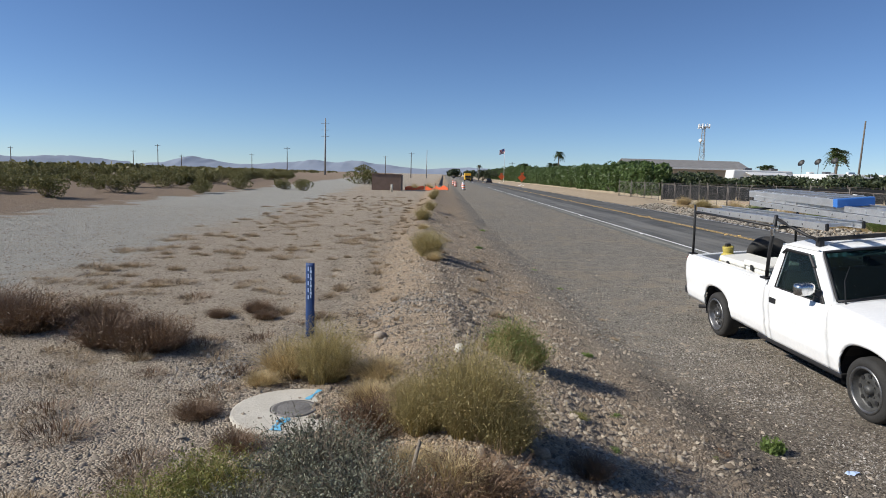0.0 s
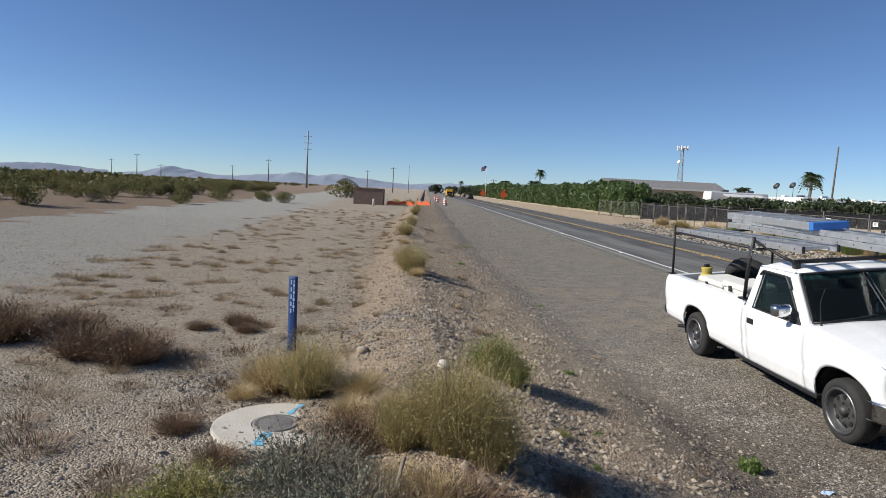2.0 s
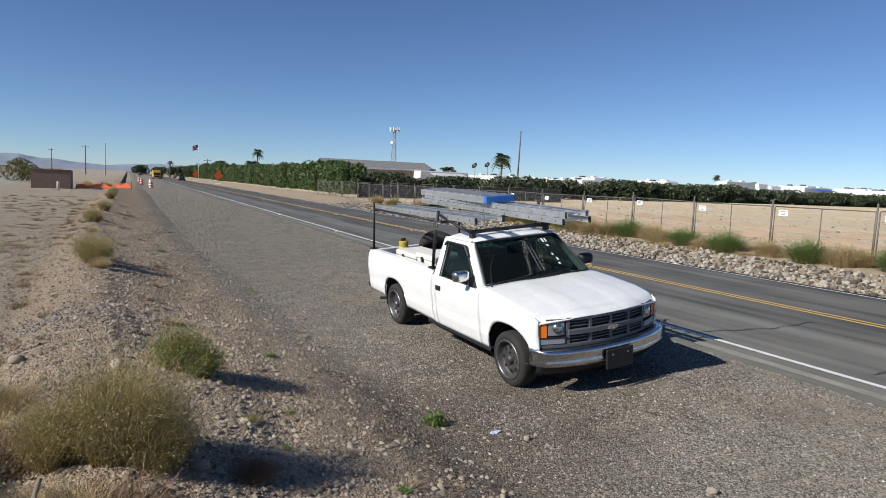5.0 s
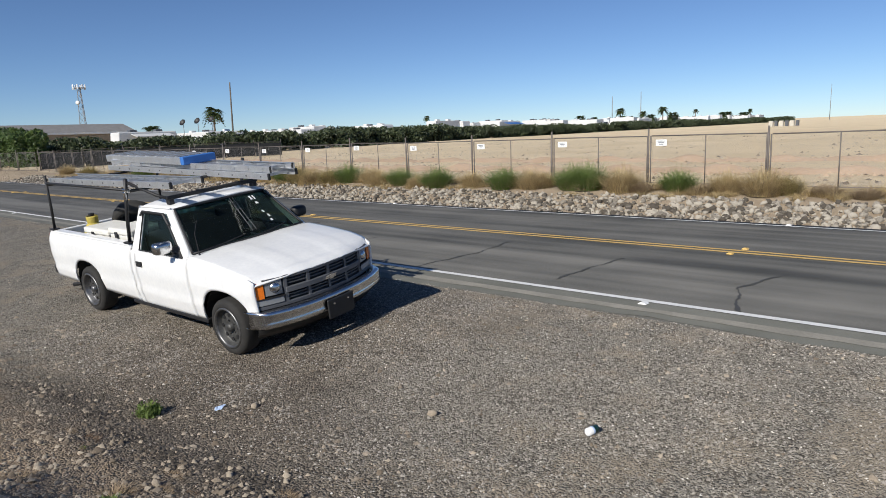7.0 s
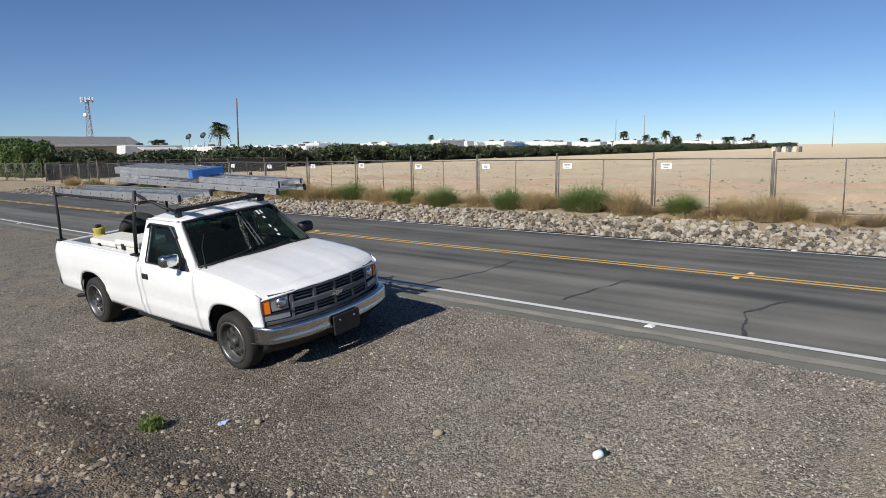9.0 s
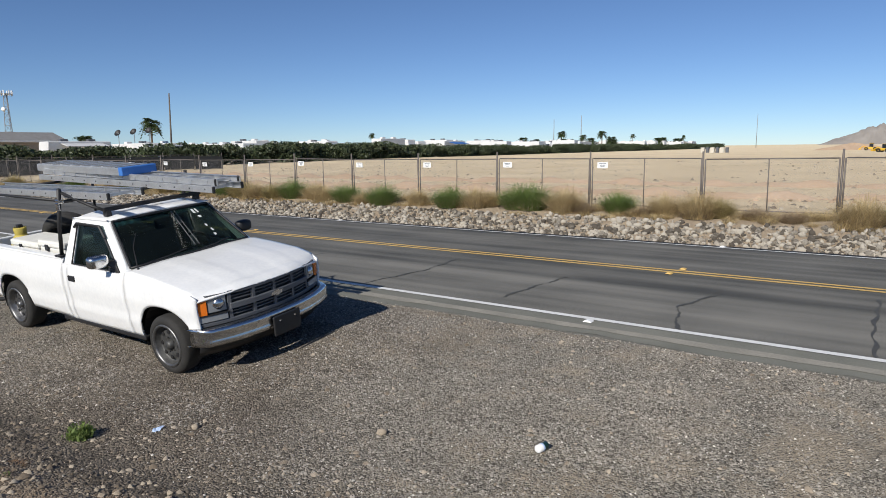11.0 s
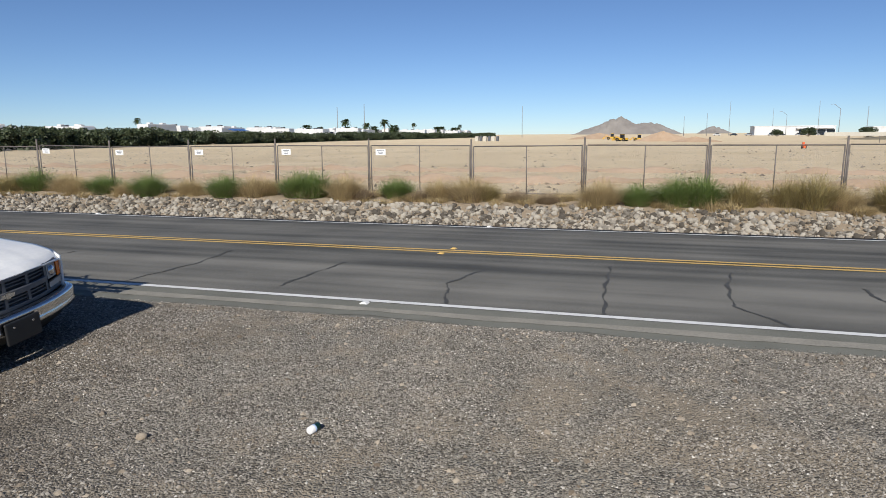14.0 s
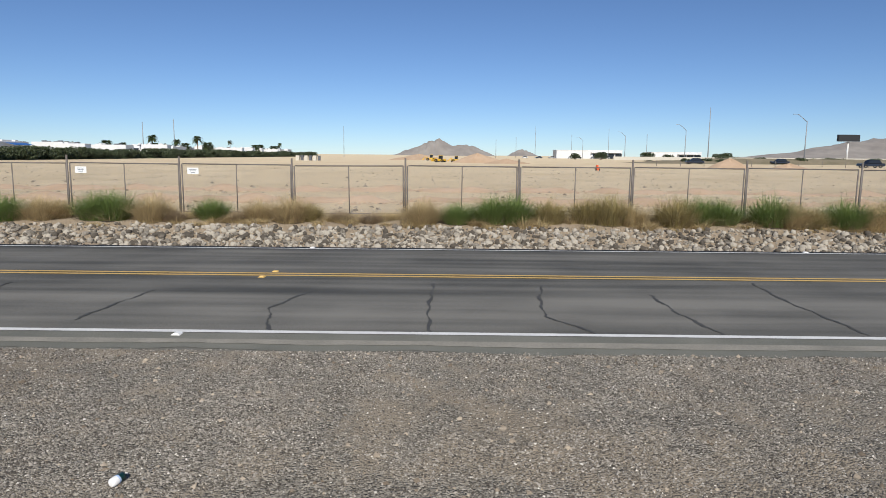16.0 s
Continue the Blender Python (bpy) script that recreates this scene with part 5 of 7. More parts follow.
# ---------- palms ----------
def palm_meshes(key, trunk_h, r, seed, fronds=62):
    q = np.random.default_rng(seed)
    tr = Build().tube([(0, 0, -0.1), (0.03, 0, trunk_h * 0.4), (0.0, 0.05, trunk_h * 0.8), (0, 0, trunk_h)], [0.24, 0.17, 0.16, 0.18], 10)
    Vs, Fs, o = [], [], 0
    for k in range(fronds):
        a = q.uniform(0, math.tau)
        up = q.uniform(-0.75, 1.2)
        d = np.array([math.cos(a), math.sin(a), 0])
        L = r * q.uniform(0.8, 1.1)
        n = 9
        ts = np.linspace(0, 1, n)
        c = np.array([0, 0, trunk_h]) + d * (ts * L * math.cos(min(up, 1.2)))[:, None]
        c[:, 2] += L * (math.sin(up) * ts - 0.55 * ts ** 2.2)
        sd = np.array([-d[1], d[0], 0])
        for i in range(2, n):
            for s in (-1, 1):
                w = L * 0.34 * math.sin(math.pi * (0.15 + 0.8 * ts[i]))
                tip = c[i] + sd * s * w + d * 0.12 * L + np.array([0, 0, -0.12 * L * q.uniform(0.3, 1)])
                e = (c[i] - c[i - 1]) * 0.42
                Vs += [c[i] - e, c[i] + e, tip + e * 0.2, tip - e * 0.2]
                Fs.append([o, o + 1, o + 2, o + 3])
                o += 4
    PLANTS[key] = [("trunk", tr.mesh(key + "_trunk", BARK, True)), ("crown", fast_mesh(key, np.array(Vs), np.array(Fs), G_PALM))]


palm_meshes("palm_a", 6.2, 1.9, 3)
palm_meshes("palm_b", 7.6, 1.5, 4, 50)
palm_meshes("palm_c", 3.6, 2.1, 5)
for key, x, y, s in (("palm_a", 59.7, 101.0, 1.05), ("palm_c", 53.2, 110.0, 1.05), ("palm_b", 27.0, 160.0, 0.98), ("palm_c", 31.5, 112, 1.15), ("palm_c", 88.4, 100, 0.75), ("palm_c", 71, 89, 0.65),
                     ("palm_a", 201, 92.5, 1.0), ("palm_a", 201, 78.5, 0.95), ("palm_a", 201, 65.0 + 20, 0.8), ("palm_c", 201, 107, 1.15), ("palm_c", 201, 119, 1.05), ("palm_c", 201, 102, 0.9), ("palm_c", 190, 87, 0.95),
                     ("palm_c", 150, 100, 0.85), ("palm_c", 165, 96, 0.9), ("palm_b", 125, 110, 0.7), ("palm_c", 235, 88, 1.2), ("palm_b", 265, 90, 0.8), ("palm_c", 290, 85, 1.2), ("palm_c", 110, 112, 0.8), ("palm_b", 320, 84, 0.8),
                     ("palm_c", 200, 117, 0.95), ("palm_c", 202, 108, 0.9), ("palm_c", 199, 101, 1.0), ("palm_c", 200, 89, 0.95), ("palm_c", 198, 86, 0.85), ("palm_c", 203, 83, 1.0), ("palm_c", 210, 79, 0.95), ("palm_c", 216, 80, 0.9), ("palm_c", 262, 79, 1.1), ("palm_c", 300, 82, 1.1), ("palm_c", 330, 88, 1.2), ("palm_c", 170, 104, 0.8), ("palm_c", 140, 106, 0.85), ("palm_c", 132, 98, 0.75), ("palm_c", 24.5, 210, 1.3), ("palm_c", 30, 185, 1.3), ("palm_b", 17, 330, 0.9)):
    plant(key, "palm_tree", x, y, "tall fan palm with a dark green crown" if key != "palm_c" else "short fan palm with a dark green crown", "palm", "palms", s)
for x, y, s in ((8, 300, 1.5), (13, 280, 1.5), (18, 260, 1.4), (22, 240, 1.4), (2, 380, 1.8), (26, 230, 1.2)):
    plant("tree", "roadside_tree", x + 3, y, "dark green tree far down the roadside", "tree", "far trees", s)

# ---------- fence ----------
def mesh_wire_material():
    m, n, l = node_mat("chain_link_wire")
    b = n["Principled BSDF"]
    b.inputs["Base Color"].default_value = (0.33, 0.31, 0.29, 1)
    b.inputs["Metallic"].default_value, b.inputs["Roughness"].default_value = 0.5, 0.55
    return m


WIRE = mesh_wire_material()
FX, PANEL, F_LOW, F_HIGH = 19.8, 3.6, 0.10, 1.62


def wire_mesh(w, h, pitch=0.075, t=0.0016):
    """Diagonal wires both ways, clipped to the panel, as thin flat strips."""
    V, F = [], []
    for s in (1, -1):
        c = -h if s > 0 else 0.0
        end = w if s > 0 else w + h
        while c < end:
            a0, a1 = (max(0.0, -c), min(h, w - c)) if s > 0 else (max(0.0, c - w), min(h, c))
            if a1 - a0 > 0.02:
                p, q = ((c + s * a0), a0), ((c + s * a1), a1)
                o = len(V)
                V += [(0.002 * s, p[0] - t, p[1]), (0.002 * s, p[0] + t, p[1]), (0.002 * s, q[0] + t, q[1]), (0.002 * s, q[0] - t, q[1])]
                F.append((o, o + 1, o + 2, o + 3))
            c += pitch
    return fast_mesh("chain_link", np.array(V), np.array(F), WIRE)


CHAIN = wire_mesh(PANEL - 0.1, F_HIGH - F_LOW)
FRAME_V = Build().tube([(0, 0, -0.02), (0, 0, F_HIGH)], 0.022, 8).mesh("post", GALV, True)
FRAME_M = Build().tube([(0, 0, 0.0), (0, 0, F_HIGH)], 0.017, 8).mesh("post", GALV, True)
FRAME_H = Build().tube([(0, 0.02, 0), (0, PANEL - 0.12, 0)], 0.019, 8).mesh("rail", GALV, True)
SCREEN = surface("dark_woven_screen", (0.03, 0.032, 0.032), (0.07, 0.072, 0.07), 2, 0.9, 0.1, 60)
POST_T = Build().tube([(0, 0, -0.3), (0, 0, 1.86)], 0.03, 8).mesh("post", GALV, True)


def fence_panel(m, with_sign, with_post=True):
    p = thing("fence_panel", m, "chain-link fence panel with a white sign" if with_sign else "rusty grey chain-link fence panel on bare soil", "fence", "site fence")
    for me, q in ((FRAME_V, (0, 0.03, 0)), (FRAME_V, (0, PANEL - 0.09, 0)), (FRAME_M, (0, PANEL / 2 - 0.03, 0)), (FRAME_H, (0, 0, F_HIGH)), (FRAME_H, (0, 0, F_LOW))):
        o = new("post" if me is not FRAME_H else "rail", me)
        o.parent, o.matrix_local = p, pose(*q)
    o = new("chain_link", CHAIN)
    o.parent, o.matrix_local = p, pose(0, 0.03, F_LOW)
    if with_post:
        o = new("anchor_post", POST_T)
        o.parent, o.matrix_local = p, pose(-0.05, PANEL - 0.03, 0)
    if with_sign:
        sg = part("sign", Build().box((-0.03, PANEL - 0.45, 1.40), (0.008, 0.36, 0.20)), SIGN_WHITE, p, "white rectangular notice")
        for k in range(3):
            part("sign_line", Build().box((-0.037, PANEL - 0.45, 1.45 - 0.05 * k), (0.004, 0.24 - 0.05 * k, 0.018)), INK, sg)
    return p


y, k = -2.11 - 12 * PANEL, 0
while y < 62:
    z0, z1 = gz(FX, y) - 0.02, gz(FX, y + PANEL) - 0.02
    tilt = math.degrees(math.atan2(z1 - z0, PANEL))
    fence_panel(pose(FX, y, z0, tilt + rng.normal(0, 0.5), rng.normal(0, 0.8), rng.normal(0, 0.4)), 4.0 < y < 34.0, True)
    y += PANEL
    k += 1
for i in range(7):
    x0 = FX + i * PANEL
    p = fence_panel(pose(x0, y, gz(x0, y) - 0.02, 0, 0, -90), i % 3 == 1)
    part("privacy_screen", Build().box((0.03, PANEL / 2, 0.80), (0.006, PANEL - 0.15, 1.35)), SCREEN, p, "dark woven screen on the fence")
for i in range(3):
    fence_panel(pose(FX - 0.6 - i * 0.3, y - 1 + i * PANEL, gz(FX, y) - 0.02, 0, 0, 4), False)

# ---------- stones ----------
ICO = bmesh.new()
bmesh.ops.create_icosphere(ICO, subdivisions=1, radius=1.0)
ICO_V = np.array([v.co[:] for v in ICO.verts])
ICO_F = np.array([[v.index for v in f.verts] for f in ICO.faces])
ICO.free()
OCT_V = np.array([(1, 0, 0), (-1, 0, 0), (0, 1, 0), (0, -1, 0), (0, 0, 1), (0, 0, -1)], float)
OCT_F = np.array([(0, 2, 4), (2, 1, 4), (1, 3, 4), (3, 0, 4), (2, 0, 5), (1, 2, 5), (3, 1, 5), (0, 3, 5)])
OCT_F4 = OCT_F[:4]


def scatter(name, x, y, size, material, label, seed, base=None, sink=0.0, full=False):
    """Loose stones lying on the ground, each turned and bent differently, in one mesh."""
    q = np.random.default_rng(seed)
    bv, bf = (ICO_V, ICO_F) if full else (OCT_V[:5], OCT_F4)
    n, m = len(x), len(bv)
    sc = np.asarray(size)[:, None, None] * q.uniform(0.6, 1.25, (n, 1, 3)) * np.array([1, 1, 0.85])
    v = bv[None] * (1 + q.uniform(-0.28, 0.28, (n, m, 1))) * sc
    a = q.uniform(0, math.tau, n)
    b = q.uniform(-0.5, 0.5, n)
    ca, sa, cb, sb = np.cos(a)[:, None], np.sin(a)[:, None], np.cos(b)[:, None], np.sin(b)[:, None]
    X, Y, Z = v[..., 0], v[..., 1], v[..., 2]
    Y, Z = cb * Y - sb * Z, sb * Y + cb * Z
    X, Y = ca * X - sa * Y, sa * X + ca * Y
    z0 = ground_z(x, y) if base is None else base
    P = np.stack([X + np.asarray(x)[:, None], Y + np.asarray(y)[:, None], Z + (z0 + np.asarray(size) * sink)[:, None]], -1).reshape(-1, 3)
    F = (bf[None] + (np.arange(n) * m)[:, None, None]).reshape(-1, 3)
    return tagged(new(name, fast_mesh(name, P, F, material)), label, "stones", kind="stuff")


def cloud(n, x0, x1, y0, y1, seed, near=(1.0, 1.5)):
    q = np.random.default_rng(seed)
    return q.uniform(x0, x1, n), y0 + (y1 - y0) * q.uniform(0, 1, n), q


x, y, q = cloud(250000, 0.9, 6.65, -6.0, 9.5, 1)
keep = 0.45 + 0.4 * wave(0.8 * x, 0.7 * y, 0.6) + 0.25 * wave(2.1 * x, 1.9 * y, 1.6) > q.uniform(0.0, 0.75, len(x)) + 0.9 * (1 - sstep(0.9, 2.6, x))
x, y = x[keep], y[keep]
scatter("gravel", x, y, 0.0058 + 0.011 * q.uniform(0, 1, len(x)) ** 3, STONE, "loose grey gravel on the road verge", 2)
x, y, q = cloud(36000, 0.8, 6.65, 0, 1, 3)
y = 9.0 + 45 * y ** 1.8
scatter("gravel", x, y, 0.009 + 0.010 * q.uniform(0, 1, len(x)) ** 3, STONE, "loose grey gravel on the road verge", 4)
PEBBLE = surface("pale_pebble", (0.34, 0.32, 0.28), (0.66, 0.63, 0.57), 1.3, 0.9, 0.2, 70, per_island=0.7)
x, y, q = cloud(15000, 1.6, 6.6, -6, 9, 15)
keep = 0.5 + 0.5 * wave(1.1 * x, 0.9 * y, 2.2) > q.uniform(0, 1, len(x)) + 0.04 * np.clip(y - 2, 0, 20)
scatter("gravel", x[keep], y[keep], 0.0065 + 0.008 * q.uniform(0, 1, int(keep.sum())) ** 3, PEBBLE, "scattered pale pebbles in the verge gravel", 16)
x, y, q = cloud(2600, 1.0, 6.6, -5, 14, 5)
scatter("gravel", x, y, 0.014 + 0.022 * q.uniform(0, 1, len(x)) ** 4, STONE_TAN, "larger pale stones in the verge gravel", 6)
q = np.random.default_rng(8)
y = 2.6 + 27 * q.uniform(0, 1, 70000) ** 1.6
x = crest_x(y) + q.normal(0.5, 1.2, len(y))
scatter("berm_stones", x, y, 0.0078 + 0.030 * q.uniform(0, 1, len(x)) ** 6, STONE_TAN, "small tan stones on the dirt berm", 9)
y = -6 + 8.6 * q.uniform(0, 1, 9000)
x = crest_x(y) + q.normal(-0.3, 2.0, len(y))
scatter("berm_stones", x, y, 0.0075 + 0.02 * q.uniform(0, 1, len(x)) ** 4, STONE_TAN, "small tan stones on the dirt berm", 99)
y = 2.6 + 30 * q.uniform(0, 1, 60000) ** 1.5
x = -2.6 - q.uniform(0, 1, len(y)) * (6 + 0.4 * y)
scatter("soil_stones", x, y, 0.009 + 0.020 * q.uniform(0, 1, len(x)) ** 4, STONE_TAN, "small pale stones on the stony soil", 10)
for cx, cy, sx, sy, n in ((-1.9, 8.8, 0.75, 0.8, 1300), (-3.45, 6.4, 0.4, 0.5, 600), (-2.9, 6.9, 0.5, 0.4, 300)):
    x, y = q.normal(cx, sx * 0.6, n), q.normal(cy, sy * 0.6, n)
    scatter("stone_patch", x, y, 0.010 + 0.02 * q.uniform(0, 1, n) ** 3, STONE, "heap of dark grey stones on the berm", 11 + n, full=False)


def boulder(x, y, s, material, label, seed):
    q = np.random.default_rng(seed)
    v = ICO_V * (1 + q.uniform(-0.2, 0.2, (len(ICO_V), 1))) * s * np.array([1.1, 0.9, 0.7])
    ob = new("stone", fast_mesh("stone", v, ICO_F, material))
    ob.matrix_world = pose(x, y, gz(x, y) + s * 0.35, 0, 0, q.uniform(0, 360))
    tagged(ob, label, "stone", "single stones")


boulder(-1.20, 6.35, 0.075, CONCRETE, "white stone lying on the berm crest", 1)
boulder(-2.05, 7.3, 0.08, STONE_TAN, "pale stone on the berm", 2)
boulder(-0.98, 3.62, 0.075, STONE, "grey stone on the berm", 3)
boulder(-1.0, 4.0, 0.06, STONE_TAN, "tan stone on the berm", 4)
boulder(-0.72, 4.3, 0.07, STONE_TAN, "tan stone on the berm", 5)
boulder(-0.9, 5.2, 0.05, STONE_TAN, "tan stone on the berm", 6)
boulder(3.1, 3.72, 0.05, STONE_TAN, "tan stone in the gravel", 7)
boulder(2.3, 5.2, 0.04, STONE_TAN, "tan stone in the gravel", 8)

n = 2600
t = q.uniform(0, 1, n)
x, y = 1.05 + 0.55 * t + 0.10 * np.sin(9 * t) + q.normal(0, 0.07, n), 7.6 - 5.0 * t + q.normal(0, 0.08, n)
scatter("dark_debris", x, y, 0.006 + 0.016 * q.uniform(0, 1, n) ** 3, surface("dark_debris", (0.045, 0.038, 0.03), (0.16, 0.135, 0.11), 3, 0.95, 0.2, 60, per_island=0.5), "line of dark twigs and crumbs at the foot of the berm", 41)
for k in range(26):
    yy = q.uniform(2.9, 6.2)
    plant(("tuft_b", "green_weed", "tuft_brown", "tuft_b")[k % 4], "weed", 0.9 - 0.12 * (yy - 3) + q.normal(-0.3, 0.35), yy, "low weed on the stony berm slope", "weed", "slope weeds", q.uniform(0.35, 0.7), squash=0.45)

# riprap along the far edge of the road
q = np.random.default_rng(31)
riprap = thing("riprap", pose(0, 0, 0), "band of pale loose riprap stones beside the road", "stones", kind="structure")
ROCKS = []
for k in range(8):
    v = ICO_V * (1 + q.uniform(-0.3, 0.3, (len(ICO_V), 1))) * np.array([1.15, 0.95, 0.75])
    ROCKS.append(fast_mesh("stone", v, ICO_F, RIPRAP))
for k in range(300):
    x = 15.5 + 2.0 * q.uniform(0, 1)
    y = q.uniform(-3, 9)
    s = 0.045 + 0.07 * q.uniform(0, 1) ** 2
    o = new("stone", ROCKS[k % 8])
    o.parent = riprap
    o.matrix_local = pose(x, y, gz(x, y) + s * 0.35, q.uniform(-40, 40), q.uniform(-40, 40), q.uniform(0, 360)) @ Matrix.Diagonal((s, s, s, 1))
n = 12500
x, y = 15.45 + 2.1 * q.uniform(0, 1, n) ** 1.15, q.uniform(-26, 58, n)
scatter("riprap_stones", x, y, 0.03 + 0.075 * q.uniform(0, 1, n) ** 2.5, RIPRAP_FAR, "pale loose riprap stones beside the road", 33, sink=0.3, full=True)
n = 6000
x, y = 20.5 + 55 * q.uniform(0, 1, n) ** 1.7, q.uniform(-40, 60, n)
scatter("field_clods", x, y, 0.03 + 0.10 * q.uniform(0, 1, n) ** 4, STONE_TAN, "clods and small stones on the bare field", 34)
for x0, spread in ((24.5, 0.5), (26.5, 0.6), (34.0, 0.8)):
    n = 1300
    y = q.uniform(-24, 40, n)
    x = x0 + 0.5 * np.sin(y * 0.35) + q.normal(0, spread, n)
    scatter("field_clods", x, y, 0.04 + 0.10 * q.uniform(0, 1, n) ** 3, DIRT, "brown clods along a turned-up row in the field", int(x0))
# low turned-up rows of soil in the field
for k, (x0, hgt) in enumerate(((26.5, 0.34), (34.0, 0.36))):
    yy = np.arange(-60, 62, 0.5)
    rows = []
    for j, u in enumerate((-1.3, -0.5, 0, 0.5, 1.3)):
        prof = (0, 0.7, 1, 0.7, 0)[j]
        rows.append([(x0 + u + 0.3 * math.sin(v * 0.7), v, gz(x0 + u, v) - 0.04 + hgt * prof * (0.55 + 0.45 * math.sin(v * 2.1 + k) * math.sin(v * 0.63))) for v in yy])
    tagged(new("soil_row", Build().grid(rows).mesh("soil_row", DIRT, True)), "low rough row of turned-up soil", "soil", kind="structure")

# ---------- small things close by ----------
post = thing("marker_post", pose(-2.93, 7.72, gz(-2.93, 7.72), 0, 0, -12), "flat blue plastic utility marker post with pale print", "marker post")
rows = [[(u * 0.055, -0.012 * (1 - u * u), z) for u in (-1, -0.5, 0, 0.5, 1)] for z in (-0.2, 0.3, 0.6, 0.85, 0.89)]
part("blade", Build().grid(rows), MARKER_BLUE, post, smooth=True, thick=0.006)
for k in range(9):
    part("print_bar", Build().box((0.014, -0.0135, 0.83 - 0.042 * k), (0.010 + 0.012 * (k % 2), 0.003, 0.034)), PALE_BLUE, post, "pale print as bars" if k == 0 else "")
    if k % 2 == 0:
        part("print_bar", Build().box((-0.018, -0.0135, 0.82 - 0.042 * k), (0.014, 0.003, 0.05)), PALE_BLUE, post)
hole = thing("manhole", pose(-2.56, 5.32, 0.458), "round concrete manhole collar with iron cover and blue paint", "manhole")
prof = [(-0.25, 0.50), (0.0, 0.505), (0.022, 0.497), (0.028, 0.48), (0.03, 0.30), (0.03, 0.196), (0.024, 0.192), (0.0, 0.19)]
part("collar", Build().lathe(prof, 64, "z"), CONCRETE, hole)
part("cover", Build().lathe([(0.0, 0.188), (0.034, 0.186), (0.036, 0.16), (0.030, 0.15), (0.036, 0.13), (0.034, 0.001)], 40, "z"), CAST_IRON, hole, "grey cast-iron cover", smooth=True)
for a, w, l0, l1 in ((-95, 0.09, 0.2, 0.46), (-100, 0.07, 0.26, 0.40), (75, 0.05, 0.21, 0.47)):
    c, s_ = math.cos(radians(a)), math.sin(radians(a))
    pts = []
    for t in np.linspace(l0, l1, 8):
        ww = w * (0.6 + 0.4 * math.sin(t * 31))
        pts.append([(c * t - s_ * ww / 2, s_ * t + c * ww / 2, 0.034), (c * t + s_ * ww / 2, s_ * t - c * ww / 2, 0.034)])
    part("paint_mark", Build().grid(pts), SPRAY_BLUE, hole, "sprayed blue paint mark")

can = thing("drink_can", pose(3.52, 2.42, gz(3.52, 2.42) + 0.034, 0, 0, -14), "white and dark green drink can lying on gravel", "can")
part("body", Build().lathe([(-0.058, 0.024), (-0.052, 0.032), (0.0, 0.033)], 24, "x").lathe([(-0.060, 0.001), (-0.058, 0.024)], 24, "x"), SIGN_WHITE, can, smooth=True)
part("base", Build().lathe([(0.0, 0.0335), (0.052, 0.033), (0.058, 0.025), (0.055, 0.001)], 24, "x"), plain("dark_green_print", (0.01, 0.06, 0.045), 0.35, 0.3), can, "dark green half", smooth=True)
part("band", Build().lathe([(-0.012, 0.0338), (0.004, 0.0338)], 24, "x"), PALE_BLUE, can)

bits = thing("crumpled_packet", pose(2.09, 5.44, gz(2.09, 5.44) + 0.01, 0, 0, 20), "small crumpled blue-white packet on gravel", "litter")
part("foil", Build().grid([[(u * 0.05, v * 0.03, 0.012 * math.sin(7 * u + 5 * v)) for u in (-1, -0.4, 0.2, 1)] for v in (-1, 0, 1)]), PALE_BLUE, bits, thick=0.003)

# dead branch at the foreground
twig = thing("dead_branch", pose(-1.50, 3.62, gz(-1.50, 3.62) + 0.02) @ Matrix.Scale(0.9, 4), "forked dry dead branch among the weeds", "branch")
part("limb", Build().tube([(0.0, 0.18, 0.26), (-0.03, 0.08, 0.16), (-0.05, 0.0, 0.08), (-0.2, -0.1, 0.02)], [0.012, 0.013, 0.010, 0.004], 7), DEAD_TWIG, twig, smooth=True)
part("limb", Build().tube([(-0.03, 0.08, 0.16), (0.0, -0.05, 0.07), (0.03, -0.2, 0.03), (0.06, -0.3, 0.02)], [0.010, 0.008, 0.006, 0.003], 7), DEAD_TWIG, twig, smooth=True)
part("limb", Build().tube([(0.0, 0.0, 0.1), (0.10, -0.1, 0.06), (0.20, -0.22, 0.03)], [0.008, 0.006, 0.003], 7), DEAD_TWIG, twig, smooth=True)

# reflective studs on the road
def stud(x, y, material, label):
    s = thing("road_stud", pose(x, y, float(road_z(x)) + 0.008), label, "road stud", "road studs")
    part("shell", Build().hexa([(-0.06, -0.06, 0), (0.06, -0.06, 0), (0.06, 0.06, 0), (-0.06, 0.06, 0), (-0.045, -0.03, 0.022), (0.045, -0.03, 0.022), (0.045, 0.03, 0.022), (-0.045, 0.03, 0.022)]), material, s)


for k in range(-2, 6):
    stud(7.22, 3.55 + 12.2 * k, SIGN_WHITE, "white reflective stud beside the edge line")
    stud(10.84, 3.50 + 12.2 * k, LINE_YELLOW, "yellow reflective stud beside the centre line")
    stud(11.40, 3.40 + 12.2 * k, LINE_YELLOW, "yellow reflective stud beside the centre line")
    stud(15.0, 3.45 + 12.2 * k, SIGN_WHITE, "white reflective stud beside the edge line")

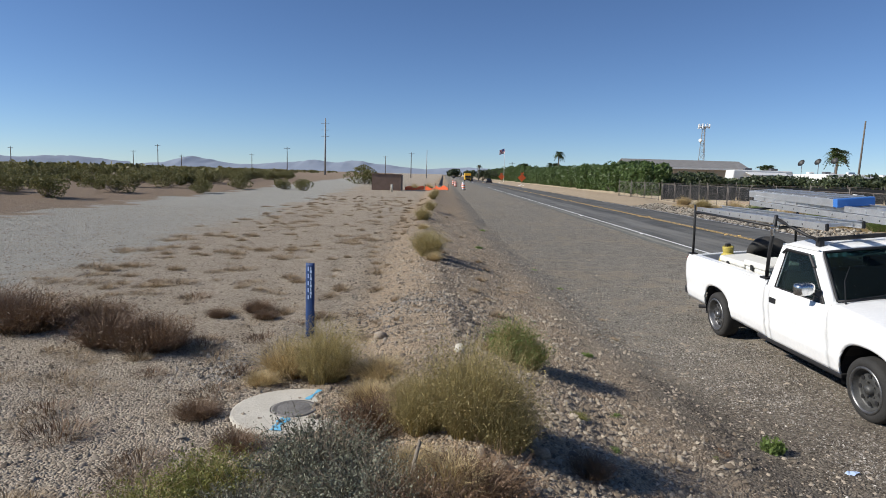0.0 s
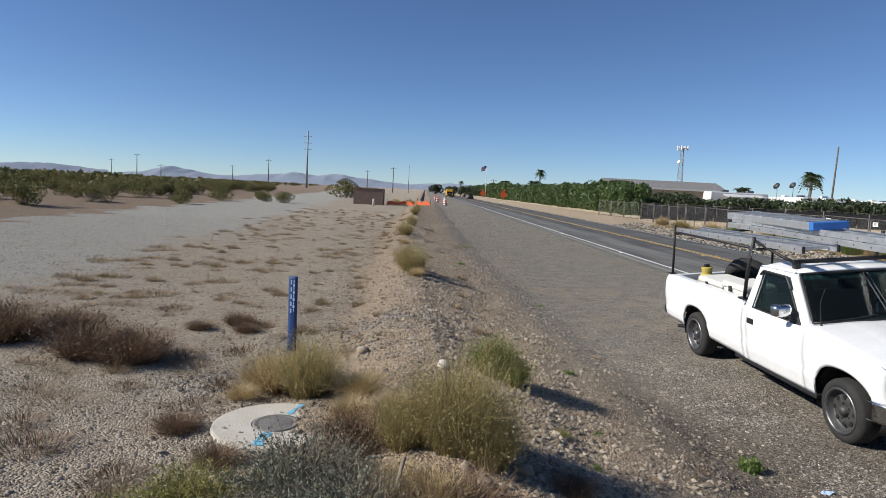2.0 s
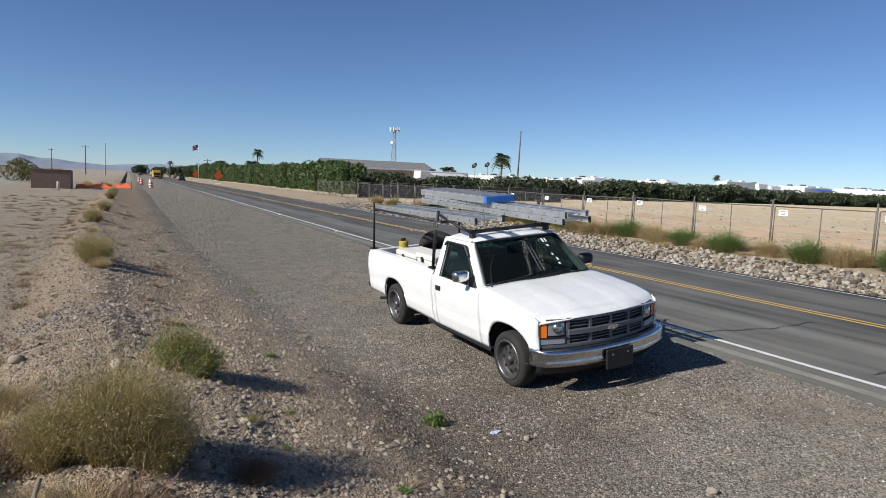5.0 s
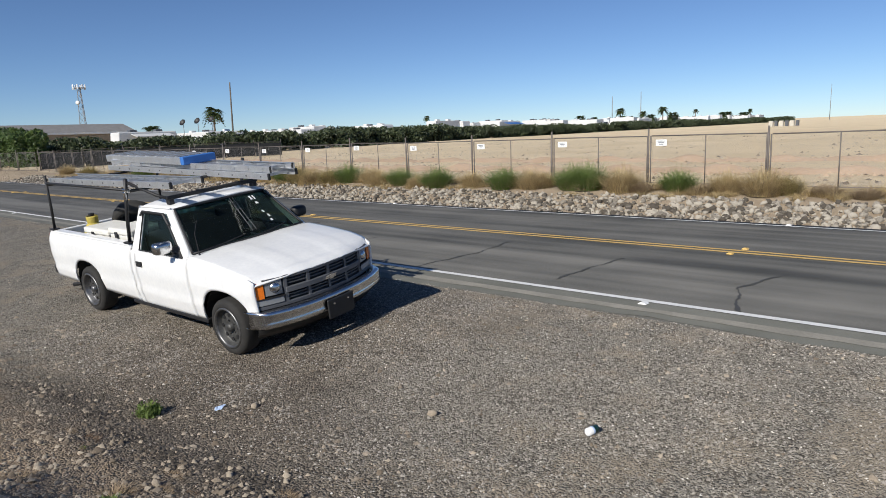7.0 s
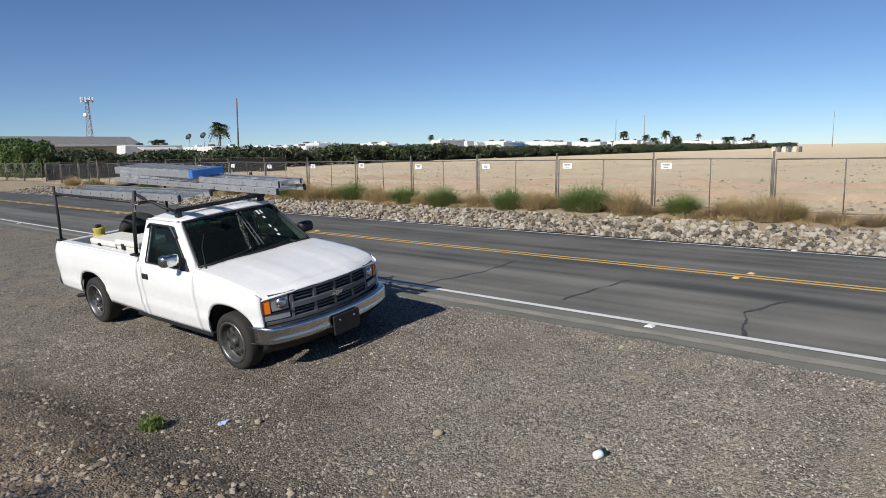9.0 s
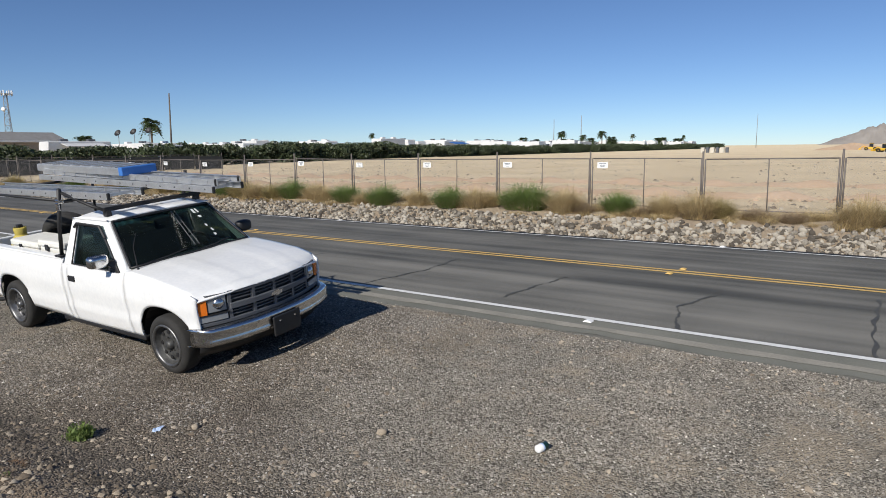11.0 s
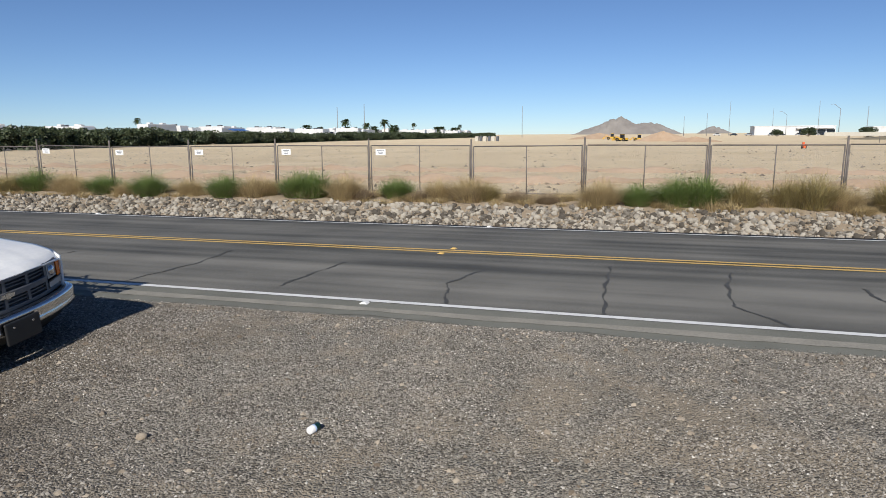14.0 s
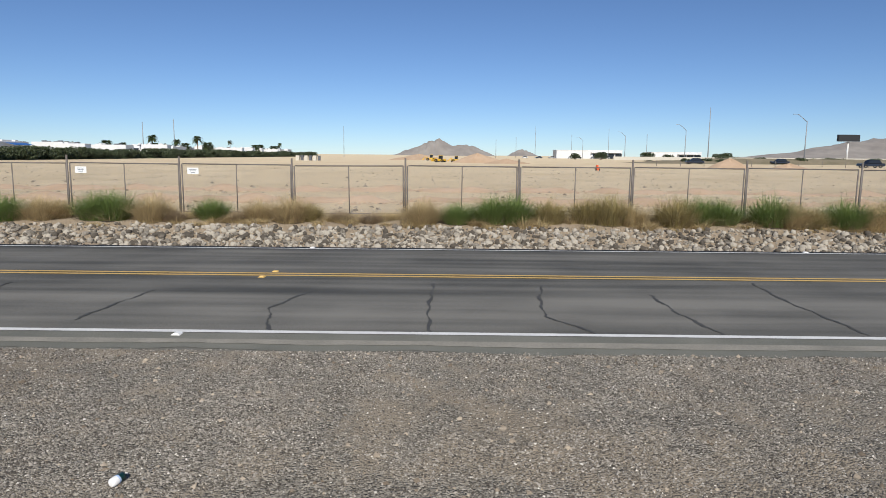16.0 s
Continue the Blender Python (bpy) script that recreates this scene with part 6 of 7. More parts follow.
# sealed cracks across the near lane
CRACKS = (((7.46, 2.45), (8.61, 2.73), (9.71, 2.37)), ((7.46, 0.30), (8.54, 0.36), (10.43, 0.32)), ((7.46, -1.90), (8.28, -1.34), (9.38, -1.41), (10.38, -1.60)), ((7.46, -3.56), (8.53, -3.34), (9.68, -3.28)), ((7.50, -5.50), (9.37, -5.35), (10.73, -5.44)), ((7.83, 5.24), (8.68, 5.14), (9.71, 4.96)), ((7.5, 7.9), (9.0, 7.6), (10.2, 7.7)), ((7.6, 11.0), (9.4, 10.8)), ((7.5, 14.2), (8.8, 14.5), (10.4, 14.1)), ((7.5, -8.0), (9.2, -7.8), (10.4, -7.9)), ((7.5, 18.5), (9.9, 18.2)))
for k, way in enumerate(CRACKS):
    pts = []
    for xx in np.linspace(way[0][0], way[-1][0], 30):
        yy = np.interp(xx, [p[0] for p in way], [p[1] for p in way]) + 0.02 * math.sin(9 * xx + 2 * k) + 0.012 * math.sin(31 * xx + k)
        w = 0.035 * (0.55 + 0.45 * math.sin(3.1 * xx + 1.7 * k) * math.sin(7.3 * xx + k))
        pts.append([(xx, float(yy) - w, float(road_z(xx)) + 0.006), (xx, float(yy) + w, float(road_z(xx)) + 0.006)])
    tagged(new("crack_seal", Build().grid(pts).mesh("crack_seal", CRACK_SEAL)), "dark sealed crack across the asphalt", "crack", kind="structure")

# ---------- far things ----------
def gable_house(name, m, l, w, eave, ridge, label, wall_mat, roof_mat, n_win=5):
    h = thing(name, m, label, "building")
    part("wall", Build().box((0, 0, eave / 2), (l, w, eave)), wall_mat, h)
    o = 0.6
    roof = Build().hexa([(-l / 2 - o, -w / 2 - o, eave - 0.15), (l / 2 + o, -w / 2 - o, eave - 0.15), (l / 2 + o, 0, ridge - 0.15), (-l / 2 - o, 0, ridge - 0.15), (-l / 2 - o, -w / 2 - o, eave + 0.02), (l / 2 + o, -w / 2 - o, eave + 0.02), (l / 2 + o, 0, ridge), (-l / 2 - o, 0, ridge)])
    roof.hexa([(-l / 2 - o, 0, ridge - 0.15), (l / 2 + o, 0, ridge - 0.15), (l / 2 + o, w / 2 + o, eave - 0.15), (-l / 2 - o, w / 2 + o, eave - 0.15), (-l / 2 - o, 0, ridge), (l / 2 + o, 0, ridge), (l / 2 + o, w / 2 + o, eave + 0.02), (-l / 2 - o, w / 2 + o, eave + 0.02)])
    part("roof", roof, roof_mat, h)
    part("fascia", Build().box((0, -w / 2 - o - 0.02, eave - 0.06), (l + 2 * o, 0.05, 0.28)), RV_WHITE, h)
    for k in range(n_win):
        win = part("window", Build().box((-l / 2 + l * (k + 0.5) / n_win, -w / 2 - 0.03, eave * 0.55), (1.5, 0.08, 1.1)), RV_WHITE, h)
        part("pane", Build().box((-l / 2 + l * (k + 0.5) / n_win, -w / 2 - 0.08, eave * 0.55), (1.3, 0.03, 0.9)), DARK_PANE, win)
    return h


gable_house("clubhouse", pose(38.2, 109, gz(38, 109) - 0.2), 18.5, 8.5, 3.9, 5.3, "low clubhouse with grey shingle roof behind the hedge", RV_TRIM, ROOF_GREY)


def rv(x, y, turn, l, h, label, seed):
    q = np.random.default_rng(seed)
    r = thing("motorhome" if l > 8 else "travel_trailer", pose(x, y, gz(x, y), 0, 0, turn), label, "motorhome", "parked motorhomes")
    w = 2.5
    body = Build().hexa([(-l / 2, -w / 2, 0.55), (l / 2, -w / 2, 0.55), (l / 2, w / 2, 0.55), (-l / 2, w / 2, 0.55), (-l / 2 + 0.25, -w / 2 + 0.06, h), (l / 2 - 0.6, -w / 2 + 0.06, h), (l / 2 - 0.6, w / 2 - 0.06, h), (-l / 2 + 0.25, w / 2 - 0.06, h)])
    part("body", body, RV_WHITE, r, bevel=0.12)
    part("stripe", Build().box((0, -w / 2 - 0.004, 1.15), (l * 0.92, 0.02, 0.28)), RV_TRIM, r)
    for k in range(3):
        part("window", Build().box((-l * 0.3 + k * l * 0.3, -w / 2 + 0.01, 2.0), (l * 0.13, 0.04, 0.6)), DARK_PANE, r)
    part("windscreen", Build().box((l / 2 - 0.22, 0, 2.1), (0.30, 2.0, 0.8), ry=-12), DARK_PANE, r)
    for k in range(2):
        part("roof_unit", Build().box((-l * 0.2 + k * l * 0.4, 0, h + 0.14), (0.9, 0.7, 0.3)), RV_WHITE if q.random() < 0.6 else GRILLE_GREY, r, bevel=0.06)
    if q.random() < 0.6:
        part("awning", Build().box((0, -w / 2 - 0.9, h - 0.45), (l * 0.6, 1.7, 0.06), rx=12), RV_WHITE if q.random() < 0.7 else BLUE_PLASTIC, r)
    for sx in (-l * 0.28, l * 0.3):
        for sy in (-1.1, 1.1):
            part("wheel", Build().lathe([(-0.12, 0.25), (-0.12, 0.45), (0.12, 0.45), (0.12, 0.25)], 14, "x"), RUBBER, r).matrix_local = pose(sx, sy, 0.45, 0, 0, 90)


q = np.random.default_rng(91)
for k in range(46):
    x = 40 + k * 6.4 + q.uniform(-1.5, 1.5)
    y = 79 + q.uniform(0, 5) + (k % 3) * 4.5
    rv(x, y, q.choice([0, 90, -90, 180, 84]), q.uniform(7, 11.5), q.uniform(2.75, 3.3) + (0.35 if x > 95 else 0), "white parked motorhome behind the dark hedge", 200 + k)
for k in range(5):
    rv(64 + k * 7 + q.uniform(-1, 1), 104 + q.uniform(-3, 6), q.choice([0, 90, -90]), q.uniform(7, 11), q.uniform(2.9, 3.3), "white parked motorhome behind the hedge", 300 + k)
for k in range(3):
    dish = thing("satellite_dish", pose(46 + 2.2 * k, 86, gz(46, 86)), "dark satellite dish on a thin mast", "dish", "dishes")
    part("mast", Build().tube([(0, 0, 0), (0, 0, 4.1 + 0.2 * k)], 0.04, 6), STEEL_GREY, dish)
    part("bowl", Build().lathe([(0.0, 0.02), (0.05, 0.25), (0.14, 0.42), (0.18, 0.48)], 16, "x"), BLACK_TRIM, dish, smooth=True).matrix_local = pose(0, 0, 4.3 + 0.2 * k, 0, -30, 200)

# lattice radio tower
tower = thing("radio_tower", pose(58.2, 150, gz(58, 150), 0, 0, 10), "grey lattice radio tower with antenna panels and dish", "tower")
TH = 14.0
leg = [[(r * math.cos(a), r * math.sin(a), z) for z, r in ((0, 1.1), (TH, 0.35))] for a in (0.3, 0.3 + math.tau / 3, 0.3 + 2 * math.tau / 3)]
for p in leg:
    part("leg", Build().tube(p, 0.07, 6), STEEL_GREY, tower)
for k in range(11):
    for i in range(3):
        a, b = leg[i], leg[(i + 1) % 3]
        f0, f1 = k / 11, (k + 1) / 11
        p = Vector(a[0]).lerp(Vector(a[1]), f0)
        r2 = Vector(b[0]).lerp(Vector(b[1]), f1)
        part("brace", Build().tube([p, r2], 0.035, 5), STEEL_GREY, tower)
        part("girt", Build().tube([Vector(a[0]).lerp(Vector(a[1]), f1), r2], 0.03, 5), STEEL_GREY, tower)
part("platform", Build().lathe([(TH - 0.1, 0.3), (TH - 0.1, 1.3), (TH, 1.3), (TH, 0.3)], 18, "z"), STEEL_GREY, tower)
for k in range(8):
    a = k * math.tau / 8
    part("antenna_panel", Build().box((1.25 * math.cos(a), 1.25 * math.sin(a), TH + 0.1), (0.12, 0.22, 1.1), rz=math.degrees(a)), SIGN_WHITE, tower, bevel=0.03)
part("dish", Build().lathe([(0.0, 0.05), (0.1, 0.36), (0.22, 0.45), (0.22, 0.02)], 18, "x"), SIGN_WHITE, tower, smooth=True).matrix_local = pose(-0.9, -0.5, TH - 3.2, 0, 0, 215)


def pole(name, x, y, h, r, material, label, arms=(), lean=0.0, group="poles"):
    p = thing(name, pose(x, y, gz(x, y) - 0.2, 0, lean, 0), label, "pole", group)
    part("shaft", Build().tube([(0, 0, 0), (0, 0, h)], [r, r * 0.6], 8), material, p, smooth=True)
    for z, half in arms:
        part("cross_arm", Build().box((0, 0, z), (2 * half, 0.14, 0.12)), material, p)
        for s in (-1, 1):
            part("insulator", Build().lathe([(0, 0.06), (0.12, 0.09), (0.25, 0.05)], 8, "z", (s * half * 0.9, 0, z)), STEEL_GREY, p)
    return p


pole("utility_pole", 56.1, 90, 10.6, 0.16, WOOD_POLE, "tall slim weathered utility pole without wires", lean=1.8)
pole("power_pole", -48.8, 260, 22.6, 0.42, STEEL_GREY, "tall grey transmission pole with short arms", ((20.5, 1.6), (18.0, 1.6), (15.5, 1.6)))
for x, y, h in ((-118, 265, 11), (-178, 265, 8.5), (-65, 264, 11), (-108, 264, 7), (-14.5, 263, 10.5), (-90, 300, 9), (-140, 290, 9), (13, 262, 6.5), (24, 240, 7), (-200, 250, 8), (-30, 320, 10)):
    pole("utility_pole", x, y, h, 0.2, WOOD_POLE, "distant dark utility pole in the desert", ((h - 0.6, 1.1),))
for x, y, h in ((201, 95.5, 11), (204, 87, 12), (380, 62, 18), (200, -79.6, 17), (455, -60, 22), (480, -90, 18), (430, -105, 20), (420, -30, 12), (440, -45, 14), (330, -100, 13)):
    pole("utility_pole", x, y, h, 0.17, STEEL_GREY, "thin distant grey pole beyond the field", lean=1.0)


def street_lamp(x, y, h, arm):
    p = thing("street_lamp", pose(x, y, gz(x, y)), "tall grey highway lamp with an angled arm", "street lamp", "highway lamps")
    part("shaft", Build().tube([(0, 0, 0), (0, 0, h * 0.86)], [0.17, 0.11], 8), STEEL_GREY, p, smooth=True)
    part("arm", Build().tube([(0, 0, h * 0.85), (0, arm * 0.75, h * 0.99), (0, arm * 0.9, h)], [0.10, 0.08, 0.07], 8), STEEL_GREY, p, smooth=True)
    part("lamp_head", Build().box((0, arm * 1.1, h), (0.35, 1.0, 0.14)), STEEL_GREY, p, bevel=0.04)


for x, y, h in ((182.5, -99.6, 13.8), (250, -90.5, 14.0), (330, -89, 14.0), (430, -88, 14)):
    street_lamp(x, y, h, 3.2)
street_lamp(-8.2, 263, 11.5, 3.0)

# billboard
bill = thing("billboard", pose(254, -155, gz(254, -155), 0, 0, 4), "dark billboard panel on a single steel post", "billboard")
part("post", Build().tube([(0, 0, 0), (0, 0, 8.4)], 0.35, 10), RV_WHITE, bill, smooth=True)
part("panel", Build().box((0, 0, 9.5), (1.2, 8.6, 2.6)), BLACK_TRIM, bill, bevel=0.05)
part("catwalk", Build().box((-0.9, 0, 8.15), (0.8, 8.8, 0.08)), STEEL_GREY, bill)


def flat_hall(x, y0, y1, h, label, bays):
    c = (y0 + y1) / 2
    b = thing("warehouse", pose(x, c, gz(x, c) - 0.3), label, "building", "distant halls")
    l = abs(y1 - y0)
    part("wall", Build().box((8, 0, h / 2), (16, l, h)), RV_WHITE, b)
    part("parapet", Build().box((8, 0, h + 0.15), (16.4, l + 0.4, 0.5)), RV_WHITE, b)
    for k in range(bays):
        yy = -l / 2 + l * (k + 0.5) / (2.2 * bays)
        part("bay_opening", Build().box((-0.05, yy, h * 0.36), (0.2, l / (2.6 * bays), h * 0.6)), DARK_PANE, b)
    part("canopy", Build().box((-1.2, -l * 0.25, h * 0.78), (2.6, l * 0.46, 0.3)), RV_WHITE, b)


flat_hall(455, -75, -121, 5.8, "long white low hall beyond the field", 4)
flat_hall(470, -146, -182, 5.0, "white low hall far behind the highway", 3)


def small_car(x, y, turn, paint, label):
    c = thing("parked_car", pose(x, y, gz(x, y), 0, 0, turn), label, "car", "distant cars")
    part("body", Build().hexa([(-2.2, -0.85, 0.3), (2.2, -0.85, 0.3), (2.2, 0.85, 0.3), (-2.2, 0.85, 0.3), (-2.2, -0.8, 0.85), (2.15, -0.8, 0.8), (2.15, 0.8, 0.8), (-2.2, 0.8, 0.85)]), paint, c, bevel=0.12)
    part("cabin", Build().hexa([(-1.7, -0.75, 0.84), (1.1, -0.75, 0.82), (1.1, 0.75, 0.82), (-1.7, 0.75, 0.84), (-1.2, -0.6, 1.5), (0.4, -0.6, 1.5), (0.4, 0.6, 1.5), (-1.2, 0.6, 1.5)]), DARK_PANE, c, bevel=0.08)
    for sx in (-1.35, 1.35):
        for sy in (-0.8, 0.8):
            part("wheel", Build().lathe([(-0.1, 0.18), (-0.1, 0.32), (0.1, 0.32), (0.1, 0.18)], 14, "x"), RUBBER, c).matrix_local = pose(sx, sy, 0.32, 0, 0, 90)


for k in range(16):
    small_car(430 + q.uniform(-8, 8), -52 - k * 8.5 + q.uniform(-2, 2), q.choice([90, 0]), (RV_WHITE, CAR_DARK, STEEL_GREY)[k % 3], "parked car by the distant halls")
small_car(160, -60.5, 90, CAR_DARK, "dark car on the highway beyond the field")
small_car(165, -84, 90, CAR_DARK, "dark car on the highway beyond the field")
small_car(120, -78, 90, CAR_DARK, "dark car parked behind the fence")

# earth works in the field
def mound(x, y, r, h, seed):
    q2 = np.random.default_rng(seed)
    ph = q2.uniform(0, 6, 3)
    rows = []
    for i in range(9):
        t = i / 8
        rows.append([(x + r * t * (1 + 0.18 * math.sin(3 * a + ph[0]) + 0.1 * math.sin(7 * a + ph[1])) * math.cos(a), y + 1.6 * r * t * (1 + 0.15 * math.sin(2 * a + ph[2])) * math.sin(a), gz(x, y) - 0.05 + h * (1 - t) ** 0.8 * (1 + 0.15 * math.sin(5 * a + 4 * t))) for a in np.linspace(0, math.tau, 33)])
    tagged(new("dirt_mound", Build().grid(rows).mesh("dirt_mound", DIRT, True)), "pale heap of bare dirt in the field", "mound", "dirt mounds")


mound(98, -42.5, 2.2, 1.5, 1)
mound(96, -50.5, 1.8, 0.9, 2)
mound(150, -6.5, 3.5, 2.0, 3)
mound(135, -12, 3.0, 1.0, 4)
mound(210, 10, 6.0, 1.8, 5)


def loader(x, y, turn, s=1.0):
    m = thing("wheel_loader", pose(x, y, gz(x, y), 0, 0, turn), "yellow earth-moving machine in the field", "machine", "machines")
    part("chassis", Build().box((0, 0, 1.0 * s), (4.6 * s, 1.9 * s, 0.8 * s)), MACHINE_YELLOW, m, bevel=0.06)
    part("cab", Build().box((-0.2 * s, 0, 2.1 * s), (1.4 * s, 1.4 * s, 1.5 * s)), DARK_PANE, m, bevel=0.08)
    part("cab_roof", Build().box((-0.2 * s, 0, 2.9 * s), (1.6 * s, 1.6 * s, 0.12 * s)), MACHINE_YELLOW, m)
    part("boom", Build().tube([(1.2 * s, 0, 1.3 * s), (2.6 * s, 0, 1.9 * s), (3.6 * s, 0, 0.8 * s)], 0.18 * s, 6), MACHINE_YELLOW, m)
    part("bucket", Build().hexa([(3.4 * s, -1 * s, 0.2), (4.4 * s, -1 * s, 0.2), (4.4 * s, 1 * s, 0.2), (3.4 * s, 1 * s, 0.2), (3.4 * s, -1 * s, 1.1 * s), (3.8 * s, -1 * s, 1.1 * s), (3.8 * s, 1 * s, 1.1 * s), (3.4 * s, 1 * s, 1.1 * s)]), MACHINE_YELLOW, m)
    for sx in (-1.5, 1.5):
        for sy in (-1.0, 1.0):
            part("wheel", Build().lathe([(-0.25 * s, 0.3 * s), (-0.25 * s, 0.7 * s), (0.25 * s, 0.7 * s), (0.25 * s, 0.3 * s)], 16, "x"), RUBBER, m).matrix_local = pose(sx * s, sy * s, 0.7 * s, 0, 0, 90)


loader(152, 2.2, 60, 0.55)
loader(156, -1.5, 100, 0.5)
loader(190, 5.5, 90, 0.6)
pump = thing("orange_pump", pose(78.6, -18.1, gz(78.6, -18.1)) @ Matrix.Scale(0.7, 4), "small orange-red machine standing on the bare field", "machine")
part("body", Build().box((0, 0, 0.55), (0.8, 0.55, 0.35)).box((0, 0.1, 0.85), (0.5, 0.35, 0.3)), ORANGE, pump, bevel=0.06)
part("frame", Build().box((0, 0, 0.22), (0.9, 0.3, 0.3)), ORANGE, pump)
for s in (-1, 1):
    part("wheel", Build().lathe([(-0.06, 0.05), (-0.06, 0.22), (0.06, 0.22), (0.06, 0.05)], 14, "x"), RUBBER, pump).matrix_local = pose(0, s * 0.3, 0.22, 0, 0, 90)
for k in range(6):
    blk = thing("concrete_block", pose(165, 33.4 + k * 1.1, gz(165, 34)), "pale concrete block stacked at the field edge", "block", "concrete blocks")
    part("body", Build().box((0, 0, 0.65), (1.0, 0.85 if k % 2 else 0.6, 1.3)), CONCRETE if k % 2 else GRILLE_GREY, blk, bevel=0.05)
for k in range(34):
    yy = -62 - k * 2.6 + q.uniform(-1, 1)
    plant("hedge_%s" % "abc"[k % 3], "highway_shrub", 172 + q.uniform(-5, 10), yy, "low dark green shrub along the highway", "shrub", "highway shrubs", q.uniform(0.5, 0.95))
for x, y, s in ((210, -64, 1.0), (214, -72, 0.8), (205, -85, 0.9), (212, -90, 1.0), (300, -70, 1.2), (320, -62, 1.0)):
    plant("tree", "highway_tree", x, y, "green tree along the distant highway", "tree", "far trees", s)
for k in range(12):
    pole("highway_fence_post", 120 + 0.2 * k, -34 - 4.5 * k, 1.3, 0.06, GALV, "thin fence post beyond the field", group="highway fence posts")
barrier = tagged(new("highway_barrier", Build().box((178, -110, 1.9), (0.5, 130, 0.9)).mesh("highway_barrier", CONCRETE)), "long pale concrete highway barrier", "barrier", kind="structure")
bank_rows = [[(170 + u, v, gz(170, v) - 0.1 + (hh + 0.1) * float(1 - sstep(-75, -45, v))) for v in np.arange(-190, -44, 4.0)] for u, hh in ((-6, -0.1), (0, 1.4), (14, 1.5), (20, -0.1))]
tagged(new("highway_bank", Build().grid(bank_rows).mesh("highway_bank", surface("scrubby_bank", (0.12, 0.11, 0.06), (0.27, 0.22, 0.15), 0.3, 0.95, 0.3, 3), True)), "scrubby highway embankment", "bank", kind="structure")

# things down the road and on the desert side
enc = thing("block_enclosure", pose(-7.6, 72.5, gz(-7.6, 72.5)), "low brown block-wall enclosure on the desert side", "wall")
part("front_wall", Build().box((0, -1.4, 0.85), (3.2, 0.2, 1.75)), BLOCK_WALL, enc)
part("back_wall", Build().box((0, 1.4, 0.85), (3.2, 0.2, 1.75)), BLOCK_WALL, enc)
for s in (-1, 1):
    part("side_wall", Build().box((s * 1.5, 0, 0.85), (0.2, 2.598, 1.75)), BLOCK_WALL, enc)
part("coping", Build().box((0, -1.4, 1.75), (3.3, 0.3, 0.08)), BLOCK_WALL, enc)
bol = thing("bollard", pose(-6.6, 66, gz(-6.6, 66)), "short grey bollard before the block enclosure", "bollard")
part("shaft", Build().tube([(0, 0, 0), (0, 0, 0.75)], 0.12, 10), CONCRETE, bol, smooth=True)
for k, (x0, y0, x1, y1) in enumerate(((-5.6, 72, -3.6, 76), (-3.4, 74, -1.6, 73), (-2.2, 70, -0.8, 69))):
    fen = thing("orange_mesh_fence", pose(0, 0, 0), "sagging orange plastic safety fence", "fence", "safety fences")
    rows = [[(x0 + (x1 - x0) * t, y0 + (y1 - y0) * t, gz(x0, y0) + z * (0.75 + 0.25 * math.sin(9 * t + k))) for t in np.linspace(0, 1, 9)] for z in (0.05, 0.2, 0.35, 0.5)]
    part("mesh", Build().grid(rows), ORANGE, fen, thick=0.02)
    for t in (0, 1):
        part("stake", Build().tube([(x0 + (x1 - x0) * t, y0 + (y1 - y0) * t, gz(x0, y0) - 0.1), (x0 + (x1 - x0) * t, y0 + (y1 - y0) * t, gz(x0, y0) + 0.7)], 0.03, 6), WOOD_POLE, fen)
for x, y in ((-4.8, 78), (-3.2, 80)):
    plant("straw_a", "bush", x, y, "dry brush heap by the orange fence", "bush", "far brush", 2.2)


def barrel(x, y, white):
    b = thing("traffic_barrel", pose(x, y, gz(x, y)), "orange and white traffic barrel on the verge", "barrel", "traffic barrels")
    for k in range(5):
        part("band", Build().lathe([(0.05 + 0.19 * k, 0.28 - 0.014 * k), (0.05 + 0.19 * (k + 1), 0.266 - 0.014 * k)], 16, "z"), SIGN_WHITE if k % 2 == (0 if white else 1) else ORANGE, b, smooth=True)
    part("base", Build().lathe([(0, 0.36), (0.06, 0.36), (0.07, 0.26)], 16, "z"), BLACK_TRIM, b)
    part("cap", Build().lathe([(1.0, 0.21), (1.04, 0.19), (1.05, 0.001)], 16, "z"), SIGN_WHITE, b)


for x, y, w in ((1.9, 103, True), (1.1, 128, False), (2.3, 120, True), (1.0, 150, False)):
    barrel(x, y, w)


def work_sign(x, y, s=1.0):
    b = thing("road_work_sign", pose(x, y, gz(x, y) if x > 15.3 else 0.05), "orange-red diamond road-work sign on a folding stand", "sign", "road-work signs")
    d = 0.95 * s
    part("panel", Build().hexa([(-d, 0, 1.9), (0, 0, 1.9 - d), (0, 0.03, 1.9 - d), (-d, 0.03, 1.9), (0, 0, 1.9 + d), (d, 0, 1.9), (d, 0.03, 1.9), (0, 0.03, 1.9 + d)]), ORANGE, b)
    part("mast", Build().tube([(0, 0.06, 0.25), (0, 0.06, 2.9)], 0.03, 6), STEEL_GREY, b)
    for sx in (-1, 1):
        for sy in (-1, 1):
            part("foot", Build().tube([(0, 0.06, 0.35), (sx * 0.7, 0.06 + sy * 0.6, 0.03)], 0.025, 6), SIGN_WHITE, b)
    for sx in (-0.35, 0.35):
        part("flag", Build().grid([[(sx * t, 0.05 * math.sin(5 * t), 2.9 + 0.3 * t - 0.35 * k) for t in (0, 0.5, 1.0)] for k in (0, 1)]), ORANGE, b, thick=0.01)


work_sign(16.6, 148)
work_sign(16.6, 200, 1.05)
work_sign(16.9, 330, 1.1)

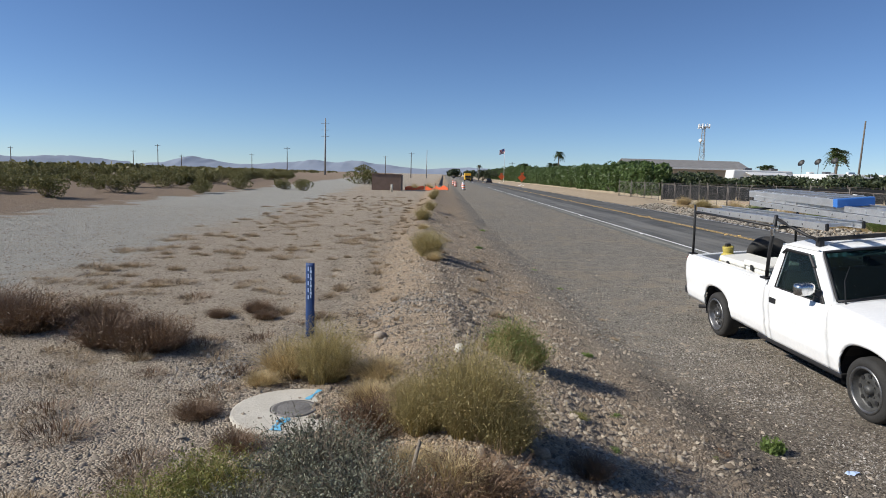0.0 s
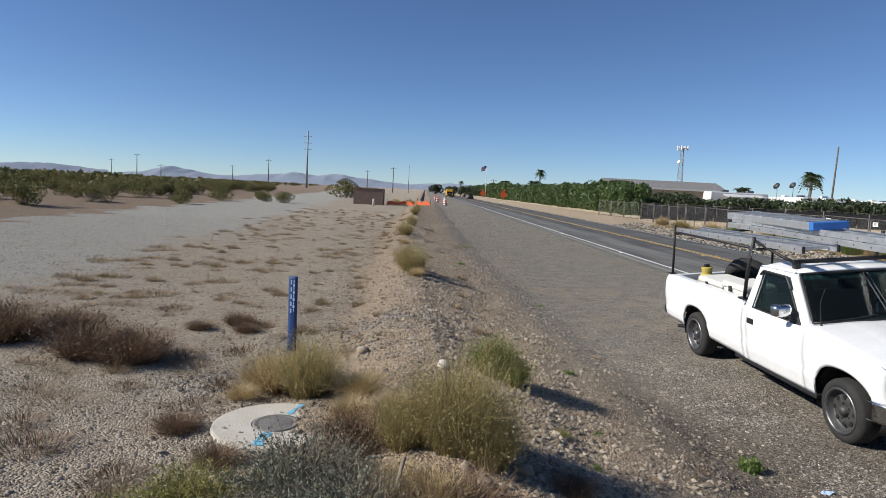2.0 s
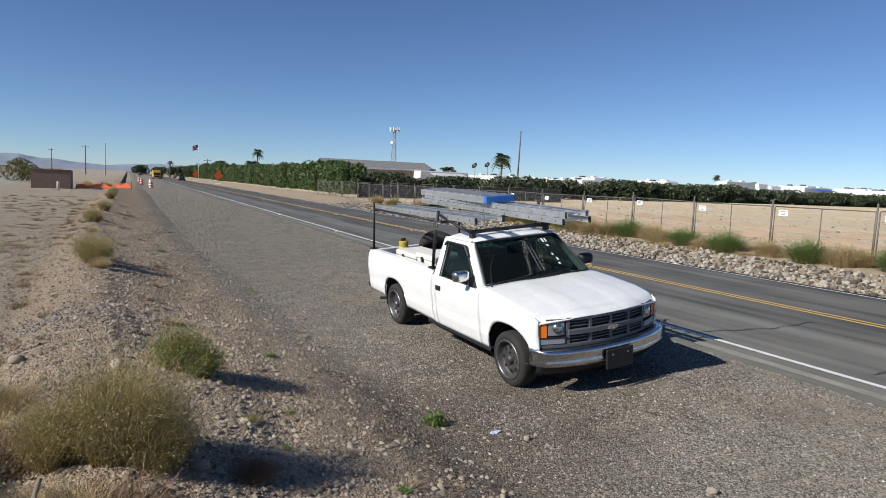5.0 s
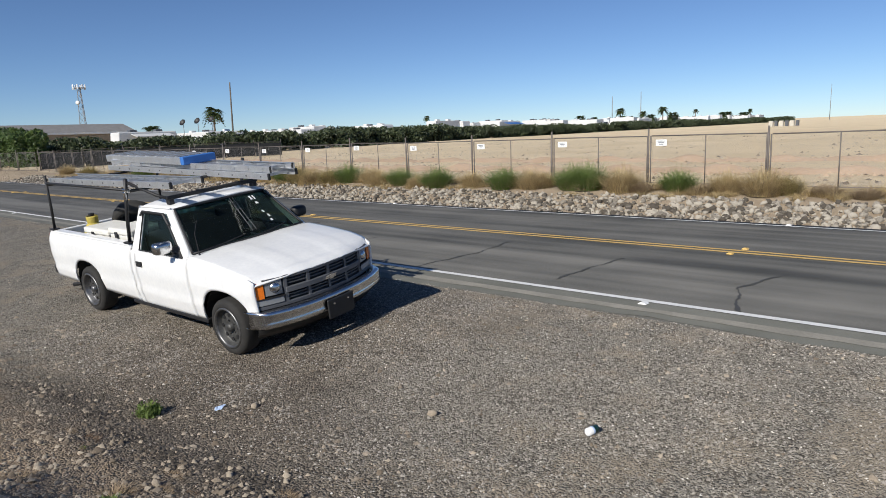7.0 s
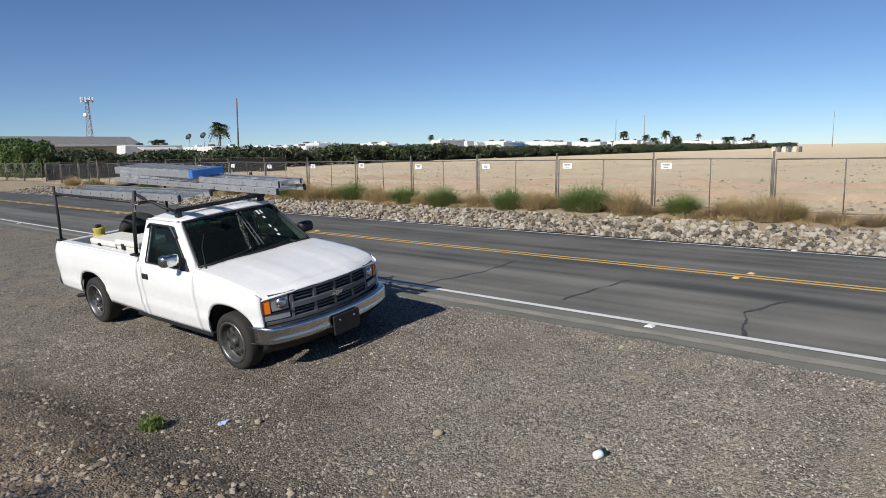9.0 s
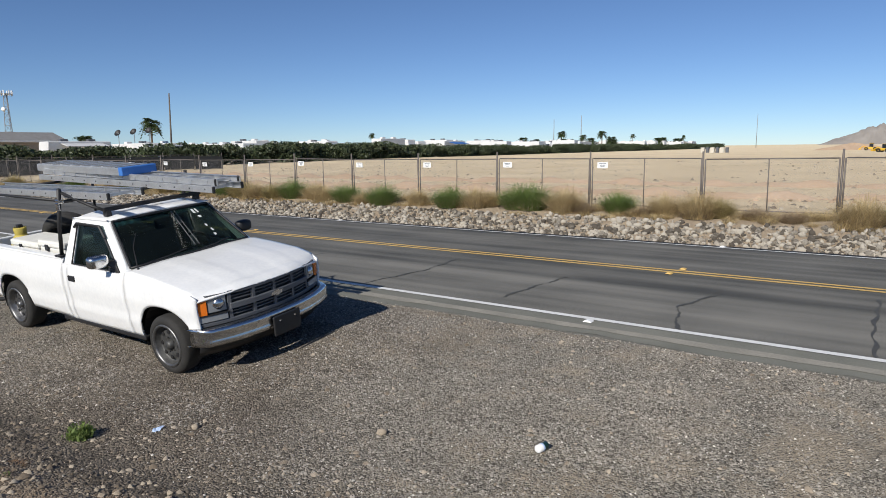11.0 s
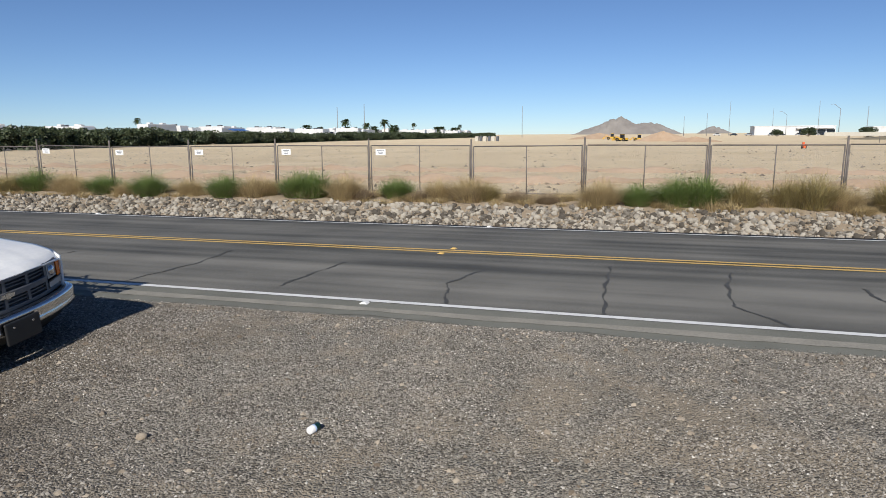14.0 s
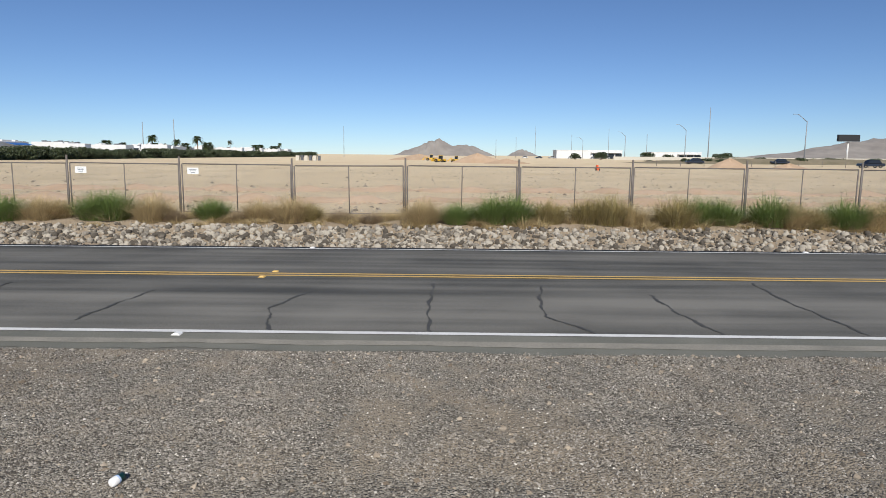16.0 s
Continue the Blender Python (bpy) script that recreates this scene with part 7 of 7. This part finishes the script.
bus = thing("yellow_truck", pose(7.2, 225, 0.06), "orange-yellow works truck standing on the road", "truck")
part("body", Build().box((0, 3.0, 1.7), (2.3, 5.0, 2.3)), MACHINE_YELLOW, bus, bevel=0.12)
part("cab", Build().box((0, -0.5, 1.2), (2.2, 2.0, 1.5)), MACHINE_YELLOW, bus, bevel=0.15)
part("windscreen", Build().box((0, -1.45, 1.65), (1.9, 0.25, 0.7), rx=-15), DARK_PANE, bus)
part("grille", Build().box((0, -1.52, 0.8), (1.5, 0.08, 0.5)), BLACK_TRIM, bus)
for sx in (-1, 1):
    for sy in (-0.6, 4.2):
        part("wheel", Build().lathe([(-0.14, 0.2), (-0.14, 0.45), (0.14, 0.45), (0.14, 0.2)], 14, "x"), RUBBER, bus).matrix_local = pose(sx * 0.98, sy, 0.45)
small_car(12.8, 200, 90, CAR_DARK, "dark car on the road far off")
small_car(9.0, 245, 90, CAR_DARK, "dark car on the road far off")

flagm = thing("flagpole", pose(12.5, 200, gz(12.5, 200) + 0.0), "white flagpole with a striped flag", "flagpole")
flagm.matrix_world = pose(17.8, 205, gz(17.8, 205))
part("mast", Build().tube([(0, 0, 0), (0, 0, 10.6)], [0.09, 0.05], 8), SIGN_WHITE, flagm, smooth=True)
RED_CLOTH = plain("red_cloth", (0.45, 0.05, 0.06), 0.8)
NAVY_CLOTH = plain("navy_cloth", (0.03, 0.05, 0.2), 0.8)
for k in range(7):
    part("stripe", Build().grid([[(-0.05 - 1.6 * t, 0.12 * math.sin(4 * t), 10.4 - 0.2 * k - 0.55 * t - 0.2 * j) for t in np.linspace(0, 1, 6)] for j in (0, 1)]), RED_CLOTH if k % 2 == 0 else SIGN_WHITE, flagm, thick=0.01)
part("canton", Build().grid([[(-0.05 - 0.75 * t, -0.03 + 0.12 * math.sin(3 * t * 0.6), 10.42 - 0.26 * t - 0.75 * j) for t in np.linspace(0, 1, 4)] for j in (0, 1)]), NAVY_CLOTH, flagm, thick=0.02)


# ---------- hills ----------
def ridge(name, along, base, heights, depth, material, label, seed, steps=90):
    """A ridge with a rough skyline; along gives the two ends of its foot."""
    q2 = np.random.default_rng(seed)
    (x0, y0), (x1, y1) = along
    d = Vector((x1 - x0, y1 - y0, 0))
    nrm = Vector((d.y, -d.x, 0)).normalized()
    if nrm.dot(Vector((x0, y0, 0))) > 0:
        nrm = -nrm
    rows = []
    ts = np.linspace(0, 1, steps)
    hp = np.interp(ts, np.linspace(0, 1, len(heights)), heights)
    for i in range(15):
        t = i / 14
        prof = math.sin(min(t, 0.72) / 0.72 * math.pi / 2) ** 1.3 if t < 0.72 else math.cos((t - 0.72) / 0.28 * math.pi / 2)
        row = []
        for j, u in enumerate(ts):
            h = max(0.0, hp[j] * (1 + 0.10 * noise.fractal(Vector((float(u) * 14, 0.3, seed)), 0.9, 2.0, 5))) * prof
            h *= 1 + 0.35 * (1 - t) * noise.fractal(Vector((float(u) * 22, t * 3.0, seed + 7.7)), 0.9, 2.0, 5)
            p = Vector((x0, y0, 0)) + d * float(u) + nrm * (depth * (0.72 - t))
            row.append((p.x, p.y, base + h))
        rows.append(row)
    tagged(new(name, Build().grid(rows).mesh(name, material, True)), label, "hill", kind="structure")


ridge("hill_1", ((1500, 145), (1500, -105)), -1.0, (0, 4, 14, 20, 30, 40, 30, 24, 27, 22, 12, 2), 120, HILL_NEAR, "bare brown desert hill on the skyline", 3)
ridge("hill_2", ((1500, -640), (1500, -1500)), -1.0, (0, 10, 20, 38, 50, 52, 56, 60, 40, 50, 30), 260, HILL_NEAR, "bare brown desert hill beyond the highway", 5)
ridge("hill_3", ((2400, -210), (2400, -330)), -1.0, (0, 14, 26, 22, 12, 0), 160, HILL_NEAR, "small bare hill on the skyline", 6, 40)
# the far ridges carry their haze as surface colour
ridge("hill_4", ((-1500, 3040), (60, 3040)), -2.0, (4, 14, 30, 54, 36, 24, 28, 42, 54, 48, 52, 42, 28, 24, 20), 400, HILL_HAZE, "far mountain ridge coloured blue-grey by painted-in haze", 7, 160)
ridge("hill_5", ((-100, 3400), (1400, 3400)), -2.0, (26, 40, 36, 30, 22, 24, 18, 20, 12, 8), 400, HILL_HAZE, "far mountain ridge along the horizon, paled by painted-in haze", 8, 120)
ridge("hill_6", ((-2600, 2600), (-1500, 3100)), -2.0, (60, 40, 56, 30, 44, 20), 300, HILL_HAZE, "far mountain ridge coloured blue-grey by painted-in haze", 9, 80)
